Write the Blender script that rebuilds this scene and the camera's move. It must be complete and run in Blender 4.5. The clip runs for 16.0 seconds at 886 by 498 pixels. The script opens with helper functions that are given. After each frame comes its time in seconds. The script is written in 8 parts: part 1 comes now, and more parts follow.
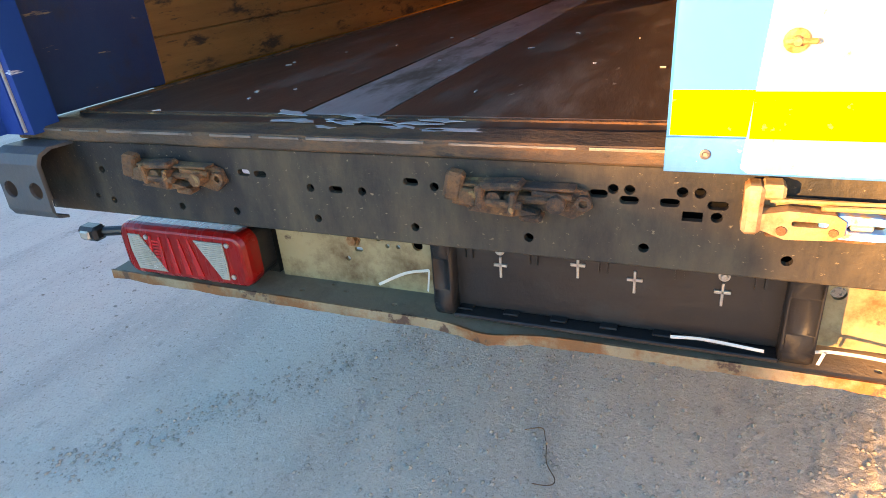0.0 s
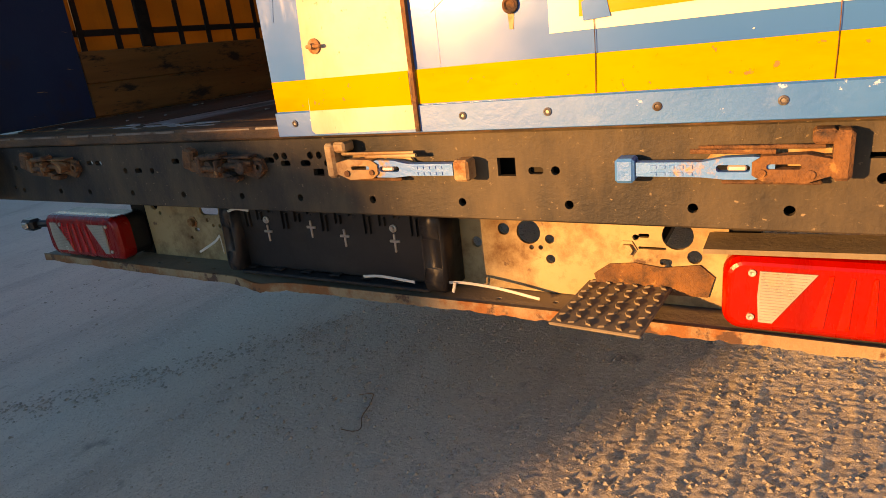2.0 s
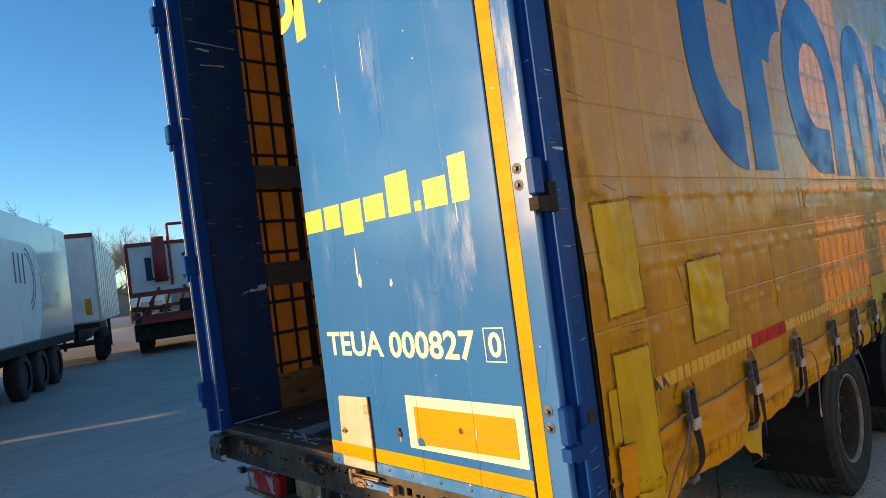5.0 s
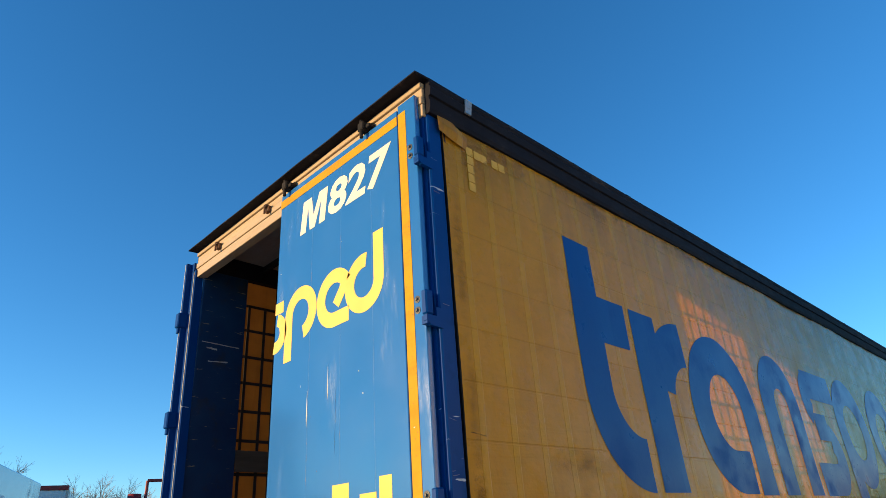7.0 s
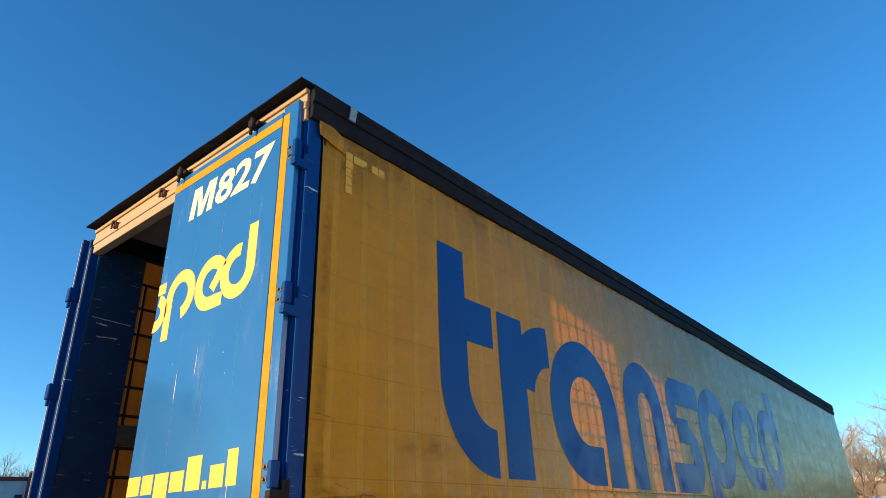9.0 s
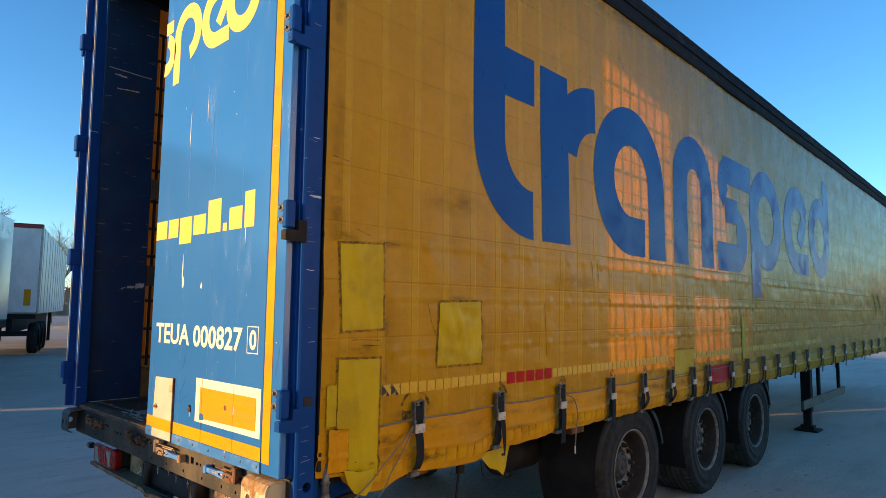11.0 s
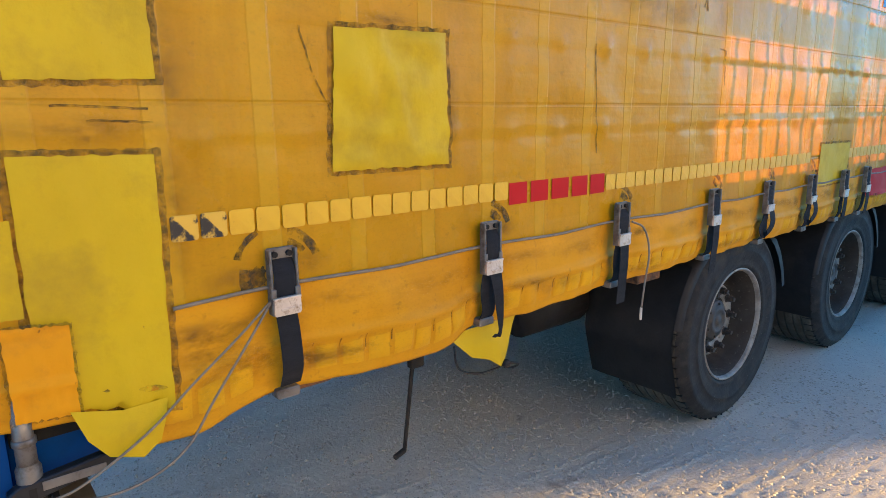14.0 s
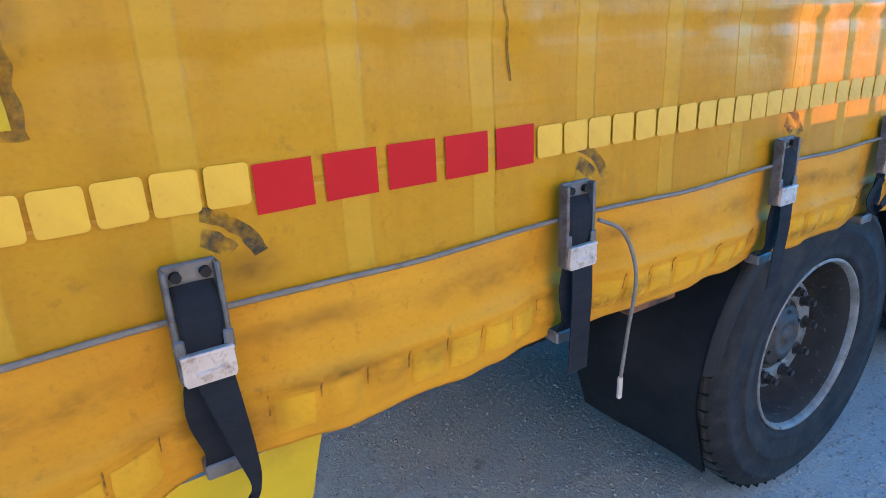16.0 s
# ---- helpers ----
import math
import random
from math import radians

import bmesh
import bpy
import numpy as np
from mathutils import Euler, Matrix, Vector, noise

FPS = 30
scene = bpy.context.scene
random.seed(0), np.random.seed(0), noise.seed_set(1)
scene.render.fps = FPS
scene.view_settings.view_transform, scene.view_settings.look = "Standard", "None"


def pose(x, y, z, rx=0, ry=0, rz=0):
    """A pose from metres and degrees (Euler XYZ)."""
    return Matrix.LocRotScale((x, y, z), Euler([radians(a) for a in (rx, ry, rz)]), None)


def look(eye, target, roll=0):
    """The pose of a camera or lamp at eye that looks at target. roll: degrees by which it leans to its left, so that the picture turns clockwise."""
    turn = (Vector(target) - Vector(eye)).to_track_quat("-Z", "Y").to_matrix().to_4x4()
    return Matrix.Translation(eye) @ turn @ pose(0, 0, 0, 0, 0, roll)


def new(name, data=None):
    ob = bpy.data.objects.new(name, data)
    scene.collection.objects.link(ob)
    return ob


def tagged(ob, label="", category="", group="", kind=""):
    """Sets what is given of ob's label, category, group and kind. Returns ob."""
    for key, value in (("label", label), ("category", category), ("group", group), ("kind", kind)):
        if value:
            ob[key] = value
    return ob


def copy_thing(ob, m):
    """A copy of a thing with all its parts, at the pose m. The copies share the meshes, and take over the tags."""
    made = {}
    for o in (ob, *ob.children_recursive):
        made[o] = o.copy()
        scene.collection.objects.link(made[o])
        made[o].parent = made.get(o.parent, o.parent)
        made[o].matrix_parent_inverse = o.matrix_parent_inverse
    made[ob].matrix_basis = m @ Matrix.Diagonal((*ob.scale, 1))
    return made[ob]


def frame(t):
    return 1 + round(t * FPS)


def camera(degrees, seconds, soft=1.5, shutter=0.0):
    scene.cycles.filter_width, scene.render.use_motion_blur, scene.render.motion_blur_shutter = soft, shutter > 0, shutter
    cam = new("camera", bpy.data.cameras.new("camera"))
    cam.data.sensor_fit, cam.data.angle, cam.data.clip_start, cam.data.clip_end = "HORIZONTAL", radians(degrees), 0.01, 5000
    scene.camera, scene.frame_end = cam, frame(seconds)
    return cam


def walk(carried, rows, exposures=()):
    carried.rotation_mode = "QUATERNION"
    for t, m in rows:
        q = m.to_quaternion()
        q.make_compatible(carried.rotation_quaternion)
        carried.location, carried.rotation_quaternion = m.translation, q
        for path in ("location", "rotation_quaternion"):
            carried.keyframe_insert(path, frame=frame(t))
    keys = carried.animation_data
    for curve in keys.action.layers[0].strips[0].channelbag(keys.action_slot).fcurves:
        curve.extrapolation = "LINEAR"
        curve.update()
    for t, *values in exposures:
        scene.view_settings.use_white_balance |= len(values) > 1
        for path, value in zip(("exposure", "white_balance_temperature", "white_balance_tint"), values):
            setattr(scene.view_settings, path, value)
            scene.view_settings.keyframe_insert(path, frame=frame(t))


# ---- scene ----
cam = camera(70.9, 16.0, 0.8)
PATH = [
    (0, (1.306, -0.831, 1.188), (0.572, 0.816, 0.323), -5.0),
    (0.5, (1.485, -0.958, 1.163), (0.634, 0.631, 0.297), -6.1),
    (1, (1.672, -0.932, 1.117), (0.748, 0.677, 0.371), -6.0),
    (1.5, (1.89, -0.91, 1.055), (1.009, 0.766, 0.412), -5.5),
    (2, (2.118, -0.937, 1.058), (1.156, 0.698, 0.425), -6.6),
    (2.5, (2.364, -0.97, 1.109), (1.347, 0.628, 0.467), -7.1),
    (3, (2.655, -0.98, 1.206), (1.529, 0.553, 0.588), -7.9),
    (3.5, (2.916, -1.04, 1.37), (1.585, 0.338, 0.794), -8.9),
    (4, (3.166, -1.251, 1.51), (1.78, 0.081, 0.96), -8.0),
    (4.5, (3.385, -1.41, 1.653), (1.954, -0.052, 1.322), -7.9),
    (5, (3.645, -1.517, 1.712), (2.203, -0.132, 1.762), -7.25),
    (5.2, (3.712, -1.512, 1.735), (2.282, -0.126, 1.923), -7.4),
    (7.3, (4.447, -1.791, 1.802), (3.236, -0.477, 2.702), -5.0),
    (7.5, (4.517, -1.751, 1.798), (3.36, -0.382, 2.685), -4.7),
    (8, (4.68, -1.686, 1.726), (3.505, -0.336, 2.618), -3.8),
    (8.5, (4.782, -1.68, 1.71), (3.624, -0.295, 2.573), -2.9),
    (9, (4.804, -1.702, 1.694), (3.665, -0.281, 2.522), -2.2),
    (9.5, (4.807, -1.677, 1.667), (3.599, -0.235, 2.346), -1.4),
    (10, (4.772, -1.664, 1.668), (3.488, -0.178, 2.05), -1.0),
    (10.2, (4.762, -1.637, 1.651), (3.455, -0.157, 1.956), -0.4),
    (12.3, (4.268, -0.788, 1.520), (2.872, 0.642, 1.578), 0.0),
    (12.5, (4.22, -0.703, 1.513), (2.818, 0.722, 1.511), -0.25),
    (13, (4.11, -0.498, 1.447), (2.642, 0.858, 1.378), 0.2),
    (13.5, (3.845, -0.231, 1.46), (2.368, 1.083, 1.153), 0.0),
    (14, (3.762, 0.089, 1.414), (2.249, 1.33, 1.0), -0.7),
    (14.5, (3.7, 0.374, 1.405), (2.154, 1.558, 0.947), -0.6),
    (15, (3.551, 0.635, 1.357), (1.959, 1.759, 0.907), -1.6),
    (15.5, (3.373, 0.868, 1.387), (1.781, 1.921, 0.789), -2.0),
    (16, (3.281, 1.107, 1.368), (1.686, 2.121, 0.716), -2.7),
]
EXPOSURES = [(0.0, 3.55, 11000, 25), (0.5, 3.2, 12500, 25), (1.0, 2.75, 12600, 28), (1.5, 2.05, 12600, 28), (2.5, 1.45, 12800, 31), (3.5, 0.95, 9600, 19), (4.0, 1.05, 8600, 15), (5.0, 1.36, 7600, 11),
             (7.5, 1.15, 6400, 7), (9.0, 1.25, 6500, 7), (10.0, 1.15, 7200, 12), (12.5, 2.12, 7300, 10), (13.5, 2.36, 6600, 8), (14.0, 2.56, 6200, 7), (15.0, 2.57, 5450, 5), (16.0, 2.76, 4850, 5)]
walk(cam, [(t, look(eye, target, roll)) for t, eye, target, roll in PATH], EXPOSURES)

# ---- sky and sun ----
SUN_DIR = Vector((0.463, 0.875, -0.141))
w = bpy.data.worlds.new("sky")
w.use_nodes = True
scene.world = w
sky = w.node_tree.nodes.new("ShaderNodeTexSky")
sky.sky_type, sky.sun_disc = "NISHITA", False
sky.sun_elevation, sky.sun_rotation = radians(8.1), radians(207.9)
sky.altitude, sky.air_density, sky.dust_density, sky.ozone_density = 1200, 1.0, 0.0, 3.5
deep = w.node_tree.nodes.new("ShaderNodeHueSaturation")
deep.inputs["Saturation"].default_value = 1.14
w.node_tree.links.new(sky.outputs[0], deep.inputs["Color"])
w.node_tree.links.new(deep.outputs[0], w.node_tree.nodes["Background"].inputs[0])
w.node_tree.nodes["Background"].inputs[1].default_value = 0.136
sun = new("sun", bpy.data.lights.new("sun", "SUN"))
sun.data.energy, sun.data.angle, sun.data.color = 3.65, radians(0.9), (1.0, 0.64, 0.30)
sun.matrix_world = look((0, 0, 0), SUN_DIR)


# ---- materials ----
def nodes_of(name):
    m = bpy.data.materials.new(name)
    m.use_nodes = True
    nt = m.node_tree
    return m, nt, nt.nodes["Principled BSDF"]


def add(nt, kind, **values):
    n = nt.nodes.new(kind)
    for k, v in values.items():
        n.inputs[k].default_value = v
    return n


def coords(nt, stretch=(1, 1, 1)):
    tc = nt.nodes.new("ShaderNodeTexCoord")
    mp = add(nt, "ShaderNodeMapping", Scale=stretch)
    nt.links.new(tc.outputs["Object"], mp.inputs["Vector"])
    return mp.outputs[0]


def noise_fac(nt, vec, scale, lo, hi, detail=6.0, rough=0.6):
    n = add(nt, "ShaderNodeTexNoise", Scale=scale, Detail=detail, Roughness=rough)
    nt.links.new(vec, n.inputs["Vector"])
    r = nt.nodes.new("ShaderNodeMapRange")
    r.inputs[1].default_value, r.inputs[2].default_value = lo, hi
    nt.links.new(n.outputs["Fac"], r.inputs[0])
    return r.outputs[0]


def blend(nt, fac, a, b):
    mx = nt.nodes.new("ShaderNodeMix")
    mx.data_type = "RGBA"
    for i, v in ((0, fac), (6, a), (7, b)):
        if isinstance(v, (tuple, float, int)):
            mx.inputs[i].default_value = (*v, 1) if isinstance(v, tuple) else v
        else:
            nt.links.new(v, mx.inputs[i])
    return mx.outputs[2]


def times(nt, a, k):
    mt = nt.nodes.new("ShaderNodeMath")
    mt.operation = "MULTIPLY"
    nt.links.new(a, mt.inputs[0])
    if isinstance(k, (float, int)):
        mt.inputs[1].default_value = k
    else:
        nt.links.new(k, mt.inputs[1])
    return mt.outputs[0]


def surface(name, c1, c2, scale=6.0, rough=0.5, rough2=None, metal=0.0, bump=0.15, bscale=80.0, stretch=(1, 1, 1),
            dirt=None, dscale=2.5, dlo=0.52, dhi=0.68, dstretch=None, dirt2=None, d2scale=30.0, d2lo=0.62, d2hi=0.68, d2stretch=None,
            spec=0.5, coat=0.0, vary=0.0):
    """Paint, steel, wood, cloth: two tones by a noise, one or two kinds of dirt over them, uneven gloss, fine relief."""
    m, nt, p = nodes_of(name)
    v = coords(nt, stretch)
    col = blend(nt, noise_fac(nt, v, scale, 0.3, 0.7), c1, c2)
    if vary:
        oi = nt.nodes.new("ShaderNodeObjectInfo")
        hsv = nt.nodes.new("ShaderNodeHueSaturation")
        mr = nt.nodes.new("ShaderNodeMapRange")
        mr.inputs[3].default_value, mr.inputs[4].default_value = 1 - vary, 1 + vary
        nt.links.new(oi.outputs["Random"], mr.inputs[0])
        nt.links.new(mr.outputs[0], hsv.inputs["Value"])
        nt.links.new(col, hsv.inputs["Color"])
        col = hsv.outputs[0]
    ro = blend(nt, noise_fac(nt, v, scale * 2.3, 0.3, 0.7), (rough,) * 3, (rough2 or rough * 1.25,) * 3)
    if dirt:
        f = noise_fac(nt, coords(nt, dstretch or stretch), dscale, dlo, dhi, 8.0, 0.7)
        col = blend(nt, f, col, dirt)
        ro = blend(nt, f, ro, (0.85,) * 3)
    if dirt2:
        f = noise_fac(nt, coords(nt, d2stretch or stretch), d2scale, d2lo, d2hi, 5.0, 0.6)
        col = blend(nt, f, col, dirt2)
    nt.links.new(col, p.inputs["Base Color"])
    nt.links.new(ro, p.inputs["Roughness"])
    p.inputs["Metallic"].default_value = metal
    p.inputs["Specular IOR Level"].default_value = spec
    p.inputs["Coat Weight"].default_value = coat
    if bump:
        n = add(nt, "ShaderNodeTexNoise", Scale=bscale, Detail=5.0, Roughness=0.65)
        nt.links.new(v, n.inputs["Vector"])
        b = add(nt, "ShaderNodeBump", Strength=bump, Distance=0.01)
        nt.links.new(n.outputs["Fac"], b.inputs["Height"])
        nt.links.new(b.outputs[0], p.inputs["Normal"])
    return m


def tarp(name, c1, c2, dirty, through_light, bands=True, gloss=0.36, glow=(0.70, 0.17, 0.012), grain=(1, 0.25, 5), runs=(1, 5, 0.7), grime=None, spec=0.2):
    """Coated cloth that lets a little light through, with sewn-in bands and streaks of grime."""
    m, nt, p = nodes_of(name)
    v = coords(nt)
    col = blend(nt, noise_fac(nt, v, 2.2, 0.3, 0.7), c1, c2)
    streak = noise_fac(nt, coords(nt, runs), 1.6, 0.5, 0.75, 9.0, 0.7)
    col = blend(nt, times(nt, streak, 0.55), col, dirty)
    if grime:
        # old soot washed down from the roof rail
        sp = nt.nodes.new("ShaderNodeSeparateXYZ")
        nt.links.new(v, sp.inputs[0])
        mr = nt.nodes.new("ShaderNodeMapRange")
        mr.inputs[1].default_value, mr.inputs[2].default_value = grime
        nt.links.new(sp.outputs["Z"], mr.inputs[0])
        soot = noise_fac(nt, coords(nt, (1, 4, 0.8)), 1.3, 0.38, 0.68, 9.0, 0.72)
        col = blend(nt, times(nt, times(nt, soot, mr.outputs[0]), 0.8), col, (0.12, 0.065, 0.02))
    spots = noise_fac(nt, v, 42.0, 0.63, 0.72, 4.0)
    col = blend(nt, times(nt, spots, 0.35), col, (0.16, 0.085, 0.015))
    specks = noise_fac(nt, coords(nt, (1, 1, 1.7)), 120.0, 0.52, 0.70, 4.0, 0.7)
    col = blend(nt, times(nt, specks, 0.22), col, (0.18, 0.095, 0.015))
    hgt = add(nt, "ShaderNodeTexNoise", Scale=5.0, Detail=5.0, Roughness=0.5)
    nt.links.new(v, hgt.inputs["Vector"])
    # long shallow creases in the cloth, fine grime
    crease = noise_fac(nt, coords(nt, grain), 2.2, 0.47, 0.56, 3.0, 0.45)
    fine = noise_fac(nt, coords(nt, tuple(2.3 * q for q in grain)), 2.6, 0.50, 0.60, 3.0, 0.45)
    dust = noise_fac(nt, coords(nt, (1, 1, 1.6)), 7.0, 0.56, 0.70, 9.0, 0.72)
    col = blend(nt, times(nt, dust, 0.20), col, (0.16, 0.085, 0.012))
    sm = nt.nodes.new("ShaderNodeMath")
    sm.operation = "MULTIPLY_ADD"
    sm.inputs[1].default_value = 0.05
    nt.links.new(crease, sm.inputs[0])
    nt.links.new(hgt.outputs["Fac"], sm.inputs[2])
    sm2 = nt.nodes.new("ShaderNodeMath")
    sm2.operation = "MULTIPLY_ADD"
    sm2.inputs[1].default_value = 0.015
    nt.links.new(fine, sm2.inputs[0])
    nt.links.new(sm.outputs[0], sm2.inputs[2])
    top = sm2.outputs[0]
    if bands:
        sep = nt.nodes.new("ShaderNodeSeparateXYZ")
        nt.links.new(v, sep.inputs[0])
        f = None
        for axis, pitch, wide in (("Y", 0.205, 0.22), ("Z", 0.241, 0.05)):
            q = nt.nodes.new("ShaderNodeMath")
            q.operation = "PINGPONG"
            q.inputs[1].default_value = pitch / 2
            nt.links.new(sep.outputs[axis], q.inputs[0])
            r = nt.nodes.new("ShaderNodeMapRange")
            r.inputs[1].default_value, r.inputs[2].default_value = pitch * wide / 2, pitch * wide / 2 - 0.004
            nt.links.new(q.outputs[0], r.inputs[0])
            if f is None:
                f = r.outputs[0]
                col = blend(nt, times(nt, f, 0.30), col, (0.68, 0.42, 0.03))
            else:
                col = blend(nt, times(nt, r.outputs[0], 0.12), col, dirty)
                groove = nt.nodes.new("ShaderNodeMath")
                groove.operation = "MULTIPLY_ADD"
                groove.inputs[1].default_value = -0.16
                nt.links.new(r.outputs[0], groove.inputs[0])
                nt.links.new(top, groove.inputs[2])
                top = groove.outputs[0]
        mt = nt.nodes.new("ShaderNodeMath")
        mt.operation = "MULTIPLY_ADD"
        mt.inputs[1].default_value = 0.25
        nt.links.new(f, mt.inputs[0])
        nt.links.new(top, mt.inputs[2])
        top = mt.outputs[0]
    nt.links.new(col, p.inputs["Base Color"])
    nt.links.new(blend(nt, noise_fac(nt, v, 4.0, 0.35, 0.7), (gloss,) * 3, (gloss + 0.14,) * 3), p.inputs["Roughness"])
    p.inputs["Specular IOR Level"].default_value = spec
    b = add(nt, "ShaderNodeBump", Strength=0.5, Distance=0.02)
    nt.links.new(top, b.inputs["Height"])
    nt.links.new(b.outputs[0], p.inputs["Normal"])
    if through_light:
        tr = nt.nodes.new("ShaderNodeBsdfTranslucent")
        mottle = noise_fac(nt, coords(nt, (1, 0.8, 1.6)), 6.0, 0.35, 0.70, 8.0, 0.7)
        nt.links.new(blend(nt, mottle, glow, tuple(0.45 * q for q in glow)), tr.inputs["Color"])
        mx = add(nt, "ShaderNodeMixShader", Fac=through_light)
        nt.links.new(p.outputs[0], mx.inputs[1])
        nt.links.new(tr.outputs[0], mx.inputs[2])
        nt.links.new(mx.outputs[0], nt.nodes["Material Output"].inputs["Surface"])
    return m


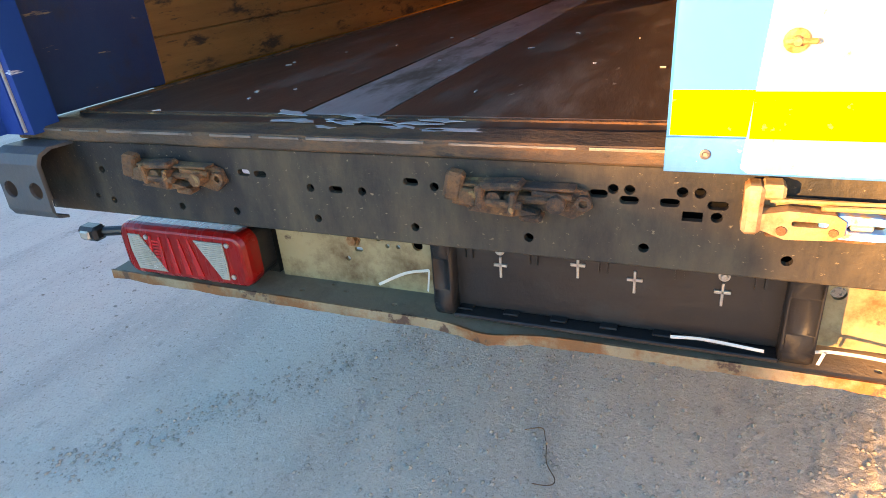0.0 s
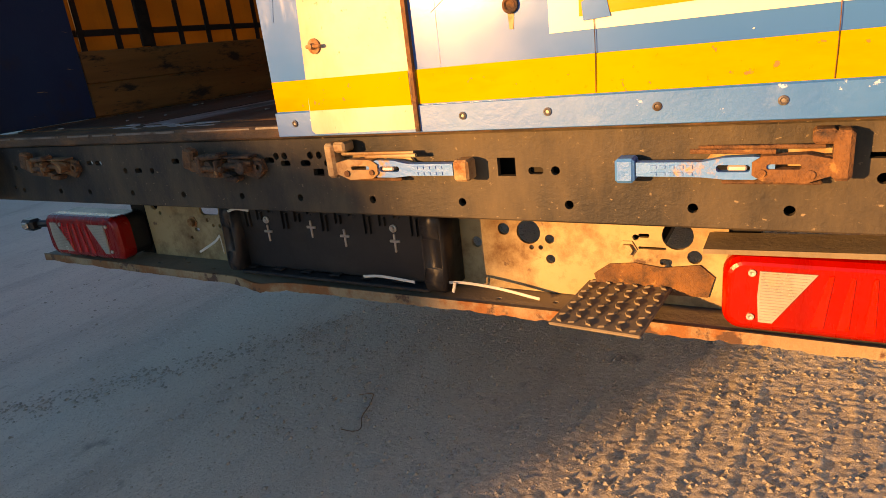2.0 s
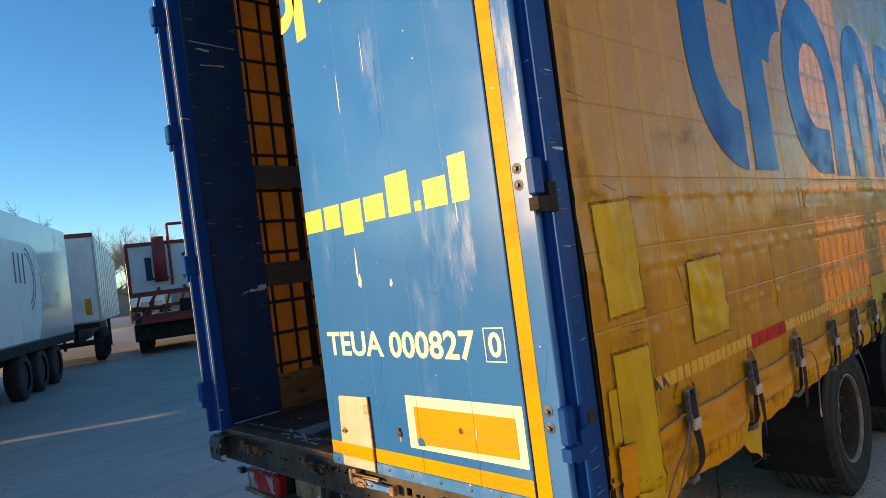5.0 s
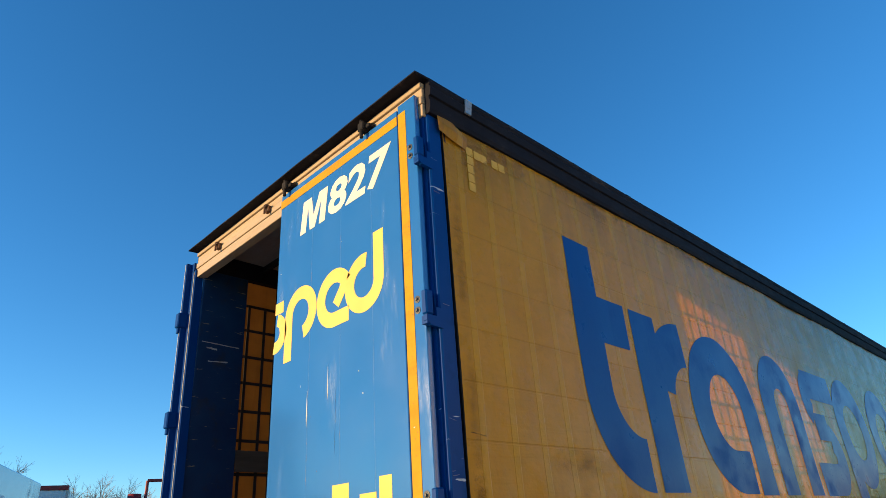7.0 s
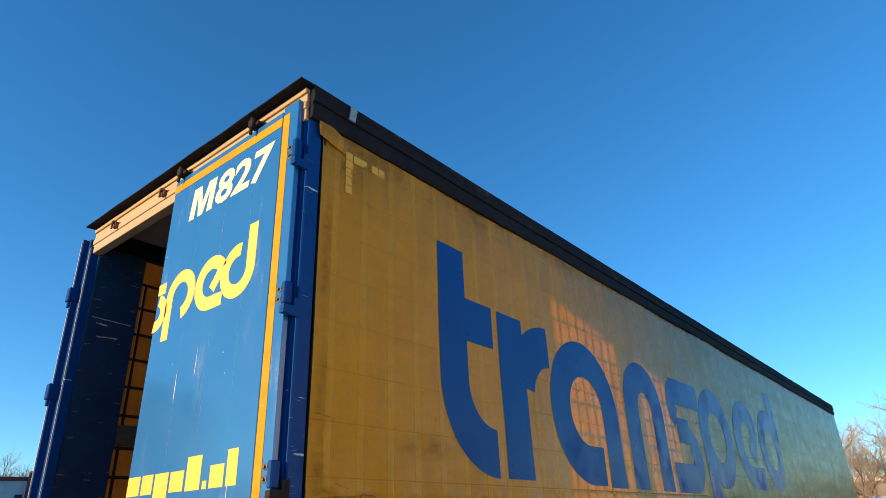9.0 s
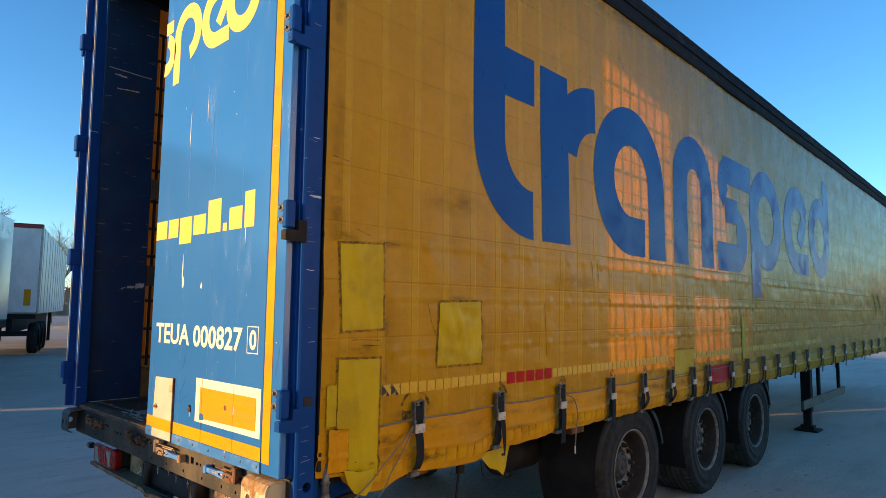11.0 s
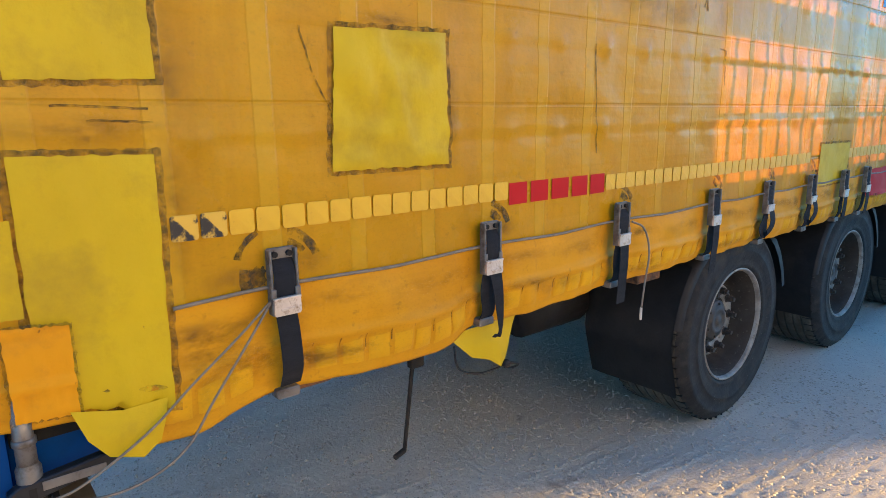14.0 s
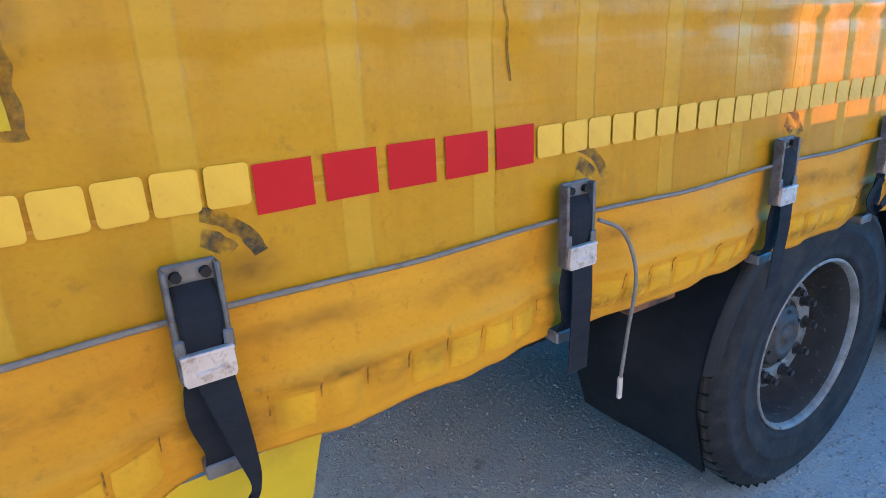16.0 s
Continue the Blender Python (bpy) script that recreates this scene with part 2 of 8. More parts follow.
RUST, RUST_DARK, DUST = (0.20, 0.075, 0.025), (0.075, 0.035, 0.02), (0.30, 0.23, 0.15)
M = {
    "blue": surface("blue_paint", (0.016, 0.118, 0.36), (0.022, 0.136, 0.39), 1.3, 0.13, 0.20, bump=0.008, bscale=40, coat=0.0, spec=0.85,
                    dirt=(0.022, 0.135, 0.36), dscale=2.0, dlo=0.56, dhi=0.95, dstretch=(1.6, 1, 0.35), dirt2=(0.50, 0.56, 0.60), d2scale=24, d2lo=0.73, d2hi=0.76, d2stretch=(1, 1, 0.25)),
    "blue_worn": surface("scuffed_blue_paint", (0.012, 0.12, 0.36), (0.022, 0.16, 0.42), 5.0, 0.3, 0.45, bump=0.06, bscale=90, dirt=(0.22, 0.32, 0.46), dscale=7, dlo=0.50, dhi=0.85, dstretch=(0.7, 1, 1), dirt2=(0.62, 0.66, 0.68), d2scale=38, d2lo=0.66, d2hi=0.70),
    "blue_post": surface("post_blue_paint", (0.0008, 0.040, 0.185), (0.0012, 0.048, 0.215), 2.0, 0.36, bump=0.06, bscale=120, spec=0.10,
                         dirt=(0.004, 0.030, 0.11), dscale=4, dlo=0.55, dhi=0.8, dirt2=(0.40, 0.48, 0.56), d2scale=10, d2lo=0.68, d2hi=0.70, d2stretch=(1, 0.35, 3.2)),
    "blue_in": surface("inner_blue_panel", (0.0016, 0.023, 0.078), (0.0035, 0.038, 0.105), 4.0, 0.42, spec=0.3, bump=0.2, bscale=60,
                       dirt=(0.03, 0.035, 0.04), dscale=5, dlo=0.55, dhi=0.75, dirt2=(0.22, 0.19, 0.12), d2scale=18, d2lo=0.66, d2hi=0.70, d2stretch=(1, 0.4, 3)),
    "white": surface("white_paint", (0.47, 0.43, 0.34), (0.38, 0.34, 0.26), 9.0, 0.4, bump=0.05,
                     dirt=(0.40, 0.30, 0.17), dscale=4.0, dlo=0.48, dhi=0.80, dstretch=(1.3, 1, 0.5), dirt2=(0.22, 0.16, 0.10), d2scale=60, d2lo=0.64, d2hi=0.70),
    "white_print": surface("white_film", (0.68, 0.65, 0.53), (0.62, 0.58, 0.46), 3.0, 0.3, bump=0.02, dirt=(0.55, 0.5, 0.4), dscale=5, dlo=0.65, dhi=0.9),
    "yellow_film": surface("reflective_yellow_film", (0.51, 0.270, 0.0015), (0.46, 0.235, 0.0015), 4.0, 0.45, spec=0.12, bump=0.02, bscale=150,
                           dirt=(0.36, 0.16, 0.02), dscale=5, dlo=0.48, dhi=0.85, dstretch=(0.6, 1, 2.2), dirt2=(0.24, 0.14, 0.05), d2scale=70, d2lo=0.64, d2hi=0.69),
    "yellow_print": surface("pale_yellow_film", (0.74, 0.52, 0.08), (0.68, 0.46, 0.06), 4.0, 0.3, bump=0.02),
    "orange_film": surface("reflective_orange_film", (0.62, 0.255, 0.002), (0.56, 0.215, 0.002), 5.0, 0.34, spec=0.25, bump=0.03, bscale=160, stretch=(0.5, 1, 3.5), dirt=(0.44, 0.18, 0.02), dscale=5, dlo=0.50, dhi=0.85),
    "beam": surface("worn_black_steel", (0.010, 0.011, 0.012), (0.024, 0.022, 0.020), 5.0, 0.5, spec=0.3, bump=0.2, bscale=110,
                    dirt=(0.155, 0.115, 0.066), dscale=3.6, dlo=0.42, dhi=0.90, dstretch=(1.4, 1, 0.5), dirt2=(0.20, 0.155, 0.10), d2scale=120, d2lo=0.63, d2hi=0.71, d2stretch=(0.7, 1, 1)),
    "lip": surface("rusty_floor_edge", (0.035, 0.025, 0.018), (0.085, 0.05, 0.028), 12.0, 0.7, bump=0.5, bscale=60, stretch=(0.6, 1, 1.5), dirt=(0.17, 0.08, 0.032), dscale=6, dlo=0.50, dhi=0.66, dirt2=(0.03, 0.022, 0.016), d2scale=26, d2lo=0.60, d2hi=0.66),
    "web": surface("stained_cream_steel", (0.37, 0.28, 0.155), (0.28, 0.20, 0.10), 6.0, 0.55, bump=0.12, bscale=60,
                   dirt=(0.12, 0.058, 0.022), dscale=8.0, dlo=0.44, dhi=0.66, dirt2=RUST_DARK, d2scale=14, d2lo=0.66, d2hi=0.72),
    "rail": surface("dusty_rail", (0.15, 0.12, 0.085), (0.20, 0.155, 0.10), 5.0, 0.75, bump=0.2, bscale=90, dirt=(0.10, 0.075, 0.05), dscale=4, dlo=0.5, dhi=0.7),
    "rail_edge": surface("flaking_rail_edge", (0.27, 0.205, 0.125), (0.19, 0.125, 0.065), 9.0, 0.7, bump=0.4, bscale=50, dirt=RUST, dscale=7, dlo=0.46, dhi=0.56, dirt2=RUST_DARK, d2scale=16, d2lo=0.58, d2hi=0.62),
    "rust": surface("rusty_iron", (0.09, 0.045, 0.026), (0.21, 0.092, 0.034), 18.0, 0.8, bump=0.7, bscale=90, dirt=(0.03, 0.02, 0.015), dscale=16, dlo=0.46, dhi=0.62, dirt2=(0.28, 0.15, 0.06), d2scale=36, d2lo=0.62, d2hi=0.68),
    "rust_light": surface("rust_stained_zinc", (0.42, 0.33, 0.20), (0.30, 0.17, 0.075), 10.0, 0.6, metal=0.2, bump=0.3, bscale=80, dirt=RUST, dscale=9, dlo=0.5, dhi=0.64),
    "zinc": surface("dull_zinc", (0.42, 0.40, 0.37), (0.34, 0.32, 0.29), 14.0, 0.42, metal=0.7, bump=0.15, bscale=120, dirt=(0.22, 0.15, 0.09), dscale=12, dlo=0.56, dhi=0.72),
    "steel": surface("bright_buckle_steel", (0.66, 0.58, 0.50), (0.52, 0.44, 0.37), 18.0, 0.36, metal=0.6, bump=0.1, bscale=150, dirt=(0.26, 0.18, 0.11), dscale=22, dlo=0.58, dhi=0.72),
    "lever": surface("chipped_blue_lever", (0.03, 0.17, 0.48), (0.06, 0.24, 0.55), 9.0, 0.4, bump=0.2, bscale=90, dirt=(0.36, 0.24, 0.12), dscale=14, dlo=0.54, dhi=0.62),
    "grey": surface("grey_bracket_paint", (0.050, 0.060, 0.066), (0.036, 0.042, 0.047), 5.0, 0.45, bump=0.1, bscale=90, dirt=(0.16, 0.13, 0.10), dscale=6, dlo=0.55, dhi=0.8),
    "cream": surface("rust_run_cream_paint", (0.50, 0.43, 0.29), (0.44, 0.36, 0.22), 4.0, 0.5, bump=0.12, dirt=(0.32, 0.14, 0.035), dscale=8.0, dlo=0.47, dhi=0.64, dstretch=(1.6, 1, 0.25), dirt2=RUST_DARK, d2scale=22, d2lo=0.68, d2hi=0.72),
    "black": surface("black_plastic", (0.008, 0.008, 0.009), (0.016, 0.016, 0.017), 7.0, 0.32, bump=0.12, bscale=60, dirt=(0.034, 0.033, 0.031), dscale=6, dlo=0.52, dhi=0.80, dstretch=(0.6, 1, 1.6), spec=0.35),
    "rubber": surface("rubber", (0.010, 0.010, 0.011), (0.019, 0.018, 0.018), 8.0, 0.5, bump=0.2, bscale=50, dirt=(0.035, 0.031, 0.026), dscale=7, dlo=0.56, dhi=0.82, spec=0.2),
    "tyre": surface("dusty_tyre", (0.010, 0.010, 0.011), (0.020, 0.019, 0.019), 6.0, 0.68, bump=0.3, bscale=70, dirt=(0.050, 0.044, 0.036), dscale=14, dlo=0.46, dhi=0.80, dirt2=(0.16, 0.14, 0.11), d2scale=75, d2lo=0.69, d2hi=0.74, spec=0.25),
    "tread": surface("dusty_tread", (0.040, 0.035, 0.029), (0.075, 0.065, 0.052), 9.0, 0.85, bump=0.3, bscale=90, dirt=(0.12, 0.105, 0.083), dscale=12, dlo=0.48, dhi=0.75, spec=0.2),
    "hub": surface("grimy_hub", (0.045, 0.042, 0.040), (0.028, 0.025, 0.023), 12.0, 0.55, bump=0.25, bscale=90, dirt=(0.085, 0.07, 0.055), dscale=16, dlo=0.5, dhi=0.7),
    "nut": surface("rusty_wheel_nut", (0.030, 0.025, 0.022), (0.055, 0.042, 0.034), 30.0, 0.6, metal=0.3, bump=0.2, bscale=160),
    "rim": surface("brake_dusted_rim", (0.055, 0.046, 0.038), (0.030, 0.025, 0.020), 9.0, 0.7, metal=0.0, bump=0.35, bscale=120, dirt=(0.032, 0.026, 0.021), dscale=8, dlo=0.46, dhi=0.68, dirt2=(0.11, 0.095, 0.075), d2scale=50, d2lo=0.62, d2hi=0.70, spec=0.2),
    "rim_edge": surface("pale_rim_edge", (0.30, 0.28, 0.25), (0.09, 0.075, 0.06), 12.0, 0.5, metal=0.3, bump=0.2, dirt=(0.1, 0.08, 0.06), dscale=18, dlo=0.55, dhi=0.65),
    "dark": surface("dark_underframe", (0.008, 0.008, 0.008), (0.017, 0.016, 0.015), 6.0, 0.7, bump=0.2, dirt=(0.040, 0.031, 0.023), dscale=5, dlo=0.5, dhi=0.75, spec=0.2),
    "strap": surface("black_webbing", (0.006, 0.0065, 0.009), (0.012, 0.013, 0.017), 9.0, 0.75, bump=0.35, bscale=320, stretch=(1, 0.3, 2.0), spec=0.3),
    "rope": surface("grey_steel_cord", (0.14, 0.11, 0.08), (0.22, 0.175, 0.13), 30.0, 0.6, bump=0.4, bscale=260),
    "tie": surface("white_cable_tie", (0.56, 0.55, 0.50), (0.46, 0.44, 0.39), 20.0, 0.4, bump=0.0),
    "red_lens": surface("red_lens", (0.22, 0.004, 0.003), (0.30, 0.006, 0.004), 3.0, 0.24, spec=0.3, bump=0.06, bscale=40, stretch=(6, 1, 1), coat=0.08, dirt=(0.30, 0.06, 0.03), dscale=6, dlo=0.62, dhi=0.9),
    "red_facet": surface("bright_red_facet", (0.55, 0.008, 0.005), (0.46, 0.008, 0.005), 9.0, 0.12, bump=0.05, bscale=60, coat=0.5),
    "buckle": surface("dull_buckle_frame", (0.22, 0.20, 0.18), (0.12, 0.11, 0.10), 16.0, 0.4, metal=0.6, bump=0.15, bscale=120, dirt=(0.10, 0.07, 0.045), dscale=16, dlo=0.54, dhi=0.70),
    "clear_lens": surface("clear_ribbed_lens", (0.50, 0.46, 0.38), (0.34, 0.30, 0.24), 14.0, 0.15, metal=0.4, bump=0.08, bscale=60, coat=0.5, dirt=(0.4, 0.3, 0.2), dscale=7, dlo=0.6, dhi=0.85),
    "red_print": surface("red_print", (0.42, 0.012, 0.012), (0.36, 0.010, 0.010), 5.0, 0.55, bump=0.03, spec=0.12),
    "blue_print": surface("blue_tarp_print", (0.0015, 0.048, 0.225), (0.002, 0.056, 0.25), 3.0, 0.26, 0.38, spec=0.13, bump=0.05, bscale=30, dirt=(0.003, 0.058, 0.235), dscale=3, dlo=0.5, dhi=0.9),
    "tape": surface("pale_reflective_tape", (0.64, 0.38, 0.025), (0.55, 0.31, 0.018), 9.0, 0.35, spec=0.3, bump=0.12, bscale=70, dirt=(0.34, 0.20, 0.04), dscale=14, dlo=0.62, dhi=0.72, dirt2=(0.04, 0.03, 0.02), d2scale=40, d2lo=0.72, d2hi=0.74),
    "tape_worn": surface("worn_reflective_tape", (0.60, 0.36, 0.03), (0.52, 0.30, 0.025), 9.0, 0.45, bump=0.2, dirt=(0.035, 0.028, 0.02), dscale=17, dlo=0.50, dhi=0.56),
    "patch": surface("lemon_tarp_patch", (0.52, 0.36, 0.006), (0.44, 0.29, 0.005), 3.0, 0.42, spec=0.18, bump=0.22, bscale=22, dirt=(0.27, 0.17, 0.02), dscale=4, dlo=0.48, dhi=0.8, dirt2=(0.10, 0.06, 0.02), d2scale=30, d2lo=0.72, d2hi=0.75),
    "patch_orange": surface("orange_tarp_patch", (0.62, 0.275, 0.004), (0.56, 0.235, 0.004), 3.0, 0.5, spec=0.15, bump=0.12, bscale=30, dirt=(0.36, 0.17, 0.02), dscale=6, dlo=0.52, dhi=0.8),
    "glue": surface("grimy_seam", (0.13, 0.070, 0.012), (0.20, 0.11, 0.014), 22.0, 0.8, bump=0.4, bscale=120, dirt=(0.07, 0.04, 0.012), dscale=18, dlo=0.50, dhi=0.66),
    "smudge": surface("black_rub_mark", (0.055, 0.035, 0.015), (0.15, 0.09, 0.02), 16.0, 0.8, bump=0.1, dirt=(0.02, 0.016, 0.01), dscale=20, dlo=0.45, dhi=0.62),
    "hem": tarp("hem_tarp", (0.56, 0.265, 0.006), (0.48, 0.215, 0.005), (0.28, 0.12, 0.010), 0.0, False, 0.50, grain=(1, 1.2, 3.0), runs=(1, 0.9, 4.5), spec=0.13),
    "hem_square": tarp("hem_square_tarp", (0.60, 0.315, 0.006), (0.53, 0.265, 0.006), (0.40, 0.185, 0.010), 0.0, False, 0.48, grain=(1, 1.2, 3.0), runs=(1, 0.9, 4.5), spec=0.13),
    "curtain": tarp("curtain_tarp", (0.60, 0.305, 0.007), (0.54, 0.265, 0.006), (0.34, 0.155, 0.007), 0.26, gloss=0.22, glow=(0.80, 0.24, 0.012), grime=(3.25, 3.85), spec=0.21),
    # copy of the curtain cloth, its colour darkened for the dim interior
    "curtain_in": tarp("dimmed_curtain_tarp", (0.30, 0.12, 0.012), (0.24, 0.09, 0.010), (0.12, 0.045, 0.008), 0.06, False, 0.6, (0.70, 0.27, 0.05)),
    "wood": surface("worn_ply_plank", (0.26, 0.125, 0.038), (0.17, 0.076, 0.023), 5.0, 0.6, bump=0.3, bscale=40, stretch=(1, 0.25, 4), dirt=(0.035, 0.02, 0.012), dscale=11, dlo=0.55, dhi=0.64, dstretch=(1, 0.45, 1.5), dirt2=(0.07, 0.035, 0.015), d2scale=40, d2lo=0.60, d2hi=0.68, d2stretch=(1, 0.4, 2.5), vary=0.12),
    "wood_grey": surface("grey_plank", (0.08, 0.058, 0.04), (0.055, 0.04, 0.026), 6.0, 0.7, bump=0.3, bscale=40, stretch=(1, 0.25, 4), vary=0.15),
    "floor": surface("trodden_ply_floor", (0.044, 0.026, 0.018), (0.068, 0.041, 0.028), 3.0, 0.45, 0.6, bump=0.15, bscale=60, stretch=(2, 0.5, 1), dirt=(0.15, 0.115, 0.09), dscale=4.5, dlo=0.5, dhi=0.74, dirt2=(0.30, 0.27, 0.23), d2scale=22, d2lo=0.69, d2hi=0.72, d2stretch=(1.5, 0.5, 1)),
    "strip": surface("scuffed_floor_strip", (0.30, 0.28, 0.27), (0.17, 0.15, 0.145), 7.0, 0.45, bump=0.2, stretch=(1, 0.3, 1), dirt=(0.10, 0.07, 0.05), dscale=5, dlo=0.5, dhi=0.62),
    "lime": surface("scraped_white_smear", (0.46, 0.46, 0.47), (0.25, 0.22, 0.20), 18.0, 0.7, bump=0.3),
    "header": surface("bare_header_rail", (0.38, 0.295, 0.185), (0.32, 0.24, 0.14), 3.0, 0.5, bump=0.1, stretch=(0.3, 1, 2), dirt=(0.20, 0.12, 0.06), dscale=4, dlo=0.54, dhi=0.75),
    "roof": surface("weathered_roof_rail", (0.008, 0.009, 0.014), (0.013, 0.013, 0.017), 5.0, 0.7, spec=0.1, bump=0.2, dirt=(0.07, 0.06, 0.05), dscale=6, dlo=0.56, dhi=0.75, dstretch=(1, 0.4, 1)),
    "rooftarp": tarp("roof_tarp", (0.28, 0.27, 0.25), (0.22, 0.21, 0.19), (0.12, 0.11, 0.10), 0.05, False, 0.5),
    "net": surface("dark_webbing", (0.010, 0.008, 0.007), (0.020, 0.016, 0.013), 8.0, 0.8, bump=0.1),
}

# soft-edged stains: dark grime that thins out towards the rim of its sheet
M["stain"] = surface("brown_stain", (0.15, 0.065, 0.012), (0.10, 0.048, 0.012), 14.0, 0.8, bump=0.0)
nt = M["stain"].node_tree
gen = nt.nodes.new("ShaderNodeTexCoord")
flat = nt.nodes.new("ShaderNodeVectorMath")
flat.operation = "MULTIPLY_ADD"
flat.inputs[1].default_value, flat.inputs[2].default_value = (0, 2, 2), (0, -1, -1)
nt.links.new(gen.outputs["Generated"], flat.inputs[0])
far = nt.nodes.new("ShaderNodeVectorMath")
far.operation = "LENGTH"
nt.links.new(flat.outputs["Vector"], far.inputs[0])
fade = nt.nodes.new("ShaderNodeMapRange")
fade.inputs[1].default_value, fade.inputs[2].default_value = 0.95, 0.1
nt.links.new(far.outputs["Value"], fade.inputs[0])
nt.links.new(times(nt, times(nt, fade.outputs[0], noise_fac(nt, coords(nt, (1, 1, 2.2)), 11.0, 0.40, 0.72, 9.0, 0.75)), 0.62), nt.nodes["Principled BSDF"].inputs["Alpha"])

# rubbed-in grime lies thin and broken over what is under it
M["rust_wash"] = surface("washed_rust", (0.34, 0.175, 0.045), (0.20, 0.085, 0.022), 16.0, 0.75, bump=0.2, bscale=90)
for key, lo, hi in (("smudge", 0.38, 0.66), ("glue", 0.36, 0.74), ("rust_wash", 0.29, 0.74)):
    nt = M[key].node_tree
    nt.links.new(noise_fac(nt, coords(nt), 34.0, lo, hi, 6.0, 0.7), nt.nodes["Principled BSDF"].inputs["Alpha"])


# ---- building blocks ----
def part(name, bm, material, parent=None, label="", smooth=False):
    """Links a bmesh as one mesh object, under a thing or a part where one is given."""
    bmesh.ops.recalc_face_normals(bm, faces=bm.faces)
    me = bpy.data.meshes.new(name)
    bm.to_mesh(me)
    bm.free()
    me.materials.append(M[material] if isinstance(material, str) else material)
    if smooth:
        me.shade_smooth()
    ob = new(name, me)
    if parent:
        ob.parent = parent
        ob.matrix_parent_inverse = root_inverse(parent)
    if label:
        tagged(ob, label)
    return ob


def root_inverse(ob):
    m = ob.matrix_basis.copy()
    while ob.parent:
        m = ob.parent.matrix_basis @ ob.matrix_parent_inverse @ m
        ob = ob.parent
    return m.inverted()


def thing(name, at, label, category, group="", kind=""):
    """An Empty at a thing's base."""
    ob = new(name)
    ob.empty_display_size = 0.1
    ob.matrix_basis = Matrix.Translation(at)
    return tagged(ob, label, category, group, kind)


def fresh():
    return bmesh.new()


def box(bm, a, b, bevel=0.0, m=None, seg=1):
    r = bmesh.ops.create_cube(bm, size=1)
    vs = r["verts"]
    for v in vs:
        v.co = Vector([a[i] + (v.co[i] + 0.5) * (b[i] - a[i]) for i in range(3)])
    if bevel:
        es = list({e for v in vs for e in v.link_edges})
        out = bmesh.ops.bevel(bm, geom=es, offset=bevel, segments=seg, profile=0.5, affect="EDGES")
        vs = list({v for f in out["faces"] for v in f.verts} | {v for v in vs if v.is_valid})
        vs = [v for v in vs if v.is_valid]
    if m is not None:
        for v in vs:
            v.co = m @ v.co
    return vs


def rod(bm, p, q, r, seg=12, r2=None):
    p, q = Vector(p), Vector(q)
    d = q - p
    m = Matrix.Translation((p + q) / 2) @ d.to_track_quat("Z", "Y").to_matrix().to_4x4()
    bmesh.ops.create_cone(bm, cap_ends=True, segments=seg, radius1=r, radius2=r if r2 is None else r2, depth=d.length, matrix=m)


def tube(bm, pts, r, seg=6, flat=1.0, wide=None):
    """A round or flattened tube along a line of points."""
    pts = [Vector(p) for p in pts]
    rings = []
    side = None
    for i, p in enumerate(pts):
        d = (pts[min(i + 1, len(pts) - 1)] - pts[max(i - 1, 0)]).normalized()
        if side is None:
            side = wide if wide is not None else (Vector((0, 0, 1)) if abs(d.z) < 0.9 else Vector((1, 0, 0)))
            side = Vector(side)
        s = (side - d * side.dot(d)).normalized()
        u = d.cross(s)
        side = s
        rings.append([bm.verts.new(p + s * (r * math.cos(a)) + u * (r * flat * math.sin(a)))
                      for a in [2 * math.pi * k / seg for k in range(seg)]])
    for a, b in zip(rings, rings[1:]):
        for k in range(seg):
            bm.faces.new((a[k], a[(k + 1) % seg], b[(k + 1) % seg], b[k]))
    bm.faces.new(rings[0][::-1])
    bm.faces.new(rings[-1])


def ribbon(bm, pts, widths, thick=0.0022, wide=(0, 1, 0)):
    """A flat strap along a line of points, its width changing from end to end; wide is the direction across it."""
    pts = [Vector(p) for p in pts]
    rings = []
    for i, p in enumerate(pts):
        d = (pts[min(i + 1, len(pts) - 1)] - pts[max(i - 1, 0)]).normalized()
        w = Vector(wide[i] if isinstance(wide[0], (tuple, Vector)) else wide)
        w = (w - d * w.dot(d)).normalized()
        n = d.cross(w)
        h = widths[min(i, len(widths) - 1)] / 2
        rings.append([bm.verts.new(p + w * (a * h) + n * (b * thick / 2)) for a, b in ((1, 1), (-1, 1), (-1, -1), (1, -1))])
    for a, b in zip(rings, rings[1:]):
        for k in range(4):
            bm.faces.new((a[k], a[(k + 1) % 4], b[(k + 1) % 4], b[k]))
    bm.faces.new(rings[0][::-1])
    bm.faces.new(rings[-1])


def smooth_line(pts, n=8):
    """A Catmull-Rom line through a few points."""
    pts = [Vector(p) for p in pts]
    q = [pts[0] * 2 - pts[1]] + pts + [pts[-1] * 2 - pts[-2]]
    out = []
    for i in range(1, len(q) - 2):
        for k in range(n):
            t = k / n
            out.append(0.5 * (2 * q[i] + (q[i + 1] - q[i - 1]) * t + (2 * q[i - 1] - 5 * q[i] + 4 * q[i + 1] - q[i + 2]) * t * t
                              + (3 * q[i] - q[i - 1] - 3 * q[i + 1] + q[i + 2]) * t ** 3))
    return out + [pts[-1]]


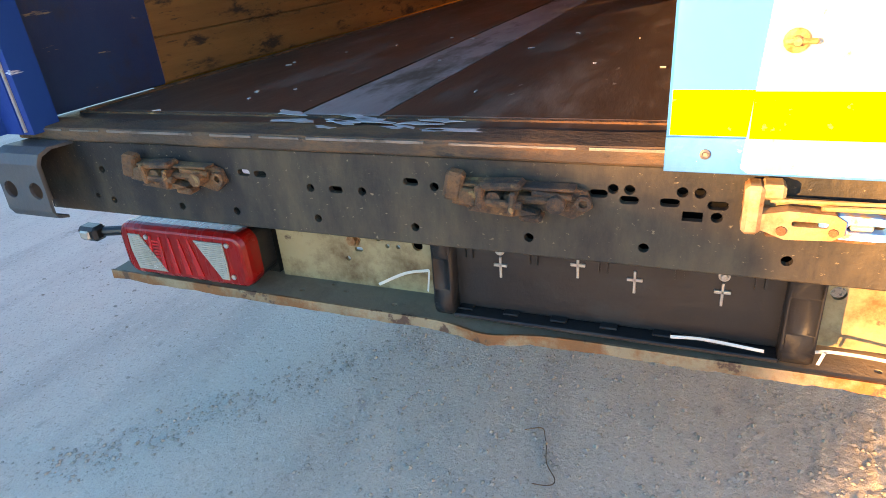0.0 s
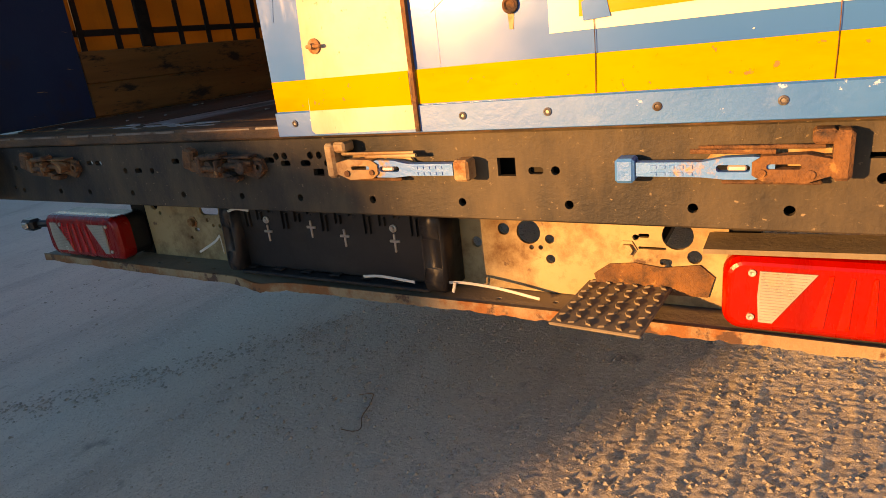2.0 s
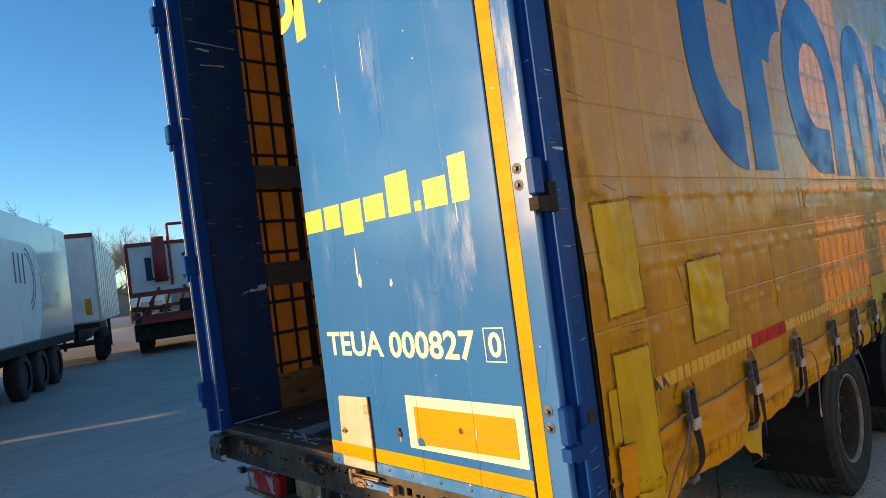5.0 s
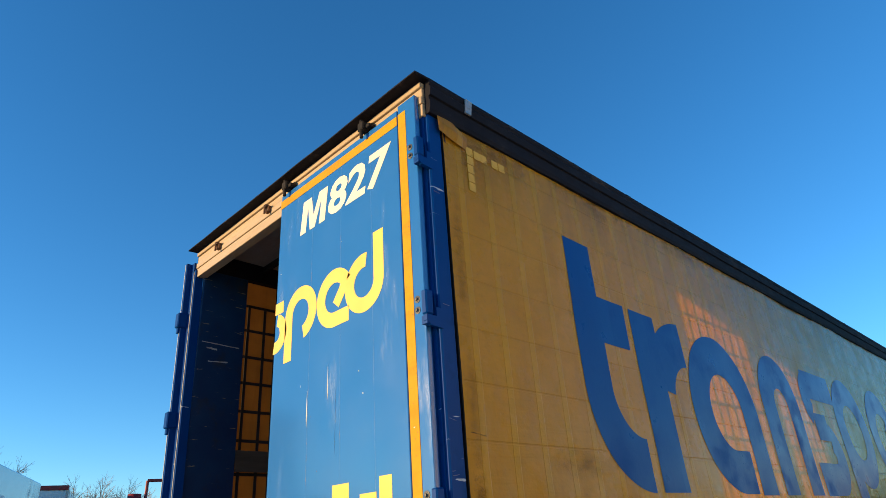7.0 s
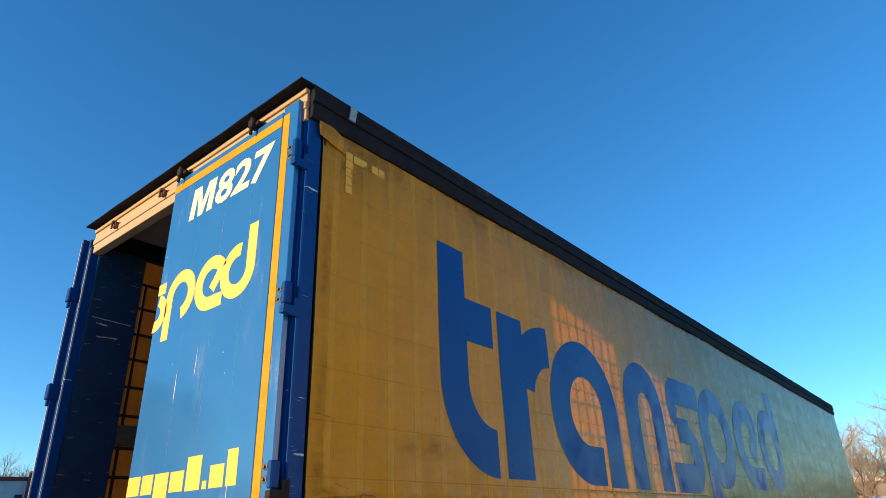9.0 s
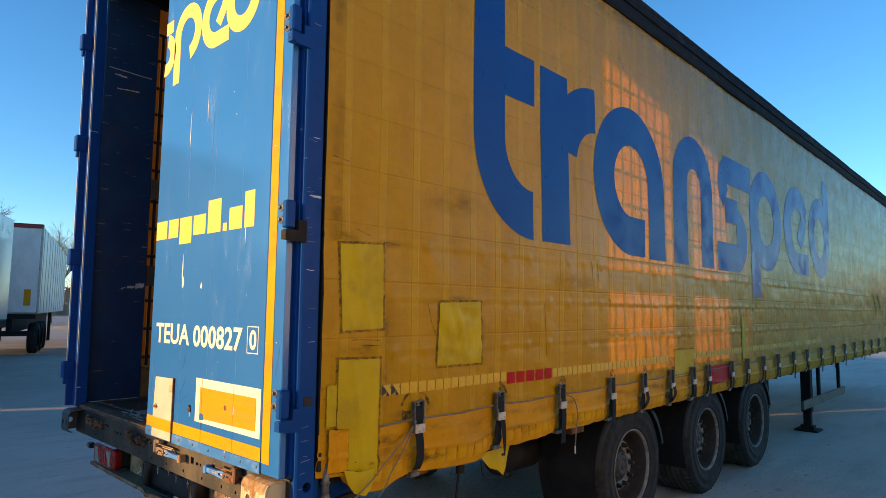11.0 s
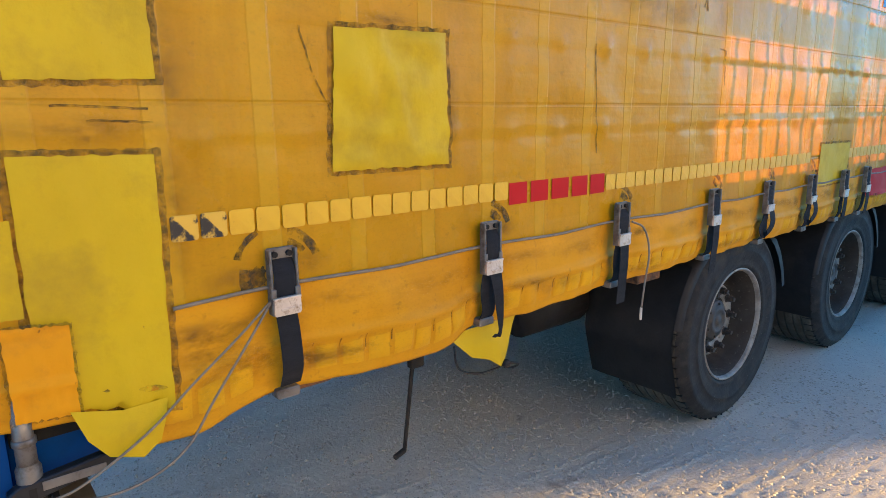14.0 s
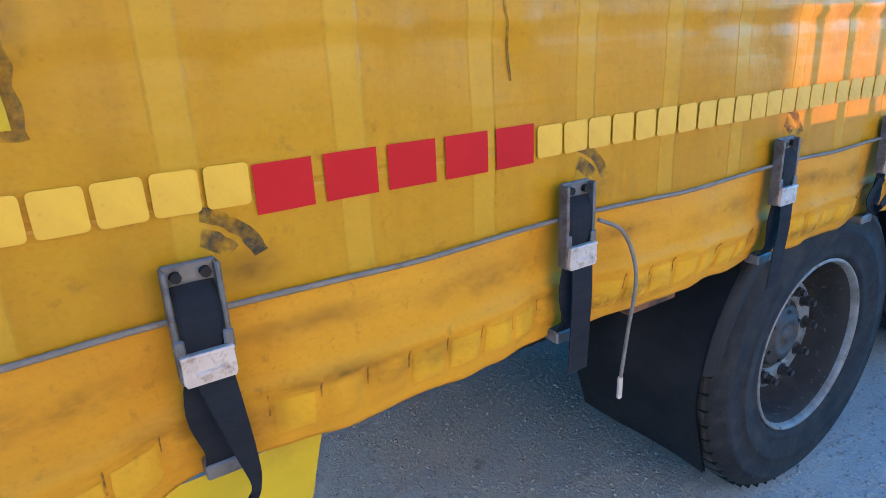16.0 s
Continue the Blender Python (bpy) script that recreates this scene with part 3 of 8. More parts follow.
def prism(bm, outline, depth, place):
    """A flat outline (u, v) pushed to a depth; place turns (u, v, w) into the world."""
    a = [bm.verts.new(place(u, v, 0)) for u, v in outline]
    b = [bm.verts.new(place(u, v, depth)) for u, v in outline]
    bm.faces.new(a)
    bm.faces.new(b[::-1])
    n = len(a)
    for i in range(n):
        bm.faces.new((a[i], a[(i + 1) % n], b[(i + 1) % n], b[i]))


def rear(y):
    return lambda u, v, d: Vector((u, y + d, v))


def flank(x):
    return lambda u, v, d: Vector((x + d, u, v))


def lathe(bm, profile, seg, at, axis="X"):
    """Turns a profile of (along, radius) round an axis through at."""
    rings = []
    for s, r in profile:
        ring = []
        for k in range(seg):
            a = 2 * math.pi * k / seg
            c, d = r * math.cos(a), r * math.sin(a)
            ring.append(bm.verts.new(Vector(at) + (Vector((s, c, d)) if axis == "X" else Vector((c, s, d)) if axis == "Y" else Vector((c, d, s)))))
        rings.append(ring)
    for a, b in zip(rings, rings[1:]):
        for k in range(seg):
            bm.faces.new((a[k], a[(k + 1) % seg], b[(k + 1) % seg], b[k]))


def rounded(w, h, r, n=4):
    out = []
    for cx, cy, a0 in ((w / 2 - r, h / 2 - r, 0), (-w / 2 + r, h / 2 - r, 90), (-w / 2 + r, -h / 2 + r, 180), (w / 2 - r, -h / 2 + r, 270)):
        for k in range(n + 1):
            a = radians(a0 + 90 * k / n)
            out.append((cx + r * math.cos(a), cy + r * math.sin(a)))
    return out


def moved(outline, u, v):
    return [(a + u, b + v) for a, b in outline]


def cut(ob, cutter_bm):
    """Cuts holes of the cutter's shapes through a mesh object."""
    cme = bpy.data.meshes.new("cutter")
    bmesh.ops.recalc_face_normals(cutter_bm, faces=cutter_bm.faces)
    cutter_bm.to_mesh(cme)
    cutter_bm.free()
    c = new("cutter", cme)
    md = ob.modifiers.new("holes", "BOOLEAN")
    md.operation, md.object, md.solver, md.use_self = "DIFFERENCE", c, "EXACT", True
    bpy.context.view_layer.update()
    dg = bpy.context.evaluated_depsgraph_get()
    me = bpy.data.meshes.new_from_object(ob.evaluated_get(dg))
    ob.modifiers.clear()
    old, ob.data = ob.data, me
    bpy.data.meshes.remove(old)
    bpy.data.objects.remove(c)


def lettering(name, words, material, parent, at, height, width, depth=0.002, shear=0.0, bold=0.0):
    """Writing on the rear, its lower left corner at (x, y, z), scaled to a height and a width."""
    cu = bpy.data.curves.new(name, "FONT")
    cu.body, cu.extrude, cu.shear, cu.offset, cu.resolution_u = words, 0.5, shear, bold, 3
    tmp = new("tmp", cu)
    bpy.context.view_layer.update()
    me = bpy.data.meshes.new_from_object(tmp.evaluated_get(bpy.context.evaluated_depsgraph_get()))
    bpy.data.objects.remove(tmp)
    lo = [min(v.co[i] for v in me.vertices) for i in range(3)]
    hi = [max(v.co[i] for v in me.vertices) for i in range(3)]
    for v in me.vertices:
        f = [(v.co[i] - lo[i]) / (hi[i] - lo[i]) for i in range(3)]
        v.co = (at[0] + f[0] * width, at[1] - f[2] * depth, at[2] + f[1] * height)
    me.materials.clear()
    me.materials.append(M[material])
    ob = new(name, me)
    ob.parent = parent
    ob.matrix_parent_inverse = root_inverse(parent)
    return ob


rnd = random.Random(7)

# ---- ground ----
def ground_height(x, y):
    near = max(0.0, 1 - max(abs(x - 1.5) - 2.6, abs(y - 2.0) - 2.5, 0) / 1.0)
    h = 0.010 * noise.noise((x * 0.5, y * 0.5, 0)) + 0.03 * noise.noise((x * 0.07, y * 0.07, 3))
    # tyre tracks pressed along the trailer, rougher beside it
    rough = 0.22 + 0.78 * max(0.0, min(1.0, (x - 1.05 - 0.53 * y) / 0.35)) * max(0.0, min(1.0, (3.6 - y) / 1.2))
    u = x - 0.10 * y + 0.020 * noise.noise((x * 1.4, y * 0.8, 5)) + 0.004 * noise.noise((x * 9, y * 7, 5))
    k = math.floor(u / 0.058)
    ridge = max(0.0, 1 - abs(u / 0.058 - k - 0.5) * 3.6) ** 0.7 * max(0.0, 0.36 + 1.1 * noise.noise((k * 3.7, y * 1.1, 9))) * (0.75 + 0.5 * noise.noise((x * 30, y * 26, 6)))
    lug = noise.noise((x * 26 + k * 2.3, y * 52, 2))
    h += near * rough * (0.0085 * ridge + 0.0026 * lug + 0.002 * noise.noise((x * 5, y * 4, 1)) + 0.0018 * noise.noise((x * 15, y * 17, 1)) + 0.0026 * noise.noise((x * 46, y * 66, 2)) + 0.0016 * noise.noise((x * 92, y * 120, 8)))
    return h - 0.008


def steps(edges):
    out = []
    for a, b, s in edges:
        n = max(1, round((b - a) / s))
        out += [a + (b - a) * k / n for k in range(n)]
    return out + [edges[-1][1]]


gx = steps([(-900, -60, 140), (-60, -12, 4), (-12, -1.5, 0.5), (-1.5, 0.8, 0.028), (0.8, 1.3, 0.02), (1.3, 3.7, 0.0068), (3.7, 4.2, 0.02), (4.2, 12, 0.5), (12, 60, 4), (60, 900, 140)])
gy = steps([(-900, -40, 140), (-40, -6, 3), (-6, -0.6, 0.4), (-0.6, 2.0, 0.0068), (2.0, 4.6, 0.028), (4.6, 14, 0.16), (14, 60, 3), (60, 900, 140)])
verts = [(x, y, ground_height(x, y)) for y in gy for x in gx]
nx = len(gx)
faces = [(j * nx + i, j * nx + i + 1, (j + 1) * nx + i + 1, (j + 1) * nx + i) for j in range(len(gy) - 1) for i in range(nx - 1)]
gm, nt, p = nodes_of("dusty_gravelled_asphalt")
v = coords(nt)
col = blend(nt, noise_fac(nt, v, 0.55, 0.3, 0.7, 8.0), (0.41, 0.365, 0.30), (0.57, 0.51, 0.425))
col = blend(nt, times(nt, noise_fac(nt, coords(nt, (3.2, 0.6, 1)), 1.1, 0.5, 0.75, 8.0), 0.5), col, (0.17, 0.16, 0.15))
col = blend(nt, times(nt, noise_fac(nt, v, 150, 0.54, 0.66, 3.0), 0.6), col, (0.42, 0.40, 0.37))
col = blend(nt, times(nt, noise_fac(nt, v, 95, 0.57, 0.68, 3.0), 0.4), col, (0.10, 0.095, 0.09))
col = blend(nt, times(nt, noise_fac(nt, coords(nt, (1, 0.7, 1)), 5.0, 0.64, 0.72, 6.0), 0.6), col, (0.11, 0.10, 0.09))
col = blend(nt, times(nt, noise_fac(nt, v, 48, 0.58, 0.66, 4.0, 0.7), 0.55), col, (0.60, 0.55, 0.47))
col = blend(nt, times(nt, noise_fac(nt, coords(nt, (1, 1.3, 1)), 38, 0.57, 0.66, 5.0, 0.72), 0.4), col, (0.19, 0.165, 0.135))
# ground darker towards lower x, by the parked trailers, with dusty streaks along the wheel lines
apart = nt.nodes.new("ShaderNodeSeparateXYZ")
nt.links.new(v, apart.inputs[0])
low_x = add(nt, "ShaderNodeMapRange")
low_x.inputs[1].default_value, low_x.inputs[2].default_value = -2.5, -9.0
nt.links.new(apart.outputs["X"], low_x.inputs[0])
col = blend(nt, times(nt, low_x.outputs[0], 0.42), col, (0.15, 0.135, 0.125))
streak = noise_fac(nt, coords(nt, (0.35, 1.7, 1)), 1.0, 0.56, 0.66, 9.0, 0.7)
nm = nt.nodes.new("ShaderNodeMath")
nm.operation = "MULTIPLY"
nt.links.new(low_x.outputs[0], nm.inputs[0])
nt.links.new(streak, nm.inputs[1])
col = blend(nt, times(nt, nm.outputs[0], 0.55), col, (0.46, 0.44, 0.42))
nt.links.new(col, p.inputs["Base Color"])
p.inputs["Roughness"].default_value = 0.62
p.inputs["Specular IOR Level"].default_value = 0.45
n1 = add(nt, "ShaderNodeTexNoise", Scale=60.0, Detail=9.0, Roughness=0.74)
nt.links.new(v, n1.inputs["Vector"])
b1 = add(nt, "ShaderNodeBump", Strength=0.95, Distance=0.010)
nt.links.new(n1.outputs["Fac"], b1.inputs["Height"])
nt.links.new(b1.outputs[0], p.inputs["Normal"])
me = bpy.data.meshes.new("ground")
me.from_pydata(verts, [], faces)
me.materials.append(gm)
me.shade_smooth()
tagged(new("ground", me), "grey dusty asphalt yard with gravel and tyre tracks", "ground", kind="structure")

stone_m = surface("loose_stone", (0.34, 0.305, 0.25), (0.24, 0.215, 0.18), 30.0, 0.85, bump=0.2, dirt=(0.36, 0.33, 0.28), dscale=20, dlo=0.5, dhi=0.6)
sv, sf = [], []
r = random.Random(3)
for k in range(34000):
    if k < 260:
        x, y = r.gauss(0.75, 0.26), r.gauss(0.62, 0.24)
    elif k < 900:
        t = r.random()
        x, y = -0.25 + 0.8 * t + r.gauss(0, 0.05), -0.1 + 1.0 * t + r.gauss(0, 0.05)
    elif k < 8000:
        x, y = r.uniform(-1.4, 4.4), r.uniform(-0.5, 4.5)
    elif k >= 24000:
        # stones lying under the trailer
        x, y = r.uniform(0.4, 3.4), r.uniform(0.1, 3.8)
    elif k >= 16000:
        # grit along the wheels
        x, y = r.uniform(1.2, 4.4), r.uniform(1.8, 6.5)
    else:
        # crumbs pressed up beside the wheel tracks
        y = r.uniform(-0.6, 2.4)
        x = 1.35 + 0.51 * y + 2.4 * r.random()
    s = min(0.0085, (0.0026 if k < 900 else 0.0016 if k < 8000 else 0.0012 if k < 16000 else 0.0014 if k < 24000 else 0.0031) * math.exp(abs(r.gauss(0, 0.75))))
    z, o = ground_height(x, y), len(sv)
    a = r.random() * 6.3
    for i, (dx, dy, dz) in enumerate(((1, 0, 0), (0, 1, 0), (-1, 0, 0), (0, -1, 0), (0, 0, 0.55), (0, 0, -0.6))):
        q = s * r.uniform(0.7, 1.3)
        sv.append((x + q * (dx * math.cos(a) - dy * math.sin(a)), y + q * (dx * math.sin(a) + dy * math.cos(a)), z + s * 0.2 + q * dz))
    sf += [(o, o + 1, o + 4), (o + 1, o + 2, o + 4), (o + 2, o + 3, o + 4), (o + 3, o, o + 4), (o + 1, o, o + 5), (o + 2, o + 1, o + 5), (o + 3, o + 2, o + 5), (o, o + 3, o + 5)]
me = bpy.data.meshes.new("gravel")
me.from_pydata(sv, [], sf)
me.materials.append(stone_m)
tagged(new("gravel", me), "loose grey grit scattered over the asphalt", "gravel", kind="stuff")

bm = fresh()
tube(bm, smooth_line([(0.940, 0.425, 0.006), (0.984, 0.440, 0.010), (1.000, 0.41, 0.006), (1.010, 0.38, 0.005), (1.024, 0.324, 0.006), (1.056, 0.275, 0.008), (1.045, 0.255, 0.006), (1.006, 0.245, 0.010)]), 0.0014)
tagged(part("bent_wire", bm, "rust", smooth=True), "bent piece of rusty wire lying on the asphalt", "wire")

# ---- the semi-trailer ----
LEN = 14.65
trailer = thing("semi_trailer", (1.275, 7.0, 0), "blue and yellow curtain-sided semi-trailer with an open rear doorway", "trailer")


def tp(name, bm, material, label="", smooth=False, parent=None):
    return part(name, bm, material, parent or trailer, label, smooth)


# rear beam with its holes
bm = fresh()
box(bm, (0.03, 0, 0.755), (2.53, 0.012, 0.908), 0.003)
beam = tp("rear_beam", bm, "beam", "black rear cross beam, scratched, rust-stained and full of holes")
holes = fresh()
for x in (0.222, 0.40, 0.53, 0.705, 0.89, 1.079, 1.245, 1.425, 1.617, 1.81, 1.996, 2.12, 2.277, 2.312):
    rod(holes, (x, -0.05, 0.786 if x < 2.3 else 0.795), (x, 0.05, 0.786 if x < 2.3 else 0.795), 0.0075)
rod(holes, (0.18, -0.05, 0.793), (0.18, 0.05, 0.793), 0.006)
for x, z in ((0.215, 0.85), (0.70, 0.842), (0.80, 0.842), (0.93, 0.858), (1.335, 0.840), (1.79, 0.842), (2.222, 0.832), (2.275, 0.852), (1.2, 0.872), (1.222, 0.872), (1.29, 0.873), (1.312, 0.873)):
    rod(holes, (x, -0.05, z), (x, 0.05, z), 0.0075)
for x, z in ((0.295, 0.866), (0.565, 0.862), (0.60, 0.861), (0.75, 0.842), (0.89, 0.864), (1.222, 0.857), (1.275, 0.857), (1.335, 0.857), (1.757, 0.842), (1.18, 0.864)):
    prism(holes, moved(rounded(0.026, 0.012, 0.0055), x, z), 0.1, rear(-0.05))
for a, b in (((1.292, 0.832), (1.318, 0.846)), ((1.69, 0.833), (1.722, 0.864)), ((2.205, 0.858), (2.25, 0.866))):
    box(holes, (a[0], -0.05, a[1]), (b[0], 0.05, b[1]))
cut(beam, holes)
bm = fresh()
box(bm, (0.03, 0.012, 0.755), (2.53, 0.075, 0.762))
box(bm, (0.03, 0.012, 0.895), (2.53, 0.14, 0.907))
tp("beam_flange", bm, "beam")
# dark plate added behind the holes to keep daylight out of them
bm = fresh()
box(bm, (0.63, 0.070, 0.763), (2.53, 0.076, 0.894))
tp("beam_web", bm, "dark", "dark backing added behind the beam holes")
bm = fresh()
n = 80
ring = []
for i in range(n + 1):
    x = 0.02 + 2.515 * i / n
    j = 0.0015 * noise.noise((x * 9, 0, 0))
    ring.append([bm.verts.new((x, y + j, z + j)) for y, z in ((0.06, 0.9085), (-0.005, 0.9085), (-0.008, 0.912), (-0.008, 0.929), (-0.004, 0.9345), (0.03, 0.936), (0.06, 0.936))])
for a, b in zip(ring, ring[1:]):
    for k in range(6):
        bm.faces.new((a[k], a[k + 1], b[k + 1], b[k]))
lip = tp("floor_edge", bm, "lip", "rusty steel edge of the load floor")
bm = fresh()
rs = random.Random(4)
x = 0.06
while x < 2.5:
    n = rs.uniform(0.05, 0.22)
    box(bm, (x, -0.0088, 0.9285), (min(2.52, x + n), -0.0052, 0.9315 + 0.0015 * rs.random()))
    x += n + rs.uniform(0.004, 0.05)
tp("worn_edge", bm, "buckle", "grey line where the edge is worn", parent=lip)


# latches under the doors
def latch_bracket(x):
    bm = fresh()
    prism(bm, [(x, 0.838), (x + 0.03, 0.832), (x + 0.05, 0.842), (x + 0.10, 0.832), (x + 0.15, 0.836), (x + 0.185, 0.826), (x + 0.212, 0.845), (x + 0.205, 0.868), (x + 0.18, 0.876), (x + 0.06, 0.88), (x + 0.005, 0.878)], -0.008, rear(-0.002))
    b = tp("latch_bracket", bm, "rust", "rusty latch bracket with its lever missing")
    bm = fresh()
    tilt = lambda a: Matrix.Translation((x + 0.06, -0.02, 0.86)) @ Matrix.Rotation(radians(a), 4, "Y") @ Matrix.Rotation(radians(a * 0.7), 4, "Z") @ Matrix.Translation((-x - 0.06, 0.02, -0.86))
    box(bm, (x - 0.004, -0.030, 0.840), (x + 0.024, -0.004, 0.885), 0.005, tilt(14))
    box(bm, (x + 0.055, -0.048, 0.846), (x + 0.066, -0.006, 0.882), 0.003, tilt(-9))
    box(bm, (x + 0.098, -0.050, 0.842), (x + 0.108, -0.006, 0.878), 0.003, tilt(6))
    box(bm, (x + 0.112, -0.036, 0.830), (x + 0.146, -0.008, 0.842), 0.004, tilt(5))
    box(bm, (x + 0.055, -0.042, 0.872), (x + 0.120, -0.010, 0.884), 0.004, tilt(-4))
    rod(bm, (x + 0.05, -0.040, 0.856), (x + 0.118, -0.038, 0.853), 0.006, 8)
    rod(bm, (x + 0.13, -0.026, 0.870), (x + 0.185, -0.020, 0.862), 0.005, 8)
    tp("broken_hinge", bm, "rust", "broken rusty hinge lugs", parent=b)
    bm = fresh()
    box(bm, (x + 0.01, -0.035, 0.845), (x + 0.05, -0.010, 0.872), 0.004, Matrix.Translation((x + 0.03, -0.02, 0.86)) @ Matrix.Rotation(radians(8), 4, "Y") @ Matrix.Translation((-x - 0.03, 0.02, -0.86)))
    box(bm, (x + 0.085, -0.030, 0.852), (x + 0.155, -0.010, 0.864), 0.004)
    rod(bm, (x + 0.075, -0.038, 0.860), (x + 0.075, -0.008, 0.860), 0.011)
    rod(bm, (x + 0.165, -0.036, 0.855), (x + 0.165, -0.008, 0.855), 0.013)
    tp("pivot", bm, "rust", parent=b)
    bm = fresh()
    prism(bm, [(x + 0.035, 0.838), (x + 0.10, 0.833), (x + 0.14, 0.84), (x + 0.10, 0.848), (x + 0.05, 0.85)], -0.02, rear(-0.014))
    box(bm, (x + 0.02, -0.03, 0.874), (x + 0.19, -0.004, 0.8785), 0.001)
    tp("keeper_plate", bm, "rust", parent=b)
    bm = fresh()
    lathe(bm, [(-0.018, 0.006), (-0.018, 0.012), (-0.009, 0.012)], 12, (x + 0.2, 0, 0.853), "Y")
    tp("eye", bm, "rust", parent=b)


latch_bracket(0.318)
latch_bracket(0.962)


def latch_lever(x0, s):
    """s = 1: the handle points to the greater x; -1: to the smaller."""
    def X(u):
        return x0 + s * u
    bm = fresh()
    prism(bm, [(X(0.0), 0.866), (X(0.012), 0.838), (X(0.03), 0.834), (X(0.05), 0.842), (X(0.17), 0.838), (X(0.18), 0.85), (X(0.16), 0.874), (X(0.02), 0.878)], -0.007, rear(-0.002))
    b = tp("latch", bm, "rust_light", "door latch with chipped blue lever, closed")
    bm = fresh()
    prism(bm, [(X(0.085), 0.843), (X(0.085), 0.865), (X(0.11), 0.869), (X(0.145), 0.868), (X(0.175), 0.862), (X(0.262), 0.862), (X(0.262), 0.842), (X(0.175), 0.841), (X(0.145), 0.838), (X(0.11), 0.838)], -0.016, rear(-0.020))
    lever = tp("lever", bm, "lever", "blue lever with worn paint", parent=b)
    h = fresh()
    prism(h, moved(rounded(0.042, 0.010, 0.0045), X(0.135), 0.853), 0.06, rear(-0.055))
    cut(lever, h)
    bm = fresh()
    box(bm, (min(X(0.118), X(0.142)), -0.034, 0.849), (max(X(0.118), X(0.142)), -0.018, 0.857), 0.002)
    tp("catch", bm, "steel", parent=b)
    bm = fresh()
    for u in (0.19, 0.202, 0.214, 0.226, 0.238):
        box(bm, (X(u) - 0.004, -0.0375, 0.853), (X(u) + 0.004, -0.0355, 0.858))
        box(bm, (X(u) - 0.004, -0.0375, 0.843), (X(u) + 0.004, -0.0355, 0.848))
    tp("raised_marks", bm, "lever", parent=lever)["kind"] = "stuff"
    bm = fresh()
    a, c = sorted((X(0.264), X(0.292)))
    box(bm, (a, -0.040, 0.832), (c, -0.006, 0.868), 0.004)
    tp("end_stop", bm, "rust_light" if s > 0 else "lever", parent=b)
    bm = fresh()
    prism(bm, [(X(0.018), 0.846), (X(0.022), 0.866), (X(0.05), 0.872), (X(0.10), 0.870), (X(0.112), 0.862), (X(0.112), 0.845), (X(0.10), 0.837), (X(0.05), 0.834)], -0.019, rear(-0.021))
    saddle = tp("saddle", bm, "rust_light" if s > 0 else "rust", "rusty pivot saddle of the lever", parent=b)
    h = fresh()
    prism(h, moved(rounded(0.040, 0.007, 0.003), X(0.075), 0.856), 0.06, rear(-0.055))
    cut(saddle, h)
    bm = fresh()
    rod(bm, (X(0.045), -0.043, 0.846), (X(0.045), -0.015, 0.846), 0.006, 10)
    rod(bm, (X(0.10), -0.043, 0.848), (X(0.10), -0.015, 0.848), 0.005, 10)
    box(bm, (min(X(0.03), X(0.15)), -0.024, 0.8285), (max(X(0.03), X(0.15)), -0.010, 0.834), 0.002)
    tp("pivot", bm, "rust", parent=b)
    bm = fresh()
    a, c = sorted((X(0.0), X(0.022)))
    box(bm, (a, -0.045, 0.838), (c, -0.008, 0.902), 0.005)
    a, c = sorted((X(0.018), X(0.045)))
    box(bm, (a, -0.040, 0.884), (c, -0.006, 0.903), 0.004)
    a, c = sorted((X(0.0), X(0.035)))
    box(bm, (a, -0.030, 0.846), (c, -0.008, 0.868), 0.005)
    rod(bm, (X(0.012), -0.036, 0.857), (X(0.012), -0.01, 0.857), 0.008)
    rod(bm, (X(0.085), -0.032, 0.875), (X(0.19), -0.030, 0.876), 0.0035, 8)
    rod(bm, (X(0.03), -0.028, 0.880), (X(0.18), -0.02, 0.879), 0.003, 8)
    tp("locking_cam", bm, "rust_light" if s > 0 else "rust", parent=b)


latch_lever(1.362, 1)
latch_lever(2.185, -1)


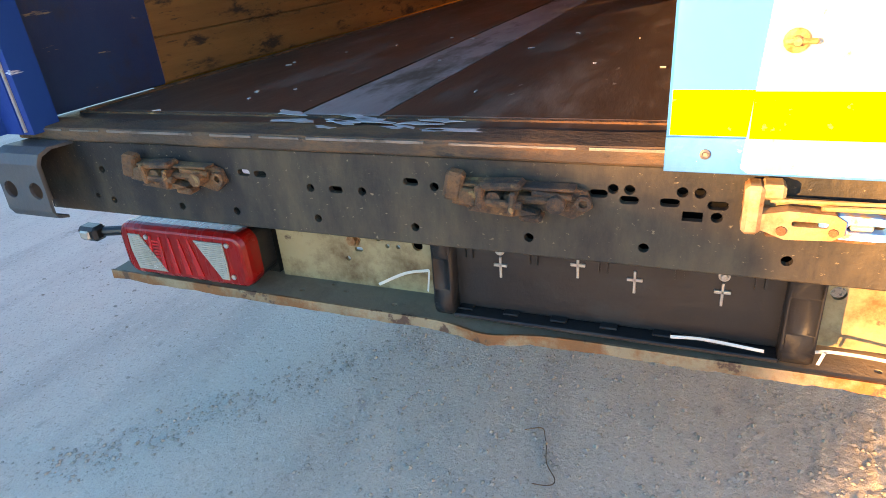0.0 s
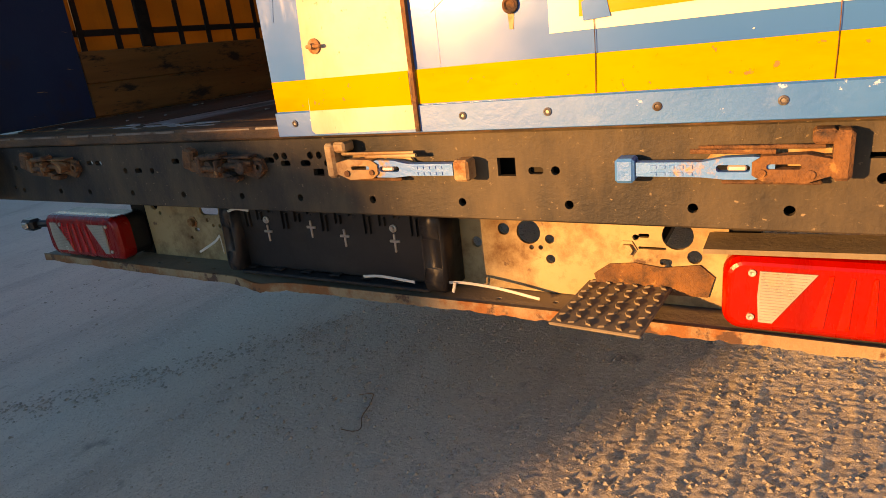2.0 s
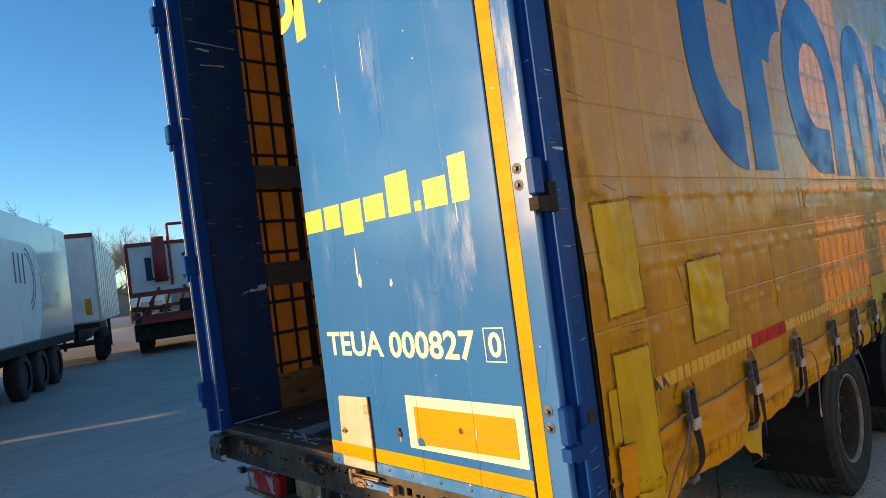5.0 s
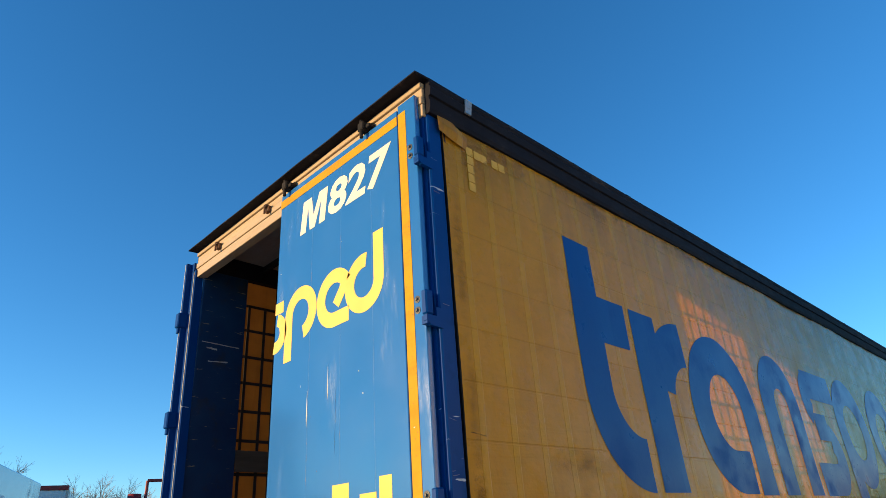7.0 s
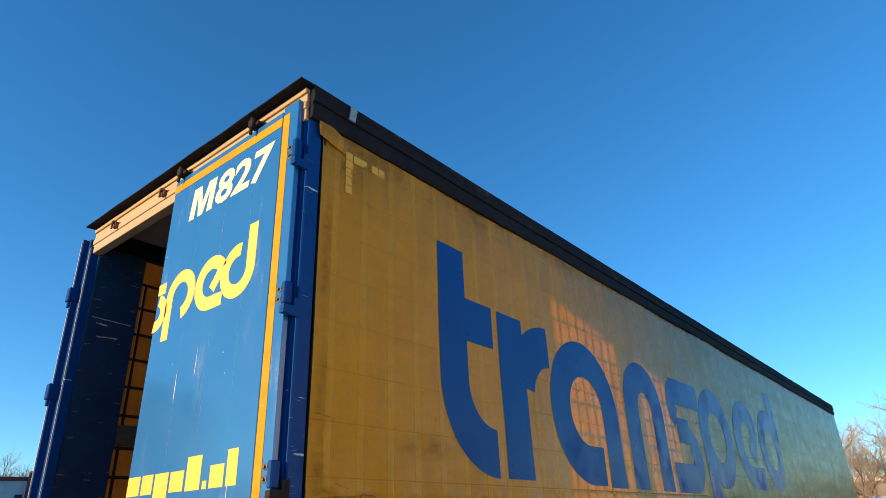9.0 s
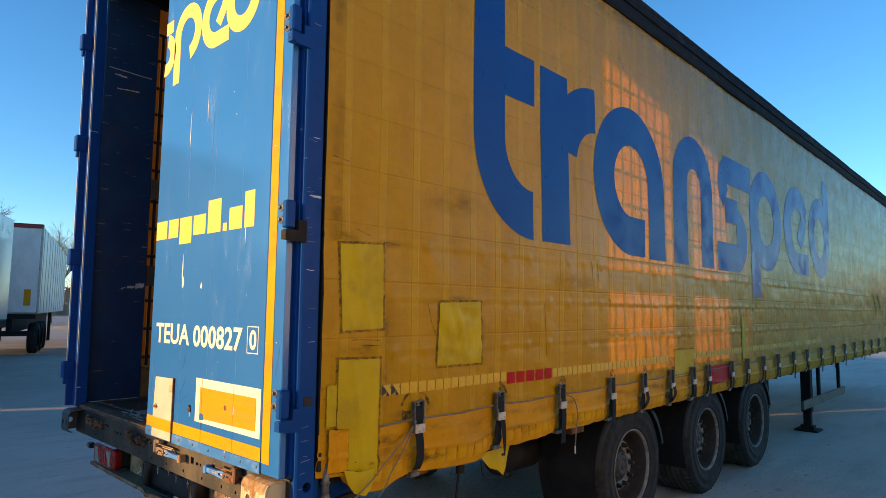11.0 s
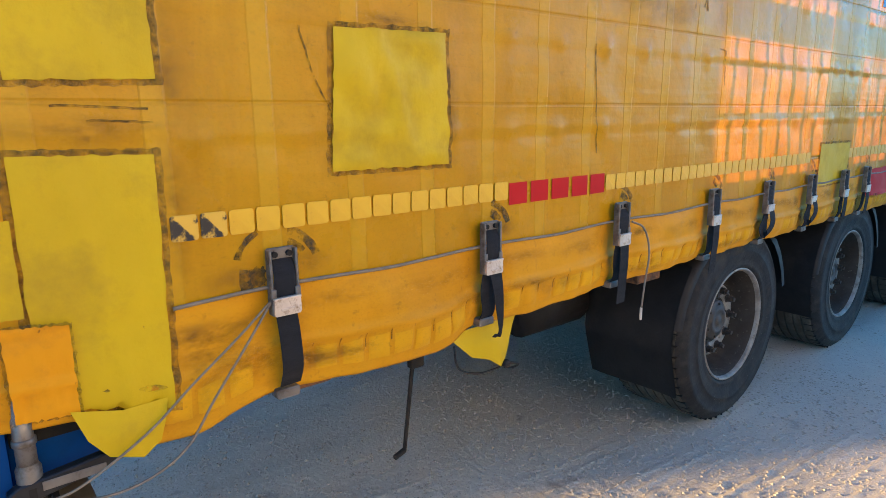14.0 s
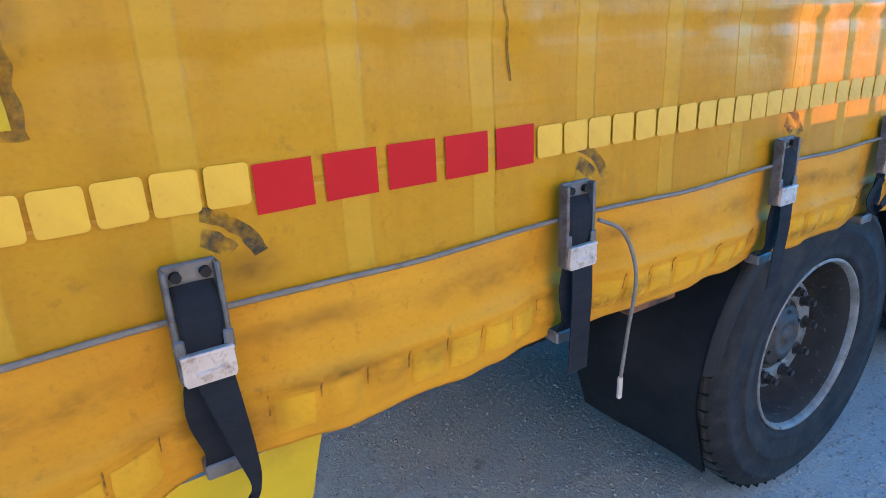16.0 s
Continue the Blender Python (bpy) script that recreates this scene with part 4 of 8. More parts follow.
# buffers at both ends of the beam
def buffer(x0, x1, material, label, open_right):
    bm = fresh()
    prof = [(0.0, 0.908), (-0.055, 0.910), (-0.078, 0.902), (-0.088, 0.884), (-0.090, 0.79), (-0.082, 0.775), (-0.06, 0.768)]
    inner = [(y + 0.006 if y < -0.01 else y, z - 0.006) for y, z in prof]
    inner[-1], inner[-2] = (-0.06, 0.774), (-0.078, 0.780)
    loop = prof + inner[::-1]
    a = [bm.verts.new((x0, y, z)) for y, z in loop]
    b = [bm.verts.new((x1, y, z)) for y, z in loop]
    bm.faces.new(a), bm.faces.new(b[::-1])
    for i in range(len(a)):
        bm.faces.new((a[i], a[(i + 1) % len(a)], b[(i + 1) % len(a)], b[i]))
    xs = x0 if open_right else x1
    ob = tp("buffer", bm, material, label)
    if material == "cream":
        # rust washed down from the top edge
        w = fresh()
        n = 46
        rows = []
        for k in range(n + 1):
            x = x0 + 0.003 + (x1 - x0 - 0.006) * k / n
            run = 0.872 - 0.055 * max(0.0, noise.noise((x * 26, 3, 0)) + 0.12) - 0.05 * math.exp(-((x - 2.415) / 0.012) ** 2) - 0.01 * noise.noise((x * 90, 1, 0))
            rows.append([w.verts.new((x, y, z)) for y, z in ((-0.004, 0.9095), (-0.055, 0.9112), (-0.0786, 0.9032), (-0.0893, 0.8845), (-0.0905, min(0.884, run)))])
        for p, q in zip(rows, rows[1:]):
            for k in range(4):
                w.faces.new((p[k], q[k], q[k + 1], p[k + 1]))
        tp("rust_wash", w, "rust_wash", "brown rust washed down over the cream paint", True, parent=ob)
    h = fresh()
    cx = (x0 + x1) / 2
    for dx in (-0.036, 0.036):
        rod(h, (cx + dx, -0.2, 0.832), (cx + dx, -0.06, 0.832), 0.0175, 18)
    cut(ob, h)
    bm = fresh()
    s = 0.006 if open_right else -0.006
    prism(bm, [(-0.084, 0.79), (-0.078, 0.89), (-0.055, 0.902), (-0.001, 0.902), (-0.001, 0.775), (-0.06, 0.775)], s, flank(xs))
    side = tp("side_plate", bm, material, parent=ob)
    h = fresh()
    rod(h, (xs - 0.05, -0.042, 0.835), (xs + 0.05, -0.042, 0.835), 0.0165, 18)
    cut(side, h)


buffer(0.035, 0.160, "grey", "grey steel buffer bracket with two round holes", True)
buffer(2.322, 2.500, "cream", "cream buffer bracket with rust runs and round holes", False)

# web plate and light rail below the beam
bm = fresh()
box(bm, (0.44, 0.2, 0.538), (2.03, 0.208, 0.752))
web = tp("web_plate", bm, "web", "cream steel web plate stained with rust")
h = fresh()
for x, z, q in ((0.485, 0.695, 0.016), (1.655, 0.668, 0.026), (1.60, 0.672, 0.013), (1.70, 0.655, 0.010), (1.535, 0.64, 0.012), (1.70, 0.612, 0.010), (1.945, 0.675, 0.028), (1.975, 0.635, 0.013), (0.79, 0.648, 0.012), (0.84, 0.62, 0.014), (0.70, 0.655, 0.006), (1.66, 0.635, 0.005), (1.68, 0.636, 0.005), (0.62, 0.60, 0.006), (1.87, 0.668, 0.006), (1.93, 0.61, 0.008), (0.505, 0.67, 0.006), (0.745, 0.64, 0.005), (0.76, 0.66, 0.005), (0.72, 0.64, 0.005)):
    rod(h, (x, 0.1, z), (x, 0.3, z), q, 16)
for x, z, a, b in ((0.715, 0.688, 0.075, 0.035), (1.885, 0.672, 0.02, 0.008), (1.90, 0.648, 0.05, 0.005), (0.65, 0.625, 0.02, 0.01), (0.81, 0.66, 0.022, 0.012), (1.925, 0.622, 0.022, 0.012)):
    prism(h, moved(rounded(a, b, b * 0.4), x, z), 0.2, rear(0.1))
cut(web, h)
for x, z in ((0.64, 0.648), (1.855, 0.645)):
    bm = fresh()
    lathe(bm, [(0.2, 0.018), (0.197, 0.018), (0.197, 0.012), (0.188, 0.012), (0.188, 0.0)], 6, (x, 0, z), "Y")
    tp("bolt", bm, "rust_light", parent=web)
bm = fresh()
prism(bm, [(1.80, 0.555), (1.79, 0.59), (1.82, 0.612), (1.87, 0.618), (1.92, 0.612), (1.985, 0.622), (2.01, 0.60), (2.0, 0.56)], -0.004, rear(0.199))
tp("patch_plate", bm, "rust", "rust-brown patch plate", parent=web)

rail_y = lambda x: 0.116 - 0.006 * math.sin(x * 2.2) - 0.016 * math.exp(-((x - 0.98) / 0.07) ** 2) - 0.008 * x / 2.4
bm = fresh()
rows = []
n = 120
for i in range(n + 1):
    x = -0.02 + 2.445 * i / n
    dent = -0.006 * math.exp(-((x - 0.95) / 0.05) ** 2)
    rows.append([bm.verts.new((x, y, z)) for y, z in ((0.29, 0.537), (0.2, 0.536), (rail_y(x) + 0.05, 0.535 + dent * 0.6), (rail_y(x) + 0.004, 0.535 + dent), (rail_y(x) + 0.004, 0.527 + dent), (0.29, 0.529))])
for a, b in zip(rows, rows[1:]):
    for k in range(5):
        bm.faces.new((a[k], a[k + 1], b[k + 1], b[k]))
bm.faces.new(rows[0]), bm.faces.new(rows[-1][::-1])
rail = tp("light_rail", bm, "rail", "dusty bent steel rail carrying the lamps")
h = fresh()
for x, y in ((0.52, 0.15), (0.62, 0.17), (0.75, 0.145), (1.72, 0.16), (1.60, 0.15), (0.58, 0.19)):
    rod(h, (x, y, 0.4), (x, y, 0.6), 0.006, 10)
cut(rail, h)
bm = fresh()
rows = []
n = 240
for i in range(n + 1):
    x = -0.02 + 2.445 * i / n
    dent = -0.006 * math.exp(-((x - 0.95) / 0.05) ** 2)
    low = 0.516 + 0.004 * noise.noise((x * 14, 0, 0)) + 0.004 * noise.noise((x * 50, 2, 0)) * (1 if x > 0.9 else 0.3)
    y = rail_y(x)
    rows.append([bm.verts.new((x, yy, z + dent)) for yy, z in ((y + 0.006, 0.537), (y - 0.001, 0.538), (y - 0.002, low), (y + 0.004, low))])
for a, b in zip(rows, rows[1:]):
    for k in range(3):
        bm.faces.new((a[k], a[k + 1], b[k + 1], b[k]))
tp("rail_edge", bm, "rail_edge", "flaking cream rail edge eaten by rust", parent=rail)
for x in (0.36, 1.3, 2.02):
    bm = fresh()
    box(bm, (x, 0.21, 0.53), (x + 0.06, 0.30, 0.76))
    tp("hanger", bm, "dark", parent=rail)

# tread plate
TM = Matrix.Translation((1.85, 0.1, 0.57)) @ Matrix.Rotation(radians(-4), 4, "Z")
bm = fresh()
box(bm, (-0.08, -0.108, -0.003), (0.08, 0.108, 0.003), 0.002, TM)
tread = tp("tread_plate", bm, "rail", "brown chequer-plate step with diamond studs")
bm = fresh()
for i in range(6):
    for j in range(8):
        a = 45 if (i + j) % 2 else -45
        m = TM @ Matrix.Translation((-0.066 + i * 0.0265, -0.093 + j * 0.0265, 0.0028)) @ Matrix.Rotation(radians(a), 4, "Z")
        prism(bm, [(-0.011, 0), (0, 0.0045), (0.011, 0), (0, -0.0045)], 0.0035, lambda u, v, d, m=m: m @ Vector((u * (1 - d * 60), v * (1 - d * 60), d)))
tp("stud", bm, "rail", parent=tread)
bm = fresh()
box(bm, (1.79, 0.20, 0.538), (1.91, 0.215, 0.57))
tp("bracket", bm, "rust", parent=tread)

# black plastic box
bm = fresh()
box(bm, (0.885, 0.145, 0.555), (1.475, 0.195, 0.735), 0.004)
lamp_box = tp("plate_box", bm, "black", "black plastic plate holder, scratched and dusty")
for x0, x1 in ((0.862, 0.898), (1.452, 1.500)):
    bm = fresh()
    prism(bm, [(0.198, 0.55), (0.135, 0.548), (0.106, 0.556), (0.099, 0.580), (0.110, 0.610), (0.112, 0.67), (0.104, 0.70), (0.112, 0.735), (0.198, 0.748)], x1 - x0, flank(x0))
    bmesh.ops.bevel(bm, geom=list(bm.edges), offset=0.004, segments=2, affect="EDGES")
    tp("end_cap", bm, "black", "moulded rounded end", True, parent=lamp_box)
bm = fresh()
box(bm, (0.896, 0.112, 0.548), (1.455, 0.15, 0.556), 0.002)
box(bm, (0.896, 0.118, 0.733), (1.455, 0.15, 0.741), 0.002)
for k in range(13):
    x = 0.915 + k * 0.041
    box(bm, (x, 0.138, 0.665 + 0.02 * (k % 3)), (x + 0.004, 0.146, 0.715))
    box(bm, (x + 0.014, 0.138, 0.665 + 0.02 * (k % 3)), (x + 0.018, 0.146, 0.705))
for k in range(6):
    box(bm, (0.90 + k * 0.09, 0.128, 0.557), (0.93 + k * 0.09, 0.146, 0.561), 0.001)
tp("rib", bm, "black", parent=lamp_box)
for x, z in ((0.985, 0.655), (1.127, 0.672), (1.224, 0.655), (1.362, 0.650)):
    bm = fresh()
    box(bm, (x - 0.0024, 0.1415, z - 0.026), (x + 0.0024, 0.1465, z + 0.017), 0.0008)
    box(bm, (x - 0.013, 0.1415, z - 0.003), (x + 0.013, 0.1460, z + 0.003), 0.0008)
    clip = tp("clip", bm, "zinc", parent=lamp_box)
    if x in (0.985, 1.362):
        bm = fresh()
        lathe(bm, [(0.145, 0.009), (0.141, 0.009), (0.140, 0.006), (0.137, 0.005), (0.137, 0.0)], 14, (x, 0, z + 0.030), "Y")
        tp("rivet", bm, "zinc", parent=clip)
bm = fresh()
prism(bm, moved(rounded(0.30, 0.014, 0.004), 1.13, 0.7235), -0.004, rear(0.1465))
tp("plate_strip", bm, "grey", parent=lamp_box)
bm = fresh()
for k in range(14):
    box(bm, (1.055 + k * 0.0105, 0.1405, 0.7195), (1.0625 + k * 0.0105, 0.1420, 0.7265))
tp("printed_bars", bm, "white_print", "row of small pale bars", parent=lamp_box)
for pts in ([(0.900, 0.105, 0.715), (0.93, 0.106, 0.722), (0.965, 0.112, 0.717)], [(0.730, 0.13, 0.588), (0.79, 0.135, 0.618), (0.860, 0.098, 0.652)], [(0.848, 0.11, 0.60), (0.860, 0.098, 0.650)],
            [(1.29, 0.106, 0.575), (1.34, 0.104, 0.580), (1.43, 0.098, 0.577)], [(1.502, 0.12, 0.574), (1.53, 0.13, 0.572), (1.60, 0.145, 0.560), (1.69, 0.15, 0.543)], [(1.516, 0.12, 0.575), (1.510, 0.118, 0.553)]):
    bm = fresh()
    tube(bm, smooth_line(pts, 5), 0.0032, 6, 0.4, Vector((0, 0, 1)))
    tp("cable_tie", bm, "tie", "white plastic cable tie")


# tail lights
def tail_light(x, label, flip):
    def X(u):
        return x + (0.365 - u if flip else u)

    bm = fresh()
    out = moved(rounded(0.360, 0.126, 0.03, 6), x + 0.1825, 0.612)
    prism(bm, out, 0.075, rear(0.128))
    lamp = tp("tail_light", bm, "black", label)
    bm = fresh()
    loops = []
    for wide, high, q, y in ((0.365, 0.130, 0.030, 0.150), (0.367, 0.132, 0.031, 0.122), (0.363, 0.128, 0.030, 0.112), (0.350, 0.114, 0.026, 0.1045), (0.338, 0.104, 0.022, 0.102)):
        loops.append([bm.verts.new((u, y, v)) for u, v in moved(rounded(wide, high, q, 6), x + 0.1825, 0.612)])
    for r1, r2 in zip(loops, loops[1:]):
        for i in range(len(r1)):
            bm.faces.new((r1[i], r1[(i + 1) % len(r1)], r2[(i + 1) % len(r1)], r2[i]))
    bm.faces.new(loops[-1])
    tp("lens", bm, "red_lens", "red plastic lens", parent=lamp)
    for q in ([(0.056, 0.567), (0.053, 0.612), (0.055, 0.656), (0.135, 0.656), (0.076, 0.567)], [(0.236, 0.566), (0.295, 0.655), (0.329, 0.655), (0.331, 0.612), (0.322, 0.566)]):
        bm = fresh()
        quad = [(X(u), v) for u, v in q]
        prism(bm, quad, -0.0025, rear(0.1015))
        o = tp("clear_window", bm, "clear_lens", "ribbed clear window", parent=lamp)
        bm = fresh()
        z0, z1 = 0.571, 0.652
        for k in range(17):
            z = z0 + (z1 - z0) * k / 16
            lo = min(u for u, v in q) + 0.004
            hi = max(u for u, v in q) - 0.004
            if q[0][0] < 0.1:
                hi = 0.076 + (z - 0.567) / 0.089 * 0.059 - 0.004
            else:
                lo = 0.236 + max(0, (z - 0.566)) / 0.089 * 0.059 + 0.004
                hi = 0.320
            if hi - lo > 0.01:
                box(bm, (min(X(lo), X(hi)), 0.0975, z - 0.0012), (max(X(lo), X(hi)), 0.0992, z + 0.0012))
        tp("rib", bm, "clear_lens", parent=o)
    bm = fresh()
    for k in range(5):
        u = 0.135 + 0.028 * k
        prism(bm, [(X(u + 0.015), 0.655), (X(u + 0.021), 0.655), (X(u + 0.012 + 0.006 * k), 0.566), (X(u - 0.006 + 0.008 * k), 0.566)], -0.0015, rear(0.1015))
    for k in range(6):
        box(bm, (min(X(0.24), X(0.262)), 0.0995, 0.60 + 0.008 * k), (max(X(0.24), X(0.262)), 0.1018, 0.604 + 0.008 * k))
    tp("facet", bm, "red_facet", parent=lamp)
    for u, z in ((0.044, 0.652), (0.044, 0.575), (0.276, 0.650), (0.270, 0.574)):
        bm = fresh()
        lathe(bm, [(0.102, 0.006), (0.0985, 0.006), (0.0985, 0.003), (0.100, 0.0)], 10, (X(u), 0, z), "Y")
        tp("screw", bm, "zinc", parent=lamp)


tail_light(0.062, "long red and white tail light on the rail, in shade", True)
tail_light(2.03, "long red and white tail light on the rail, sunlit", False)
bm = fresh()
prism(bm, [(2.0, 0.680), (2.40, 0.690), (2.40, 0.70), (2.0, 0.688)], 0.09, rear(0.1))
tp("lamp_cover", bm, "rail")
bm = fresh()
box(bm, (-0.075, 0.10, 0.618), (-0.015, 0.14, 0.655), 0.008)
rod(bm, (-0.02, 0.13, 0.636), (0.07, 0.16, 0.636), 0.012)
mk = tp("marker_lamp", bm, "black", "small black side marker lamp on a rubber arm")
bm = fresh()
box(bm, (-0.062, 0.094, 0.626), (-0.03, 0.102, 0.648), 0.004)
tp("lens", bm, "clear_lens", parent=mk)
bm = fresh()
prof = [(0.0, 0.016)] + [(0.02 + 0.012 * k, 0.021 if k % 2 else 0.017) for k in range(6)] + [(0.10, 0.026), (0.13, 0.03)]
m = Matrix.Translation((2.42, 0.15, 0.672))
lathe(bm, prof, 14, (0, 0, 0), "X")
for v in bm.verts:
    v.co = m @ Matrix.Rotation(radians(10), 4, "Y") @ v.co
mk = tp("marker_lamp", bm, "rail", "round red side marker lamp on a ribbed rubber arm", True)
bm = fresh()
lathe(bm, [(0.185, 0.0), (0.185, 0.026), (0.178, 0.031), (0.135, 0.031), (0.128, 0.029), (0.127, 0.022), (0.130, 0.021), (0.130, 0.0)], 22, (2.538, 0, 0.650), "Y")
tp("housing", bm, "rubber", "black rubber lamp housing", True, parent=mk)
bm = fresh()
lathe(bm, [(0.131, 0.0215), (0.124, 0.0210), (0.121, 0.015), (0.1205, 0.0)], 20, (2.538, 0, 0.650), "Y")
tp("lens", bm, "red_lens", "round red lens", True, parent=mk)
bm = fresh()
prism(bm, [(2.43, 0.555), (2.43, 0.665), (2.56, 0.655), (2.56, 0.54)], 0.006, rear(0.20))
flap = tp("mud_flap", bm, "black", "small black rubber flap behind the lamp")
bm = fresh()
prism(bm, [(2.405, 0.545), (2.405, 0.588), (2.452, 0.578), (2.528, 0.572), (2.528, 0.535)], 0.003, rear(0.196))
tp("foot_plate", bm, "rail_edge", "tan steel strip at the foot of the flap", parent=flap)

# right rear post, hinges, left post, header
bm = fresh()
prism(bm, [(2.47, 0.003), (2.552, 0.003), (2.558, 0.010), (2.558, 0.085), (2.552, 0.092), (2.535, 0.094), (2.535, 0.125), (2.47, 0.125)], 3.05, lambda u, v, d: Vector((u, v, 0.757 + d)))
post = tp("corner_post", bm, "blue_post", "dark blue steel corner post with scratches")
h = fresh()
for z in (0.882, 0.792):
    rod(h, (2.5, 0.055, z), (2.6, 0.055, z), 0.019, 18)
cut(post, h)
bm = fresh()
prism(bm, [(2.45, -0.02), (2.515, -0.02), (2.515, -0.006), (2.538, -0.006), (2.538, 0.003), (2.45, 0.003)], 2.9, lambda u, v, d: Vector((u, v, 0.92 + d)))
tp("door_seal_channel", bm, "blue_post", parent=post)
bm = fresh()
box(bm, (2.555, 0.030, 1.19), (2.5595, 0.070, 1.225))
tp("black_tape", bm, "black", "square of black tape", parent=post)
bm = fresh()
box(bm, (2.46, 0.0, 0.70), (2.49, 0.004, 0.93))
tp("post_foot", bm, "rail", parent=post)
rs = random.Random(17)
for k in range(18):
    z = rs.choice((rs.uniform(1.5, 1.95), rs.uniform(0.8, 1.12), rs.uniform(0.8, 3.4)))
    y0, dz = rs.uniform(0.012, 0.04), rs.uniform(-0.003, 0.005)
    n = rs.uniform(0.010, 0.042)
    bm = fresh()
    tube(bm, [(2.5582, y0 + n * t / 5, z + dz * t / 5 + 0.002 * noise.noise((t, z * 9, 0))) for t in range(6)], rs.uniform(0.0004, 0.0009), 4)
    tp("scratch", bm, "zinc", parent=post)
bm = fresh()
box(bm, (2.485, 0.126, 0.775), (2.495, 0.34, 0.94), 0.002)
tp("gusset", bm, "blue_post", "blue steel gusset behind the post", parent=post)
for z in (1.13, 1.86, 2.655, 3.45):
    bm = fresh()
    box(bm, (2.525, -0.074, z + 0.02), (2.558, -0.030, z + 0.13), 0.006)
    hg = tp("hinge", bm, "blue_post", "blue steel door hinge")
    bm = fresh()
    prism(bm, [(-0.078, z + 0.014), (-0.078, z - 0.012), (-0.055, z - 0.030), (0.018, z - 0.034), (0.018, z + 0.055), (-0.02, z + 0.055), (-0.02, z + 0.014)], 0.020, flank(2.542))
    prism(bm, [(2.527, z + 0.012), (2.527, z - 0.025), (2.56, z - 0.025), (2.56, z + 0.012)], 0.03, rear(-0.076))
    tp("hinge_leaf", bm, "blue_post" if z != 1.86 else "dark", parent=hg)
    for dz in (0.06, 0.11):
        bm = fresh()
        lathe(bm, [(-0.047, 0.017), (-0.0492, 0.017), (-0.0498, 0.0125), (-0.052, 0.0115), (-0.0525, 0.008), (-0.059, 0.0072), (-0.060, 0.0)], 14, (2.475, 0, z + dz), "Y")
        tp("bolt", bm, "grey", parent=hg)
lean = lambda z: -0.088 * (z - 0.925) / 2.93
bm = fresh()
prism(bm, [(0.070, -0.030), (0.100, -0.030), (0.100, 0.03), (0.070, 0.03)], 2.86, lambda u, v, d: Vector((u + lean(0.925 + d), v, 0.925 + d)))
lpost = tp("corner_post", bm, "blue_post", "dark blue corner post beside the open doorway")
for z in (1.16, 1.9, 2.68, 3.4):
    bm = fresh()
    e = lean(z)
    box(bm, (-0.018 + e, -0.098, z - 0.06), (0.036 + e, -0.030, z + 0.05), 0.006)
    box(bm, (-0.014 + e, -0.085, z - 0.10), (0.014 + e, -0.045, z - 0.055), 0.004)
    tp("hinge", bm, "blue_post", "blue steel door hinge", parent=lpost)
bm = fresh()
box(bm, (0.078, -0.034, 0.93), (0.084, -0.0305, 3.77))
for v in bm.verts:
    v.co.x += lean(v.co.z)
tp("bright_edge", bm, "zinc", "bright worn metal edge strip", parent=lpost)
bm = fresh()
prism(bm, [(0.002, -0.070), (0.024, -0.070), (0.024, -0.032), (0.0695, -0.032), (0.0695, 0.0), (0.002, 0.0)], 2.93, lambda u, v, d: Vector((u + lean(0.925 + d), v, 0.925 + d)))
stile = tp("hinge_stile", bm, "blue_post", "blue hinge stile left where the door hung", parent=lpost)
bm = fresh()
box(bm, (0.0, -0.0725, 0.93), (0.006, -0.0705, 3.85))
for v in bm.verts:
    v.co.x += lean(v.co.z)
tp("bright_edge", bm, "zinc", parent=stile)
bm = fresh()
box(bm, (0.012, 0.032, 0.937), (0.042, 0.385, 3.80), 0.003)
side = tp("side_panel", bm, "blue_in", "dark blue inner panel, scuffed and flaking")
for y0, z0, y1, z1, h in ((0.06, 3.235, 0.35, 3.225, 0.010), (0.10, 3.195, 0.18, 3.190, 0.018), (0.12, 3.095, 0.27, 3.105, 0.012), (0.26, 1.70, 0.31, 1.705, 0.022), (0.315, 1.705, 0.375, 1.72, 0.045), (0.22, 1.69, 0.25, 1.70, 0.010)):
    bm = fresh()
    n = 9
    low = [(y0 + (y1 - y0) * k / n, z0 + (z1 - z0) * k / n - h * (0.2 + 0.5 * abs(noise.noise((k * 1.3, z0 * 7, y0))))) for k in range(n + 1)]
    top = [(y0 + (y1 - y0) * k / n, z0 + (z1 - z0) * k / n + h * (0.2 + 0.6 * abs(noise.noise((k * 1.1, z0 * 5, 4))))) for k in range(n + 1)]
    prism(bm, low + top[::-1], 0.0008, flank(0.0422))
    tp("scuff", bm, "lime", "pale scuff rubbed through the paint", parent=side)
bm = fresh()
for z0, z1, y0 in ((3.728, 3.80, -0.018), (3.80, 3.845, -0.024), (3.845, 3.90, -0.016), (3.90, 3.934, -0.028)):
    box(bm, (0.0, y0, z0), (2.55, 0.05, z1 - 0.002), 0.003)
hd = tp("header_rail", bm, "header", "bare weathered header rail over the doors")
for x in (0.36, 1.05):
    bm = fresh()
    box(bm, (x, -0.045, 3.815), (x + 0.045, -0.02, 3.86), 0.004)
    box(bm, (x + 0.008, -0.062, 3.845), (x + 0.034, -0.03, 3.868), 0.004)
    rod(bm, (x + 0.022, -0.058, 3.80), (x + 0.022, -0.058, 3.86), 0.007)
    tp("lock_keeper", bm, "rust", "rusty lock keeper", parent=hd)
